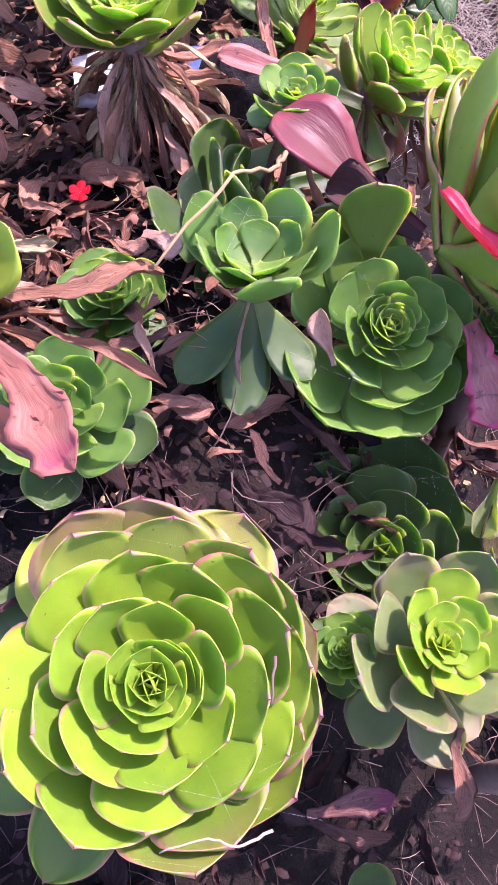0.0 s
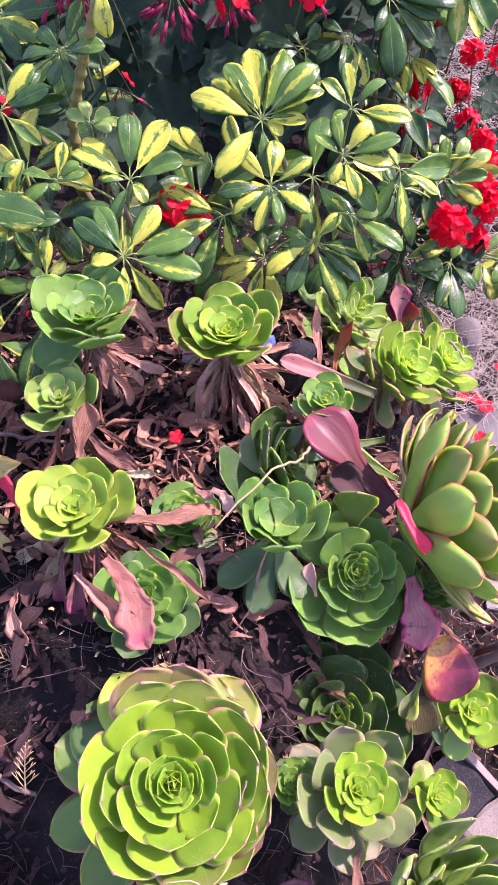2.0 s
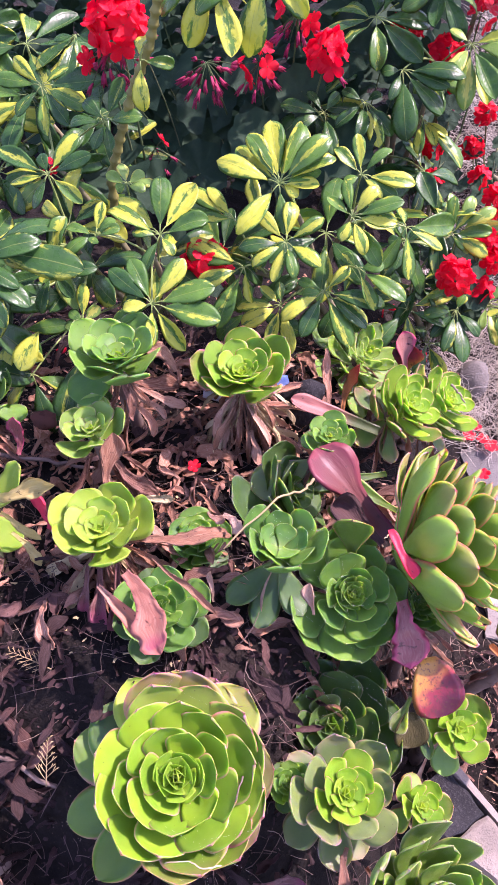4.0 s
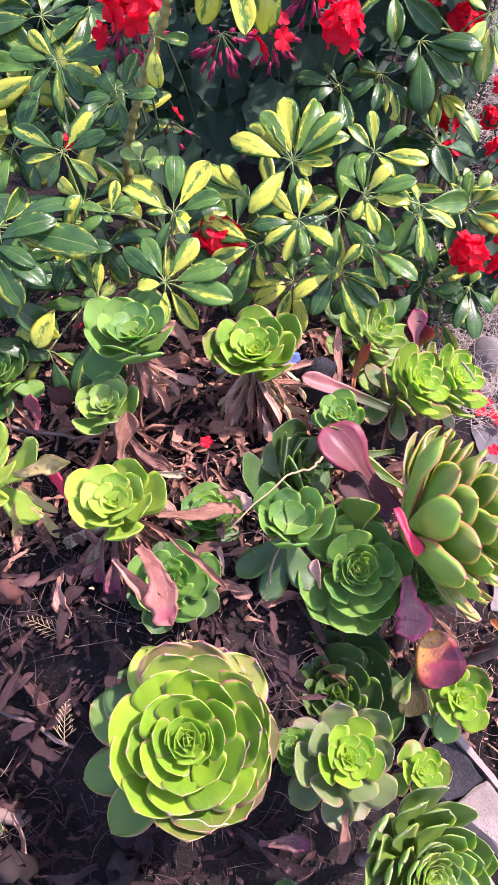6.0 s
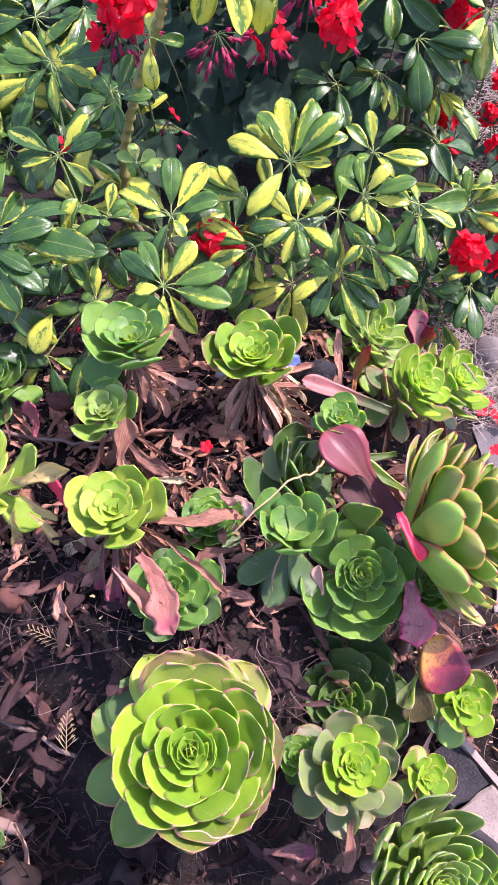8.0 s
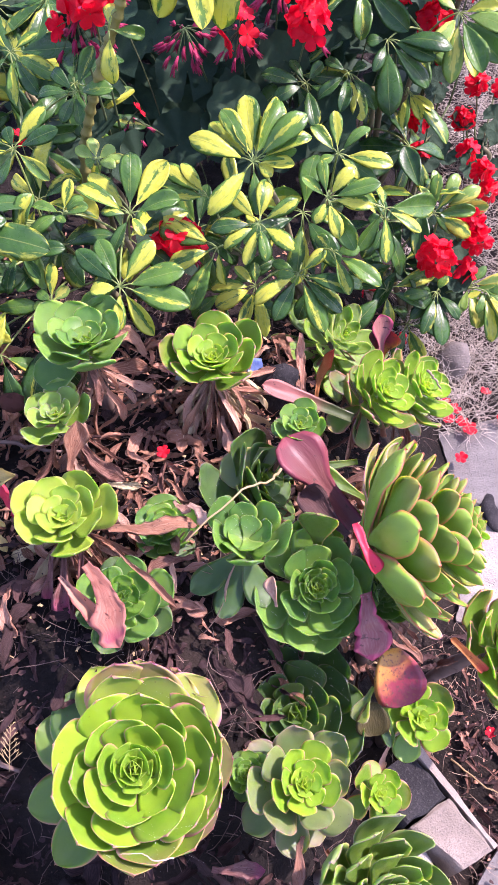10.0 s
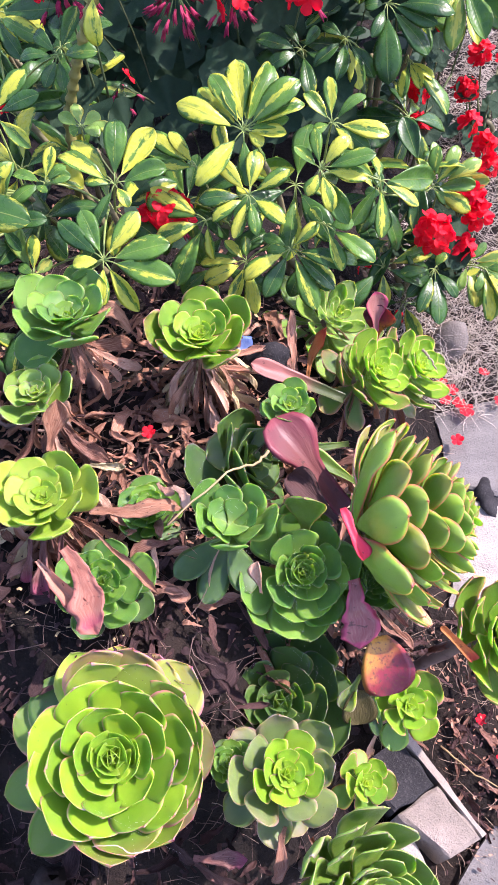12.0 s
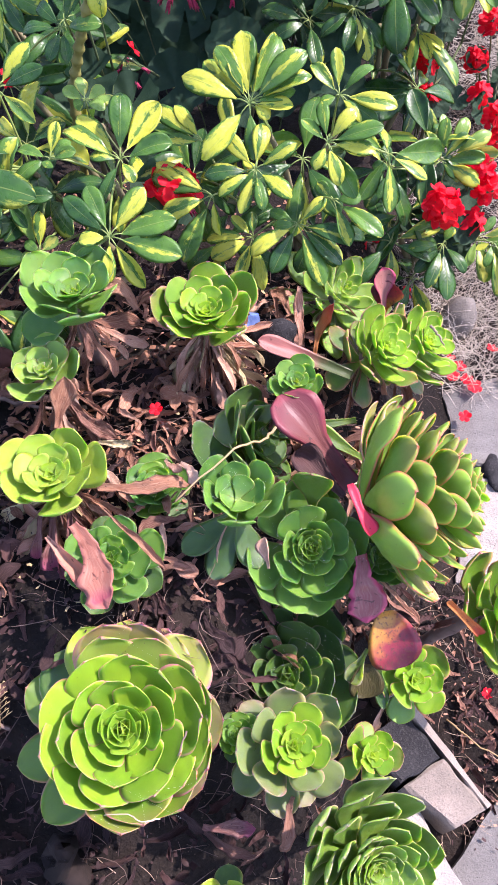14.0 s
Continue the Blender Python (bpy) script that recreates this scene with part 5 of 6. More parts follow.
def geranium(label, root, heads, leaves, seed):
    rnd = random.Random(seed)
    rt = Vector((root[0], root[1], soil(root[0], root[1]) - 0.02))
    plant = thing("geranium", rt, label, "flowering plant", "red geraniums")
    tops = [Vector(h[0]) for h in heads] or [Vector(leaves[0][0])]
    crown = rt.lerp(sum(tops, Vector()) / len(tops), 0.45)
    v, f = tube(arc(rt, crown, 0, 8, Vector((0.02, 0.01, 0))), [0.007 - 0.002 * i / 7 for i in range(8)], 8, 0.05)
    part("stem", data("stem", [p - rt for p in v], f, WOOD), plant, Matrix.Translation(rt), "woody branching stem")
    for k, (hub, ax, rad, count, fl, dried) in enumerate(heads):
        low = Vector(hub).lerp(rt, 0.35) + Vector((0, 0.05, 0))
        low.z = (soil(low.x, low.y) + hub[2]) / 2 - 0.03
        flower_head(plant, hub, ax, rad, count, fl, low, seed * 30 + k, dried)
        v, f = tube(arc(crown, low, -0.02, 7), 0.0024, 6)
        part("branch", data("branch", [p - low for p in v], f, GERSTEM), plant, Matrix.Translation(low))
    for k, (pos, ax, rad) in enumerate(leaves):
        pos, ax = Vector(pos), Vector(ax).normalized()
        s = Matrix.Rotation(rnd.uniform(0, 6.28), 3, ax) @ ax.orthogonal().normalized()
        leaf = part("leaf", ROUND[k % 4], plant, frame_of(pos, s, ax, rad, rad, rad))
        low = pos.lerp(rt, 0.25) + Vector((0, 0.05, 0))
        low.z = soil(low.x, low.y) - 0.005
        v, f = tube(arc(low, pos, 0.0, 7, Vector((0, 0.03, 0))), 0.0014, 5)
        part("petiole", data("petiole", [p - pos for p in v], f, GERSTEM), plant, Matrix.Translation(pos))
    return plant


rl = random.Random(77)
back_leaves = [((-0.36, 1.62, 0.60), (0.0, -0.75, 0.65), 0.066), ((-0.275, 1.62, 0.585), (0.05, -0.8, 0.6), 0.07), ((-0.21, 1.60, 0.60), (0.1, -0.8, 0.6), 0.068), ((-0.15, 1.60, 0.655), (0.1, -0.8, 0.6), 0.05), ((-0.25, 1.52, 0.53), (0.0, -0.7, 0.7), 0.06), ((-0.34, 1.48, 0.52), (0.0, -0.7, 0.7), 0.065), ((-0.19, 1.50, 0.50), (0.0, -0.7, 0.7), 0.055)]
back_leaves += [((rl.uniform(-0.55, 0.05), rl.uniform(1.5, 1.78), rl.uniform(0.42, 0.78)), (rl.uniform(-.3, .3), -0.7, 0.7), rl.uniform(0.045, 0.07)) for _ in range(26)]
geranium("red geranium with fading flower heads and round leaves coloured dark for shade", (-0.25, 1.66), [
    ((-0.225, 1.55, 0.724), (0.0, -0.4, 0.9), 0.038, 7, 0.019, 12),
    ((-0.092, 1.55, 0.751), (0.0, -0.4, 0.9), 0.036, 13, 0.020, 2),
    ((-0.329, 1.54, 0.722), (0.0, -0.3, 0.9), 0.042, 0, 0.020, 26),
    ((-0.16, 1.60, 0.80), (0.0, -0.3, 0.9), 0.036, 4, 0.020, 14),
    ((-0.405, 1.41, 0.605), (0.0, -0.3, 0.9), 0.026, 1, 0.014, 7),
], back_leaves, 1)
geranium("red geranium with a scarlet flower head over withered florets", (-0.46, 1.38), [
    ((-0.395, 1.305, 0.865), (0.0, -0.5, 0.86), 0.046, 16, 0.023, 6),
    ((-0.425, 1.30, 0.825), (-0.2, -0.5, 0.5), 0.040, 2, 0.018, 16),
    ((-0.212, 1.105, 0.578), (0.0, -0.5, 0.86), 0.036, 13, 0.021, 2),
    ((-0.50, 1.17, 0.69), (0.0, -0.5, 0.86), 0.012, 4, 0.009, 2),
], [((-0.44, 1.34, 0.60), (0, -0.6, 0.8), 0.05), ((-0.50, 1.40, 0.55), (0, -0.6, 0.8), 0.06), ((-0.38, 1.36, 0.55), (0, -0.6, 0.8), 0.055), ((-0.30, 1.24, 0.50), (0, -0.6, 0.8), 0.05), ((-0.22, 1.22, 0.47), (0, -0.6, 0.8), 0.05)], 2)
geranium("red geranium leaning over the dry verge with many scarlet heads", (0.12, 1.72), [
    ((0.037, 1.74, 0.735), (0.1, -0.5, 0.86), 0.026, 10, 0.0165, 2),
    ((0.120, 1.74, 0.700), (0.2, -0.5, 0.86), 0.026, 10, 0.0165, 2),
    ((0.150, 1.72, 0.640), (0.4, -0.5, 0.8), 0.026, 8, 0.0165, 2),
    ((0.135, 1.70, 0.430), (0.4, -0.5, 0.8), 0.026, 10, 0.0165, 2),
    ((0.125, 1.68, 0.53), (0.4, -0.5, 0.8), 0.026, 8, 0.0165, 2),
    ((0.175, 1.80, 0.745), (0.4, -0.5, 0.8), 0.026, 6, 0.0165, 2),
    ((0.215, 1.85, 0.76), (0.4, -0.5, 0.8), 0.012, 3, 0.014, 0),
], [((0.08 + 0.09 * rl.random(), 1.62 + 0.15 * rl.random(), 0.36 + 0.3 * rl.random()), (0.3, -0.6, 0.7), rl.uniform(0.018, 0.034)) for _ in range(9)], 3)
geranium("red geranium with large scarlet heads beside the pavement", (0.24, 1.48), [
    ((0.210, 1.315, 0.468), (0.1, -0.6, 0.8), 0.031, 15, 0.0185, 0),
    ((0.262, 1.42, 0.480), (0.4, -0.5, 0.8), 0.023, 10, 0.0165, 0),
    ((0.272, 1.36, 0.405), (0.4, -0.5, 0.8), 0.019, 6, 0.0165, 0),
    ((0.285, 1.40, 0.455), (0.5, -0.4, 0.8), 0.019, 7, 0.0165, 0),
    ((0.175, 1.25, 0.30), (0.2, -0.6, 0.7), 0.012, 3, 0.010, 1),
    ((0.10, 1.30, 0.37), (0.0, -0.6, 0.7), 0.014, 3, 0.010, 1),
], [((0.16 + 0.12 * rl.random(), 1.34 + 0.14 * rl.random(), 0.28 + 0.16 * rl.random()), (0.3, -0.6, 0.7), rl.uniform(0.025, 0.045)) for _ in range(14)], 4)
geranium("red geranium standing in dry grass", (0.30, 2.02), [
    ((0.236, 1.955, 0.478), (0.2, -0.5, 0.86), 0.023, 11, 0.0165, 0),
    ((0.222, 1.990, 0.370), (0.2, -0.5, 0.86), 0.023, 11, 0.0165, 0),
    ((0.245, 1.78, 0.408), (0.2, -0.5, 0.86), 0.019, 6, 0.0165, 0),
    ((0.285, 1.76, 0.38), (0.2, -0.5, 0.86), 0.019, 8, 0.0165, 0),
    ((0.310, 1.74, 0.34), (0.2, -0.5, 0.86), 0.019, 7, 0.0165, 0),
    ((0.30, 1.98, 0.46), (0.2, -0.5, 0.86), 0.019, 7, 0.0165, 0),
    ((0.285, 2.05, 0.56), (0.2, -0.5, 0.86), 0.019, 7, 0.0165, 0),
], [((0.20 + 0.16 * rl.random(), 1.85 + 0.2 * rl.random(), 0.26 + 0.14 * rl.random()), (0.2, -0.6, 0.7), rl.uniform(0.02, 0.035)) for _ in range(9)], 5)


# ---------------------------------------------------------------- single dying and dead leaves
OLIVE = withered("dying_leaf_olive", (0.05, 0.045, 0.014), (0.08, 0.065, 0.022), (0.065, 0.045, 0.022), 0.45, 0.1, 0.2)


def lone_leaf(name, label, base, tip, up, width, mesh, category="leaf"):
    base, tip = Vector(base), Vector(tip)
    ln = (tip - base).length
    ob = thing(name, frame_of(base, tip - base, up, ln, ln * width, ln), label, category, "dying and dead leaves", mesh=mesh)
    return ob


BROAD = [(0, .07), (.15, .075), (.3, .10), (.42, .17), (.55, .26), (.68, .32), (.8, .33), (.9, .26), (.96, .17), (1, .02)]
ROUNDED = [(0, .16), (.12, .28), (.28, .40), (.45, .47), (.6, .49), (.75, .46), (.87, .37), (.94, .26), (.98, .13), (1, .02)]
SCOOP = [(0, .06), (.2, .10), (.4, .10), (.55, .14), (.68, .24), (.8, .32), (.9, .31), (.96, .2), (1, .04)]
BAND = [(0, .10), (.2, .10), (.4, .11), (.6, .13), (.78, .15), (.9, .14), (.96, .09), (1, .01)]


def custom(mat, line, cup, bend, wave, twist, seed, late=0.0, fold=0.0, thick=0.02):
    return blade("dead_leaf", mat, line, cup, bend, thick, wave, twist, seed, 8, None, fold, late)


lone_leaf("dying_leaf", "broad pink dying aeonium leaf bent over the bed", (0.165, 0.735, 0.425), (0.042, 0.807, 0.508), (0.35, -0.45, 0.8), 0.86, custom(PINK, [(0, .11), (.3, .10), (.48, .11), (.58, .17), (.7, .26), (.83, .28), (.93, .20), (1, .05)], 0.15, 0.15, 0.05, 0.2, 61, -0.8, 0.25))
lone_leaf("dying_leaf", "long folded pink leaf stalk above soil", (0.125, 0.935, 0.42), (-0.011, 0.901, 0.505), (0.3, -0.4, 0.85), 0.55, custom(PINKTIP, [(0, .09), (.2, .10), (.4, .115), (.6, .14), (.75, .17), (.87, .175), (.94, .145), (.98, .085), (1, .01)], 0.35, -0.12, 0.04, 0.15, 62))
lone_leaf("dying_leaf", "crimson curled aeonium leaf", (0.164, 0.670, 0.538), (0.199, 0.615, 0.514), (0.55, -0.2, 0.8), 0.66, custom(CRIMSON, [(0, .10), (.12, .16), (.25, .17), (.38, .14), (.5, .14), (.62, .20), (.74, .27), (.84, .30), (.91, .28), (.96, .21), (.985, .13), (1, .02)], 0.5, 0.25, 0.02, -0.15, 63, 0.0))
lone_leaf("dying_leaf", "curled purple leaf with a glossy rim", (0.195, 0.628, 0.450), (0.237, 0.561, 0.400), (0.25, -0.35, 0.9), 1.9, level(shrivel("dead_leaf", PURPLE, 523, True, 0.3)))
lone_leaf("dying_leaf", "broad amber and crimson dying leaf", (0.246, 0.583, 0.380), (0.283, 0.525, 0.326), (0.10, -0.35, 0.93), 0.86, custom(AMBER, ROUNDED, 0.18, -0.15, 0.035, 0.0, 65, -0.3))
lone_leaf("dying_leaf", "olive-brown oval leaf hanging below a rosette", (0.236, 0.523, 0.330), (0.246, 0.492, 0.288), (0.2, -0.5, 0.8), 0.95, custom(OLIVE, ROUNDED, 0.3, 0.1, 0.03, 0.0, 82))
lone_leaf("dying_leaf", "narrow green leaf hanging over a concrete block", (0.255, 0.524, 0.330), (0.276, 0.488, 0.268), (0.3, -0.5, 0.8), 0.55, leaf_set(BLUISH, True)[0][2])
lone_leaf("dead_leaf", "rosy withered leaf draped over a small rosette", (-0.150, 0.530, 0.545), (-0.063, 0.458, 0.520), (0.15, -0.25, 0.95), 1.35, level(shrivel("dead_leaf", ROSY, 519, True, 0.45)))
lone_leaf("dead_leaf", "rosy twisted dead leaf arm", (-0.176, 0.512, 0.525), (-0.085, 0.458, 0.522), (0.1, -0.4, 0.9), 0.85, custom(ROSY, [(0, .03), (.2, .06), (.5, .10), (.75, .16), (.92, .13), (1, .04)], 1.0, -0.6, 0.15, 0.5, 67, 1.2))
lone_leaf("dead_leaf", "broad mauve withered leaf behind a rosette", (0.160, 0.690, 0.47), (0.085, 0.725, 0.50), (0.2, -0.4, 0.9), 0.8, custom(SHADE_BROWN, BROAD, 0.7, -0.2, 0.14, 0.3, 84))
lone_leaf("dying_leaf", "dull purplish green leaf lying under a rosette", (0.170, 0.760, 0.42), (0.072, 0.748, 0.445), (0.2, -0.5, 0.8), 0.6, leaf_set(AGED_SHADE, True)[0][1])
lone_leaf("dying_leaf", "dull purplish green leaf lying on the soil", (0.175, 0.800, 0.40), (0.085, 0.822, 0.43), (0.2, -0.5, 0.8), 0.55, leaf_set(AGED_SHADE, True)[0][3])
lone_leaf("dying_leaf", "broad dull grey-green leaf hanging over the soil", (0.045, 0.822, 0.462), (-0.046, 0.758, 0.440), (0.0, -0.5, 0.85), 0.8, leaf_set(GREYED)[0][1])
lone_leaf("dying_leaf", "long grey-green leaf lying on the soil", (0.150, 0.860, 0.41), (0.030, 0.790, 0.43), (0.2, -0.5, 0.8), 0.4, leaf_set(BLUISH, True)[0][2])
HANGING = withered("dead_leaf_hanging", (0.18, 0.065, 0.06), (0.32, 0.15, 0.125), (0.46, 0.29, 0.24), 0.6, 0.2, 0.6, (0.32, 0.06, 0.12))
for base, tip, wide_by, seed in [((-0.206, 0.572, 0.48), (-0.190, 0.505, 0.425), 0.55, 85), ((-0.180, 0.570, 0.48), (-0.163, 0.503, 0.42), 0.5, 86), ((-0.224, 0.566, 0.47), (-0.218, 0.515, 0.425), 0.5, 87)]:
    lone_leaf("dead_leaf", "long purplish-brown dead leaf hanging below a rosette", base, tip, (0.1, -0.6, 0.7), wide_by, custom(HANGING, SCOOP, 0.9, -0.2, 0.10, 0.3, seed))
lone_leaf("dead_leaf", "mauve crumpled strip hanging below a rosette", (0.180, 0.336, 0.362), (0.192, 0.284, 0.305), (0.1, -0.5, 0.85), 0.75, shrivel("dead_leaf", MAUVE, 514, True, 0.6))
lone_leaf("dead_leaf", "flat brown dead leaf on shaded soil", (0.070, 0.282, 0.258), (0.142, 0.288, 0.262), (0.05, -0.2, 0.95), 1.1, shrivel("dead_leaf", HANGING, 515, True, 0.3))
lone_leaf("dead_leaf", "tan curled leaf tip beside a small rosette", (-0.038, 0.545, 0.478), (-0.052, 0.578, 0.502), (0.3, -0.5, 0.8), 0.7, shrivel("dead_leaf", SALMON, 516, True, 0.5))
lone_leaf("dying_leaf", "small pinkish yellow dying leaf against a rosette", (0.090, 0.566, 0.468), (0.079, 0.592, 0.502), (-0.5, -0.5, 0.7), 0.62, custom(SALMON, BROAD, 0.7, 0.1, 0.04, 0.2, 88))
lone_leaf("dying_leaf", "pale yellow-green crinkled leaf below a dying leaf", (0.234, 0.540, 0.342), (0.219, 0.500, 0.310), (0.1, -0.4, 0.9), 0.75, custom(GREYED, BROAD, 0.7, 0.1, 0.10, 0.2, 89))
lone_leaf("dead_leaf", "short salmon dry leaf scrap beside a rosette", (-0.086, 0.676, 0.488), (-0.058, 0.656, 0.487), (0.0, -0.4, 0.9), 1.3, shrivel("dead_leaf", SALMON, 517, True, 0.4))
lone_leaf("dying_leaf", "dull purplish upright leaf behind a rosette", (0.122, 0.672, 0.455), (0.117, 0.668, 0.548), (0.05, -0.9, 0.3), 0.85, leaf_set(AGED_SHADE)[0][1])
lone_leaf("dead_leaf", "brown rolled dead leaf across green leaves", (-0.133, 0.572, 0.52), (-0.024, 0.520, 0.515), (0.1, -0.2, 0.9), 0.45, shrivel("dead_leaf", DRY, 501, False, 0.35))
lone_leaf("dead_leaf", "salmon dry leaf lying across the bed", (-0.160, 0.600, 0.50), (-0.040, 0.637, 0.505), (0.1, -0.3, 0.9), 0.75, shrivel("dead_leaf", DRY, 513, True, 0.5))
lone_leaf("dead_leaf", "short salmon dry leaf scrap", (-0.062, 0.668, 0.50), (-0.022, 0.640, 0.515), (0.1, -0.4, 0.9), 1.3, shrivel("dead_leaf", SALMON, 506, True, 0.5))
lone_leaf("dead_leaf", "brown withered leaf hanging from a small rosette", (-0.222, 0.655, 0.540), (-0.224, 0.708, 0.585), (0.5, -0.5, 0.7), 0.8, custom(DRY, BROAD, 0.9, 0.2, 0.09, 0.4, 71))
lone_leaf("dead_leaf", "reddish-brown dead leaf beside a rosette", (-0.185, 0.870, 0.55), (-0.226, 0.885, 0.605), (0.2, -0.7, 0.6), 1.3, shrivel("dead_leaf", DRY, 507, True, 0.4))
lone_leaf("dying_leaf", "upright pink and brown withered leaf", (0.036, 0.962, 0.40), (0.022, 1.020, 0.505), (0.3, -0.7, 0.5), 0.5, shrivel("dead_leaf", SALMON, 504, True, 0.4))
lone_leaf("dying_leaf", "upright brown withered leaf", (0.056, 0.955, 0.39), (0.070, 1.022, 0.485), (0.3, -0.7, 0.5), 0.45, shrivel("dead_leaf", ORANGE, 505, True, 0.5))
lone_leaf("dying_leaf", "purple dying leaf under schefflera", (0.150, 1.098, 0.415), (0.132, 1.138, 0.468), (0.3, -0.6, 0.7), 0.95, custom(PURPLE, BROAD, 0.6, 0.3, 0.05, 0.3, 75))
lone_leaf("dying_leaf", "amber dying leaf under schefflera", (0.150, 1.10, 0.39), (0.150, 1.13, 0.45), (0.1, -0.7, 0.6), 1.3, custom(AMBER, BROAD, 0.5, 0.2, 0.05, -0.3, 76))
lone_leaf("dying_leaf", "dark crimson folded leaf beside a rosette", (-0.276, 0.580, 0.475), (-0.295, 0.628, 0.545), (-0.5, -0.6, 0.5), 0.8, shrivel("dead_leaf", CRIMSON, 509, True, 0.3))
for base, tip, wide_by, seed in [((-0.105, 0.868, 0.462), (-0.128, 0.822, 0.430), 0.9, 651), ((-0.070, 0.862, 0.462), (-0.045, 0.812, 0.432), 0.9, 652), ((-0.050, 0.872, 0.465), (0.012, 0.838, 0.440), 0.7, 653), ((-0.205, 0.690, 0.455), (-0.150, 0.712, 0.452), 0.9, 654), ((-0.185, 0.655, 0.462), (-0.135, 0.640, 0.468), 0.8, 655), ((-0.150, 0.745, 0.448), (-0.195, 0.765, 0.452), 0.8, 656)]:
    lone_leaf("dead_leaf", "pale tan dry leaf lying between the rosettes", base, tip, (0.2, -0.4, 0.9), wide_by, level(shrivel("dead_leaf", SALMON if seed % 3 else STRAWY, seed, True, 0.45)))
lone_leaf("dead_leaf", "bleached white scrap of dry leaf", (-0.085, 0.885, 0.455), (0.005, 0.868, 0.445), (0.0, -0.3, 0.9), 0.6, custom(STRAWY, BAND, 0.6, -0.3, 0.07, 0.6, 78))
lone_leaf("dying_leaf", "fallen dark green schefflera leaflet", (-0.375, 0.905, 0.50), (-0.385, 0.822, 0.43), (0.2, -0.6, 0.7), 1.0, leaflet_set(VARI_GREEN)[2])
lone_leaf("dying_leaf", "hanging orange-yellow schefflera leaflet", (-0.420, 0.885, 0.575), (-0.438, 0.832, 0.535), (0.0, -0.6, 0.7), 1.3, leaflet_set(VARI_YELLOW)[1])
lone_leaf("dead_leaf", "purple shrivelled leaf on the edge of a rosette", (-0.385, 0.695, 0.50), (-0.395, 0.735, 0.545), (0.2, -0.6, 0.7), 1.2, shrivel("dead_leaf", PURPLE, 508, True, 0.5))
lone_leaf("dying_leaf", "orange-red strap leaf over the pavement edge", (0.317, 0.596, 0.43), (0.378, 0.584, 0.375), (0.3, -0.4, 0.85), 0.55, custom(ORANGE, BAND, 0.6, -0.2, 0.03, 0.2, 80))
lone_leaf("dead_leaf", "orange-brown curled leaf on the pavement", (0.50, 0.555, 0.022), (0.555, 0.548, 0.025), (0.0, -0.2, 0.9), 0.7, custom(SALMON, BAND, 0.9, -0.3, 0.04, 0.3, 81))


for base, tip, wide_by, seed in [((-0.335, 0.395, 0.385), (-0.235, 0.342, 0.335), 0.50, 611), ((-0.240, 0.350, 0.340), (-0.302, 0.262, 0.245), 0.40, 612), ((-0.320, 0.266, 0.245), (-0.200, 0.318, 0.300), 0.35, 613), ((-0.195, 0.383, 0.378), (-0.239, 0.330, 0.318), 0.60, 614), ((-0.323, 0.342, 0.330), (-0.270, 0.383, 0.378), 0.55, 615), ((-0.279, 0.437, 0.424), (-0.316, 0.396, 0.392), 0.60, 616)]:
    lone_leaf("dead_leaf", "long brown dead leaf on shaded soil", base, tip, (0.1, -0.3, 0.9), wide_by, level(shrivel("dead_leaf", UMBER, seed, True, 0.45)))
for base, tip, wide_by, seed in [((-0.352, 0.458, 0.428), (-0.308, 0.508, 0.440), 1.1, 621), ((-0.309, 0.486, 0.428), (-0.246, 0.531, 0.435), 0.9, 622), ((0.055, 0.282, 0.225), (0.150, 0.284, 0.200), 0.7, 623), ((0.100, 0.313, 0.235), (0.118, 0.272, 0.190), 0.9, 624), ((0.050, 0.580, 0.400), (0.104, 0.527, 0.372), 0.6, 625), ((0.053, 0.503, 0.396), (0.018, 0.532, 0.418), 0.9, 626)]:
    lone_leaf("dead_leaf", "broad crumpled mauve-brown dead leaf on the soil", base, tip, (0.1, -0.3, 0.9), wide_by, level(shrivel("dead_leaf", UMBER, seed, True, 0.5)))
for base, tip, seed in [((-0.368, 0.600, 0.500), (-0.300, 0.590, 0.478), 641), ((-0.365, 0.598, 0.530), (-0.262, 0.602, 0.596), 642), ((-0.375, 0.590, 0.475), (-0.378, 0.560, 0.400), 643), ((-0.355, 0.590, 0.470), (-0.305, 0.575, 0.425), 644)]:
    lone_leaf("dead_leaf", "peeling straw-coloured dead leaf beside a rosette", base, tip, (0.2, -0.6, 0.7), 0.8, level(shrivel("dead_leaf", CREAM, seed, True, 0.35)))
lone_leaf("dead_leaf", "pale pinkish dead leaf hanging over a stump", (-0.277, 0.232, 0.240), (-0.224, 0.180, 0.215), (0.1, -0.4, 0.9), 0.7, level(shrivel("dead_leaf", SALMON, 631, True, 0.4)))


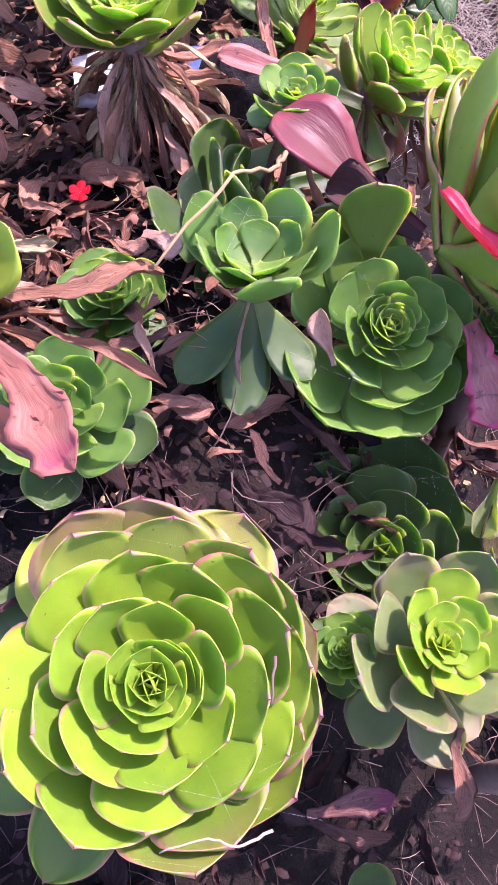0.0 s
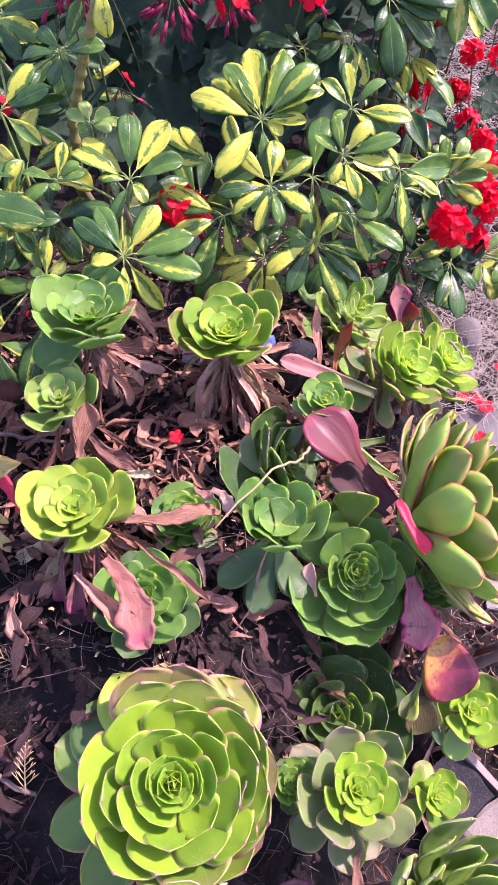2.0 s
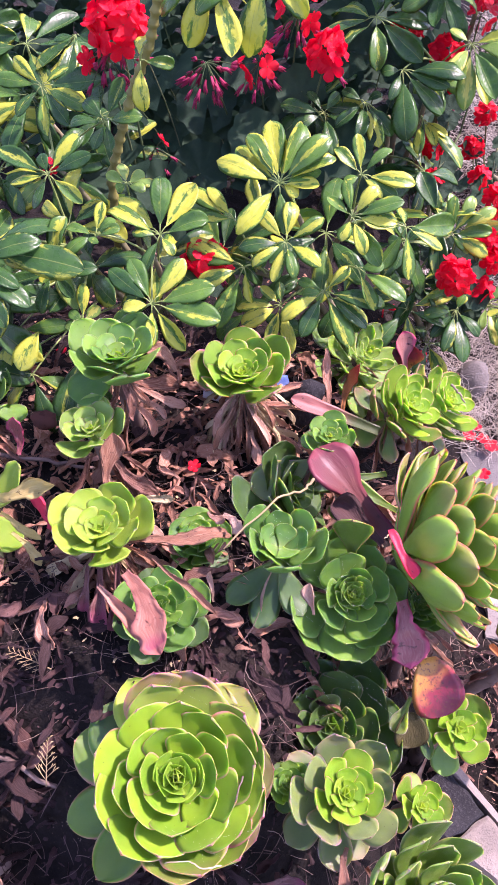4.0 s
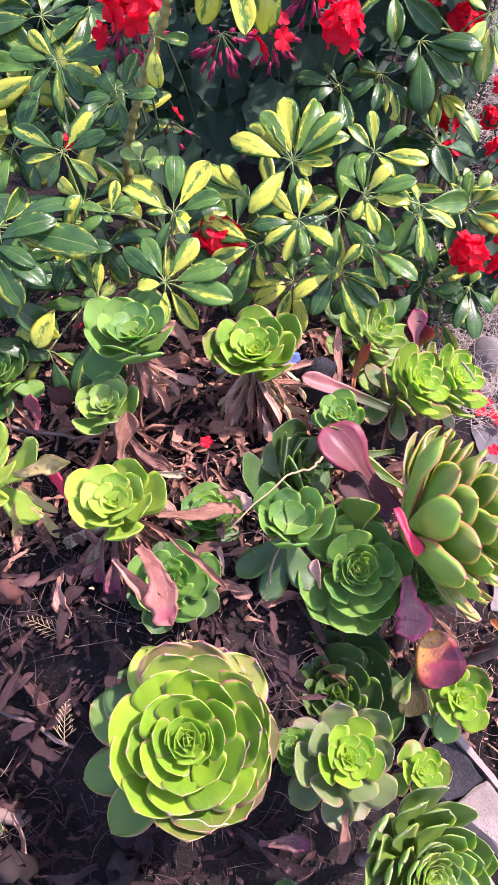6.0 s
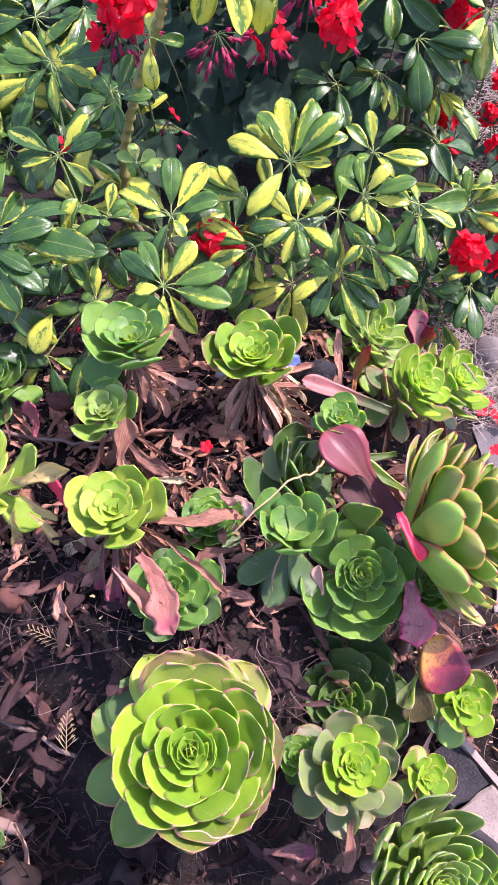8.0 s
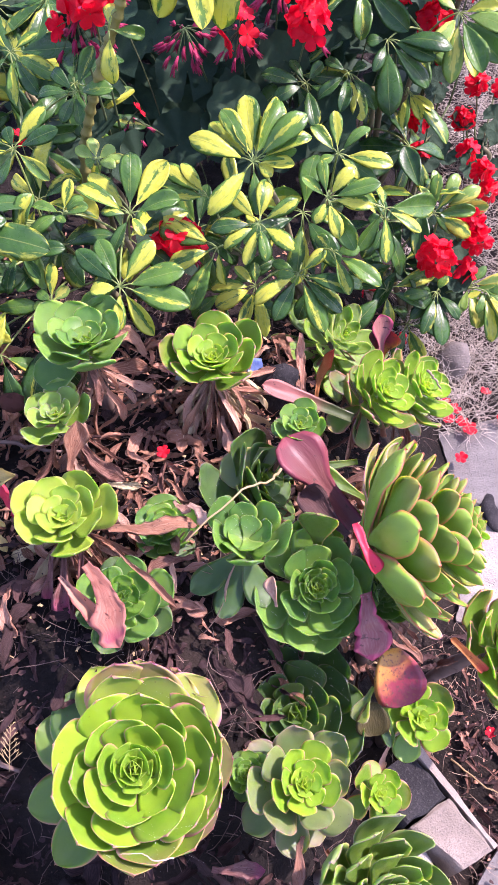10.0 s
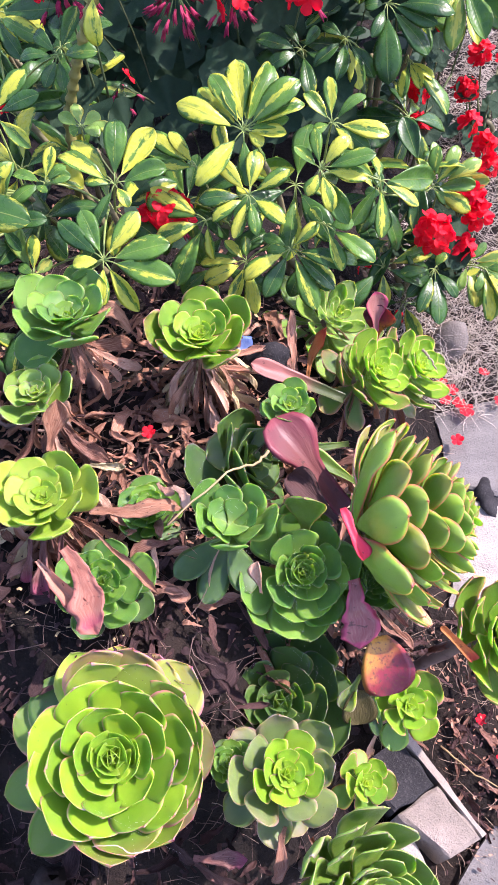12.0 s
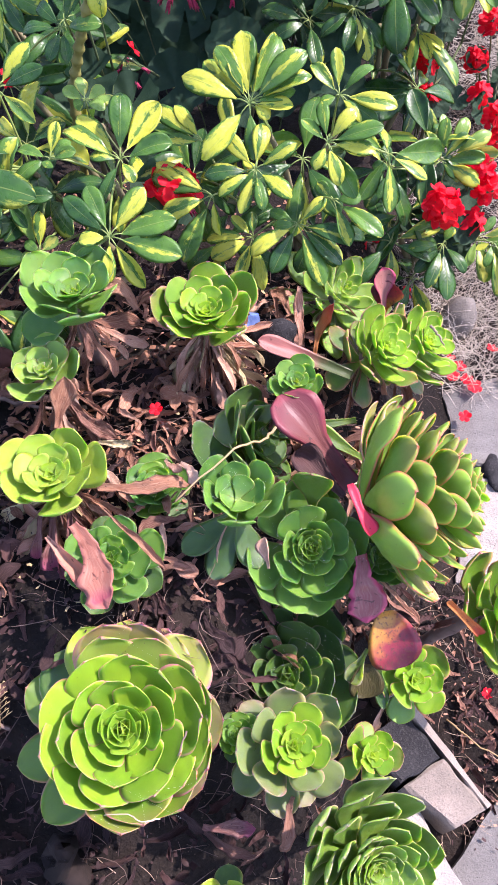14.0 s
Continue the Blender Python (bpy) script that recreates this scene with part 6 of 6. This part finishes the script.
def sprig(base, tip, up, seed):
    """A flattened dry conifer sprig: a midrib with short side twigs that fork once."""
    rnd = random.Random(seed)
    base, tip = Vector(base), Vector(tip)
    d, ln = (tip - base).normalized(), (tip - base).length
    side = d.cross(Vector(up)).normalized()
    pieces = [tube(arc(base, tip, 0.003, 7), [0.0009 - 0.0005 * i / 6 for i in range(7)], 5)]
    for i in range(14):
        t = 0.12 + 0.84 * i / 13
        p = base.lerp(tip, t)
        w = (d * 0.8 + side * (1 if i % 2 else -1) * 0.7).normalized()
        e = p + w * ln * 0.34 * (1.1 - 0.7 * t) * rnd.uniform(0.8, 1.1)
        pieces.append(tube(arc(p, e, 0.001, 4), 0.0006, 4))
        m = p.lerp(e, 0.45)
        pieces.append(tube(arc(m, m + (w + d * 0.9).normalized() * (e - p).length * 0.45, 0.001, 3), 0.0005, 4))
    v, f = joined(pieces)
    thing("dry_sprig", base, "dry straw-coloured conifer sprig on dark soil", "twig", "loose twigs", mesh=data("dry_sprig", [p - base for p in v], f, STALK))


# ---------------------------------------------------------------- litter
def litter():
    rnd = random.Random(9)
    kinds = [(DRY, 5, "brown dry aeonium leaf lying on the soil"), (MAUVE, 4, "mauve-brown withered leaf lying on the soil"), (SALMON, 5, "salmon-coloured dry leaf lying on the soil"), (STRAWY, 3, "straw-coloured dry leaf lying on the soil")]
    bag = [k for k in kinds for _ in range(k[1])]+ [kinds[1]] * 4
    for i in range(285):
        x, y = rnd.uniform(-0.60, 0.24), rnd.uniform(0.16, 1.10)
        if i < 120:
            x, y = rnd.uniform(-0.55, 0.10), rnd.uniform(0.20, 0.95)
        mat, _, label = rnd.choice(bag)
        # the front of the bed takes the shade-darkened leaf, elsewhere a third
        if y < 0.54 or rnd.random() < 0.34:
            mat, label = SHADE_BROWN, "dead leaf lying on the soil, darkened for shade"
        ln = rnd.uniform(0.035, 0.085) * (0.7 if mat is SHADE_BROWN else 1.0)
        yaw = rnd.uniform(0, 6.283)
        way = Vector((math.cos(yaw), math.sin(yaw), rnd.uniform(-0.15, 0.35)))
        up = Vector((rnd.uniform(-.6, .6), rnd.uniform(-.6, .6), 1))
        thing("dead_leaf", frame_of((x, y, soil(x, y) + rnd.uniform(0.0, 0.025)), way, up, ln, ln * rnd.uniform(0.7, 1.25), ln), label, "dead leaf", "dead leaves on the soil", mesh=rnd.choice(dead_set(mat, rnd.random() < 0.6)))


litter()


def crumbs(name, mat, label, category, count, box, sizes, seed, lift=0.004, flat=False):
    """Many small curled flakes or slivers joined in one mesh."""
    rnd = random.Random(seed)
    verts, faces = [], []
    for _ in range(count):
        x, y = rnd.uniform(box[0], box[1]), rnd.uniform(box[2], box[3])
        c = Vector((x, y, soil(x, y) + rnd.uniform(0, lift)))
        ln, wd = rnd.uniform(*sizes), rnd.uniform(0.2, 0.9)
        yaw, tip = rnd.uniform(0, 6.283), rnd.uniform(-0.35, 0.6)
        d = Vector((math.cos(yaw) * math.cos(tip), math.sin(yaw) * math.cos(tip), math.sin(tip)))
        s = d.cross(Vector((rnd.uniform(-.4, .4), rnd.uniform(-.4, .4), 1))).normalized() * ln * wd * 0.5
        n = s.cross(d).normalized() * ln * rnd.uniform(-0.2, 0.35)
        k = len(verts)
        for t, w in ((0, rnd.uniform(0.2, 0.9)), (0.35, rnd.uniform(0.6, 1.1)), (0.7, rnd.uniform(0.5, 1.1)), (1, rnd.uniform(0.1, 0.9))):
            p = c + d * ln * (t - 0.5) + n * (4 * t * (1 - t))
            verts += [p - s * w, p + n * 0.3, p + s * w]
        for i in range(3):
            q = k + i * 3
            faces += [(q, q + 1, q + 4, q + 3), (q + 1, q + 2, q + 5, q + 4)]
    return tagged(new(name, data(name, verts, faces, mat)), label, category, kind="stuff")


def drift(name, mat, label, count, box, sizes, seed, lift=0.03):
    """A layer of shrivelled leaves joined in one mesh."""
    rnd = random.Random(seed)
    src = []
    for me in dead_set(mat, True) + dead_set(mat, False):
        co = np.empty(len(me.vertices) * 3)
        me.vertices.foreach_get("co", co)
        src.append((co.reshape(-1, 3), [tuple(p.vertices) for p in me.polygons], me))
    verts, faces, uv = [], [], []
    for _ in range(count):
        co, fc, me = rnd.choice(src)
        x, y = rnd.uniform(box[0], box[1]), rnd.uniform(box[2], box[3])
        ln, yaw = rnd.uniform(*sizes), rnd.uniform(0, 6.283)
        m = np.array(frame_of((x, y, soil(x, y) + rnd.uniform(0, lift)), (math.cos(yaw), math.sin(yaw), rnd.uniform(-0.2, 0.3)), (rnd.uniform(-.7, .7), rnd.uniform(-.7, .7), 1), ln, ln * rnd.uniform(0.7, 1.2), ln))
        n = len(verts)
        verts += (co @ m[:3, :3].T + m[:3, 3]).tolist()
        faces += [tuple(i + n for i in f) for f in fc]
        uv += [((k // 7) / 15 if k < 112 else 0.5, (k % 7) / 6) for k in range(len(co))]
    tagged(new(name, data(name, verts, faces, mat, uv)), label, "leaf litter", kind="stuff")


drift("leaf_litter", DRY, "layer of brown shrivelled leaves over the soil", 90, (-0.75, 0.16, 0.58, 1.15), (0.03, 0.08), 71)
drift("leaf_litter", SHADE_BROWN, "layer of dead leaves over the soil, darkened for shade", 320, (-0.75, 0.16, 0.20, 1.15), (0.025, 0.065), 76)
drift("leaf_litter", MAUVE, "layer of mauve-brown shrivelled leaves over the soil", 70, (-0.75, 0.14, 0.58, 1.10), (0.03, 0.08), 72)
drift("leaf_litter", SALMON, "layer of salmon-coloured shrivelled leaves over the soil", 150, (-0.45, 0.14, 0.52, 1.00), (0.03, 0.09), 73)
drift("leaf_litter", SHADE_BROWN, "long dead leaf ribbons at the front of the bed, darkened for shade", 70, (-0.50, 0.02, 0.14, 0.50), (0.05, 0.10), 75)
drift("leaf_litter", SHADE_BROWN, "dark shrivelled leaves along the kerb", 80, (0.30, 0.62, 0.44, 0.78), (0.02, 0.06), 74, 0.02)
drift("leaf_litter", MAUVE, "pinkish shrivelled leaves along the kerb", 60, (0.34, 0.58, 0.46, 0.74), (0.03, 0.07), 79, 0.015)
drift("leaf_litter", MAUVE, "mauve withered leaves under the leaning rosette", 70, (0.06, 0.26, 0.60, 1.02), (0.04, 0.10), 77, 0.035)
drift("leaf_litter", SHADE_BROWN, "dead leaves under the leaning rosette, darkened for shade", 120, (0.02, 0.28, 0.38, 1.02), (0.03, 0.065), 78, 0.03)
drift("leaf_litter", DRY, "reddish-brown shrivelled leaves between the rosettes", 60, (-0.33, 0.02, 0.70, 1.02), (0.03, 0.075), 80, 0.03)
drift("leaf_litter", MAUVE, "mauve shrivelled leaves between the rosettes", 45, (-0.33, 0.10, 0.60, 1.00), (0.03, 0.075), 81, 0.03)
crumbs("leaf_litter", DRY, "brown crumbled leaf litter over the soil", "leaf litter", 1300, (-0.8, 0.20, 0.52, 1.35), (0.003, 0.012), 31, 0.02)
crumbs("leaf_litter", MAUVE, "mauve crumbled leaf litter over the soil", "leaf litter", 600, (-0.8, 0.20, 0.52, 1.3), (0.004, 0.013), 32, 0.025)
crumbs("leaf_litter", STRAWY, "pale chaff scattered over the soil", "leaf litter", 420, (-0.6, 0.30, 0.45, 1.1), (0.003, 0.010), 33, 0.02)
crumbs("leaf_litter", SHADE_BROWN, "dark crumbled leaf litter at the front of the bed", "leaf litter", 1500, (-0.8, 0.24, 0.10, 0.60), (0.003, 0.013), 36, 0.02)
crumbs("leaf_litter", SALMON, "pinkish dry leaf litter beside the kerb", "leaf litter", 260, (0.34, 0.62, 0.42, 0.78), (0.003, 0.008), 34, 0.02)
crumbs("leaf_litter", SHADE_BROWN, "dark brown leaf litter beside the kerb", "leaf litter", 350, (0.30, 0.66, 0.38, 0.80), (0.003, 0.009), 35, 0.02)


def strands(name, mat, label, category, count, box, sizes, thick, seed, lie=0.5, bare=None):
    """Thin curved dry stalks as three-sided tubes in one mesh."""
    rnd = random.Random(seed)
    pieces = []
    for _ in range(count):
        x, y = rnd.uniform(box[0], box[1]), rnd.uniform(box[2], box[3])
        if bare and bare[0] < x and y < bare[1] + 0.5 * (x - bare[0]):
            continue
        z = soil(x, y)
        ln = rnd.uniform(*sizes)
        yaw = rnd.uniform(0, 6.283)
        rise = rnd.uniform(0.0, lie)
        d = Vector((math.cos(yaw), math.sin(yaw), rise)).normalized()
        bow = Vector((rnd.uniform(-1, 1), rnd.uniform(-1, 1), rnd.uniform(-0.2, 0.6))) * ln * 0.2
        a0 = Vector((x, y, z + rnd.uniform(0, 0.012)))
        r = thick * rnd.uniform(0.6, 1.3)
        pts = arc(a0, a0 + d * ln, 0, 5, bow)
        pieces.append(tube(pts, [r, r, r * 0.9, r * 0.7, r * 0.3], 3))
    v, f = joined(pieces)
    return tagged(new(name, data(name, v, f, mat)), label, category, kind="stuff")


strands("dry_grass", STRAW, "matted dry straw-coloured grass beside the pavement", "dry grass", 15000, (0.16, 0.95, 1.18, 2.95), (0.025, 0.09), 0.00055, 41, 0.45, (0.385, 1.36))
strands("dry_grass", STRAW, "sparse standing dry grass by the geraniums", "dry grass", 420, (0.20, 0.42, 1.20, 1.5), (0.05, 0.11), 0.0006, 42, 1.4)
strands("fine_twigs", TWIG, "fine dry stalks among the dead leaves", "twigs", 280, (-0.75, 0.30, 0.12, 1.2), (0.02, 0.07), 0.0005, 43, 0.4)
strands("fine_twigs", BARK, "fine dark rootlets and stalks among the dead leaves", "twigs", 1500, (-0.75, 0.28, 0.12, 1.2), (0.02, 0.08), 0.0006, 45, 0.5)
strands("fine_twigs", TWIG, "fine dry stalks beside the kerb", "twigs", 300, (0.30, 0.62, 0.38, 0.80), (0.015, 0.05), 0.0004, 44, 0.4)


# ---------------------------------------------------------------- small things
def fallen_petal(x, y, z, s, yaw):
    thing("fallen_petal", frame_of((x, y, z), (math.cos(yaw), math.sin(yaw), 0.1), (0.2, -0.2, 1), s, s, s), "fallen scarlet geranium floret on the ground", "petal", "fallen geranium petals", mesh=FLORETS[int(yaw * 7) % 4])


for x, y, z, s, yaw in [(0.348, 1.127, 0.128, 0.013, 0.3), (0.358, 1.201, 0.135, 0.016, 1.1), (0.340, 1.215, 0.135, 0.014, 2.0), (0.311, 1.215, 0.14, 0.014, 2.9), (0.299, 1.248, 0.15, 0.012, 0.7), (0.322, 1.24, 0.145, 0.013, 4.0), (0.462, 0.622, 0.035, 0.010, 1.0), (0.50, 0.57, 0.03, 0.008, 2.0), (0.38, 1.30, 0.15, 0.012, 5.0), (0.42, 1.24, 0.14, 0.012, 3.0), (-0.141, 0.779, 0.446, 0.011, 0.2), (-0.47, 1.0, 0.42, 0.01, 2.2)]:
    fallen_petal(x, y, z, s, yaw)


def twig(label, pts, r, mat=TWIG, seed=0):
    rnd = random.Random(seed)
    fine = []
    for i in range(len(pts) - 1):
        a0, b0 = Vector(pts[i]), Vector(pts[i + 1])
        fine += [a0.lerp(b0, k / 5) + Vector((rnd.uniform(-1, 1), rnd.uniform(-1, 1), rnd.uniform(-1, 1))) * r * 0.8 for k in range(5)]
    fine.append(Vector(pts[-1]))
    v, f = tube(fine, [r * (1.15 - 0.6 * i / len(fine)) for i in range(len(fine))], 6)
    o = Vector(pts[0])
    thing("twig", o, label, "twig", "loose twigs", mesh=data("twig", [p - o for p in v], f, mat))


twig("pale knobbly twig lying across a rosette", [(0.052, 0.748, 0.509), (0.042, 0.724, 0.515), (0.015, 0.680, 0.548), (-0.033, 0.587, 0.548)], 0.0019, STALK, 1)
twig("white dry stalk on the large rosette", [(0.052, 0.262, 0.478), (0.035, 0.254, 0.482), (0.02, 0.258, 0.481), (-0.005, 0.250, 0.478)], 0.0008, TWIG, 2)
twig("dark splinter resting on a lime-green leaf", [(0.052, 0.352, 0.476), (0.050, 0.325, 0.474)], 0.0010, BARK, 3)
twig("brown stick across the soil", [(-0.62, 0.74, 0.425), (-0.38, 0.745, 0.43), (-0.30, 0.75, 0.43)], 0.004, BARK, 4)
twig("bent dry stalk on the pavement litter", [(0.40, 0.56, 0.035), (0.46, 0.53, 0.04), (0.52, 0.52, 0.03)], 0.0014, STALK, 5)
twig("dead aeonium branch on the soil", [(-0.45, 0.36, 0.33), (-0.33, 0.34, 0.325), (-0.20, 0.32, 0.315)], 0.005, BARK, 6)
twig("thick bare aeonium stem stump", [(-0.23, 0.15, 0.18), (-0.225, 0.165, 0.25), (-0.235, 0.17, 0.30)], 0.020, DARKBARK, 7)
twig("thick bare aeonium stem stump", [(-0.085, 0.19, 0.18), (-0.085, 0.20, 0.25), (-0.08, 0.215, 0.31)], 0.019, DARKBARK, 8)
twig("striped dead leaf spike on a rosette", [(0.232, 1.068, 0.425), (0.246, 1.062, 0.415), (0.262, 1.055, 0.398)], 0.0022, BARK, 9)

sprig((-0.226, 0.428, 0.432), (-0.290, 0.436, 0.436), (0, -0.2, 1), 1)
sprig((-0.212, 0.316, 0.318), (-0.216, 0.362, 0.372), (0, -0.4, 1), 2)
thing("stone", (0.30, 1.345, 0.175), "rounded grey stone in dry grass", "stone", mesh=rock("stone", STONE, (0.04, 0.035, 0.05), 3))
# lump added to read as the dark hole between two slabs
thing("stone", (0.425, 1.045, 0.075), "near-black lump standing in for a dark hole in the pavement", "stone", mesh=rock("stone", DARKSTONE, (0.035, 0.045, 0.03), 9, 0.5))
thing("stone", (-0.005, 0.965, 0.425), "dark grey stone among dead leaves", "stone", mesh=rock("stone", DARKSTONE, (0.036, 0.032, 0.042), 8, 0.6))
thing("soil_clod", (-0.393, 0.789, 0.478), "rounded reddish-brown clod on the soil", "clod", "brown clods", mesh=rock("clod", CLOD, (0.021, 0.018, 0.014), 5, 0.4))
thing("soil_clod", (-0.337, 0.471, 0.425), "rounded reddish-brown clod on the soil", "clod", "brown clods", mesh=rock("clod", CLOD, (0.022, 0.019, 0.016), 6, 0.45))
thing("litter_scrap", frame_of((-0.185, 0.975, 0.425), (1, 0.1, 0), (0, -0.5, 0.9), 0.06, 0.09, 0.06), "white flat scrap of plastic on the soil", "scrap", mesh=blade("scrap", WHITE, [(0, .3), (.5, .36), (1, .28)], 0.1, 0.1, 0.03, 0.03, 0, 90, 4, [0, .25, .5, .75, 1]))
thing("litter_scrap", frame_of((-0.065, 0.990, 0.43), (0.8, 0.3, 0.3), (0, -0.6, 0.8), 0.03, 0.05, 0.03), "crumpled blue scrap of plastic on the soil", "scrap", mesh=blade("scrap", BLUE, [(0, .2), (.5, .3), (1, .18)], 0.3, 0.3, 0.02, 0.14, 0, 91, 4, [0, .25, .5, .75, 1]))


def webs():
    """Loose spider threads slung between the plants."""
    rnd = random.Random(12)
    spots = [((0.03, 0.63, 0.53), 0.06, 9), ((0.13, 0.60, 0.48), 0.08, 6), ((0.03, 0.27, 0.465), 0.05, 4), ((0.14, 0.50, 0.36), 0.08, 8), ((-0.06, 0.48, 0.46), 0.06, 5), ((-0.12, 0.80, 0.45), 0.06, 5), ((0.23, 0.64, 0.48), 0.05, 6)]
    for c, r, n in spots:
        c = Vector(c)
        pieces = []
        for _ in range(n):
            a0 = c + Vector((rnd.uniform(-r, r), rnd.uniform(-r, r), rnd.uniform(0, 0.02)))
            b0 = c + Vector((rnd.uniform(-r, r), rnd.uniform(-r, r), rnd.uniform(-0.03, 0.02)))
            pieces.append(tube(arc(a0, b0, -0.004, 5), 0.000018, 3))
        v, f = joined(pieces)
        tagged(new("spider_web", data("spider_web", v, f, THREAD)), "fine white spider threads between the leaves", "spider web", kind="stuff")


webs()


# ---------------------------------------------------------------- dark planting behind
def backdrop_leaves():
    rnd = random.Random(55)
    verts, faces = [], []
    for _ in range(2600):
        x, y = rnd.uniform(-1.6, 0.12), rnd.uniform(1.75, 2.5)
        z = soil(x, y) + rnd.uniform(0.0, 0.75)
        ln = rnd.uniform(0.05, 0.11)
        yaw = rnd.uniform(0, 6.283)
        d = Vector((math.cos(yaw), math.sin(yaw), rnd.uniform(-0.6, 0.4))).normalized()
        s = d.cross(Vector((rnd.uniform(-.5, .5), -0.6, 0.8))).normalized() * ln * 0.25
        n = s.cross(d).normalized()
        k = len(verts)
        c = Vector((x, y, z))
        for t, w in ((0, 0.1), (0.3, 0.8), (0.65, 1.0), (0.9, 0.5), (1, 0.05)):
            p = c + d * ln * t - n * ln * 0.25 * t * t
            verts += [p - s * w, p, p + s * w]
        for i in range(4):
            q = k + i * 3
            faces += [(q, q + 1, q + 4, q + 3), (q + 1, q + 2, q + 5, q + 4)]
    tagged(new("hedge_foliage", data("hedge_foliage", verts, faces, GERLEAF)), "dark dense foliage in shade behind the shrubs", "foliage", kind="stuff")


backdrop_leaves()
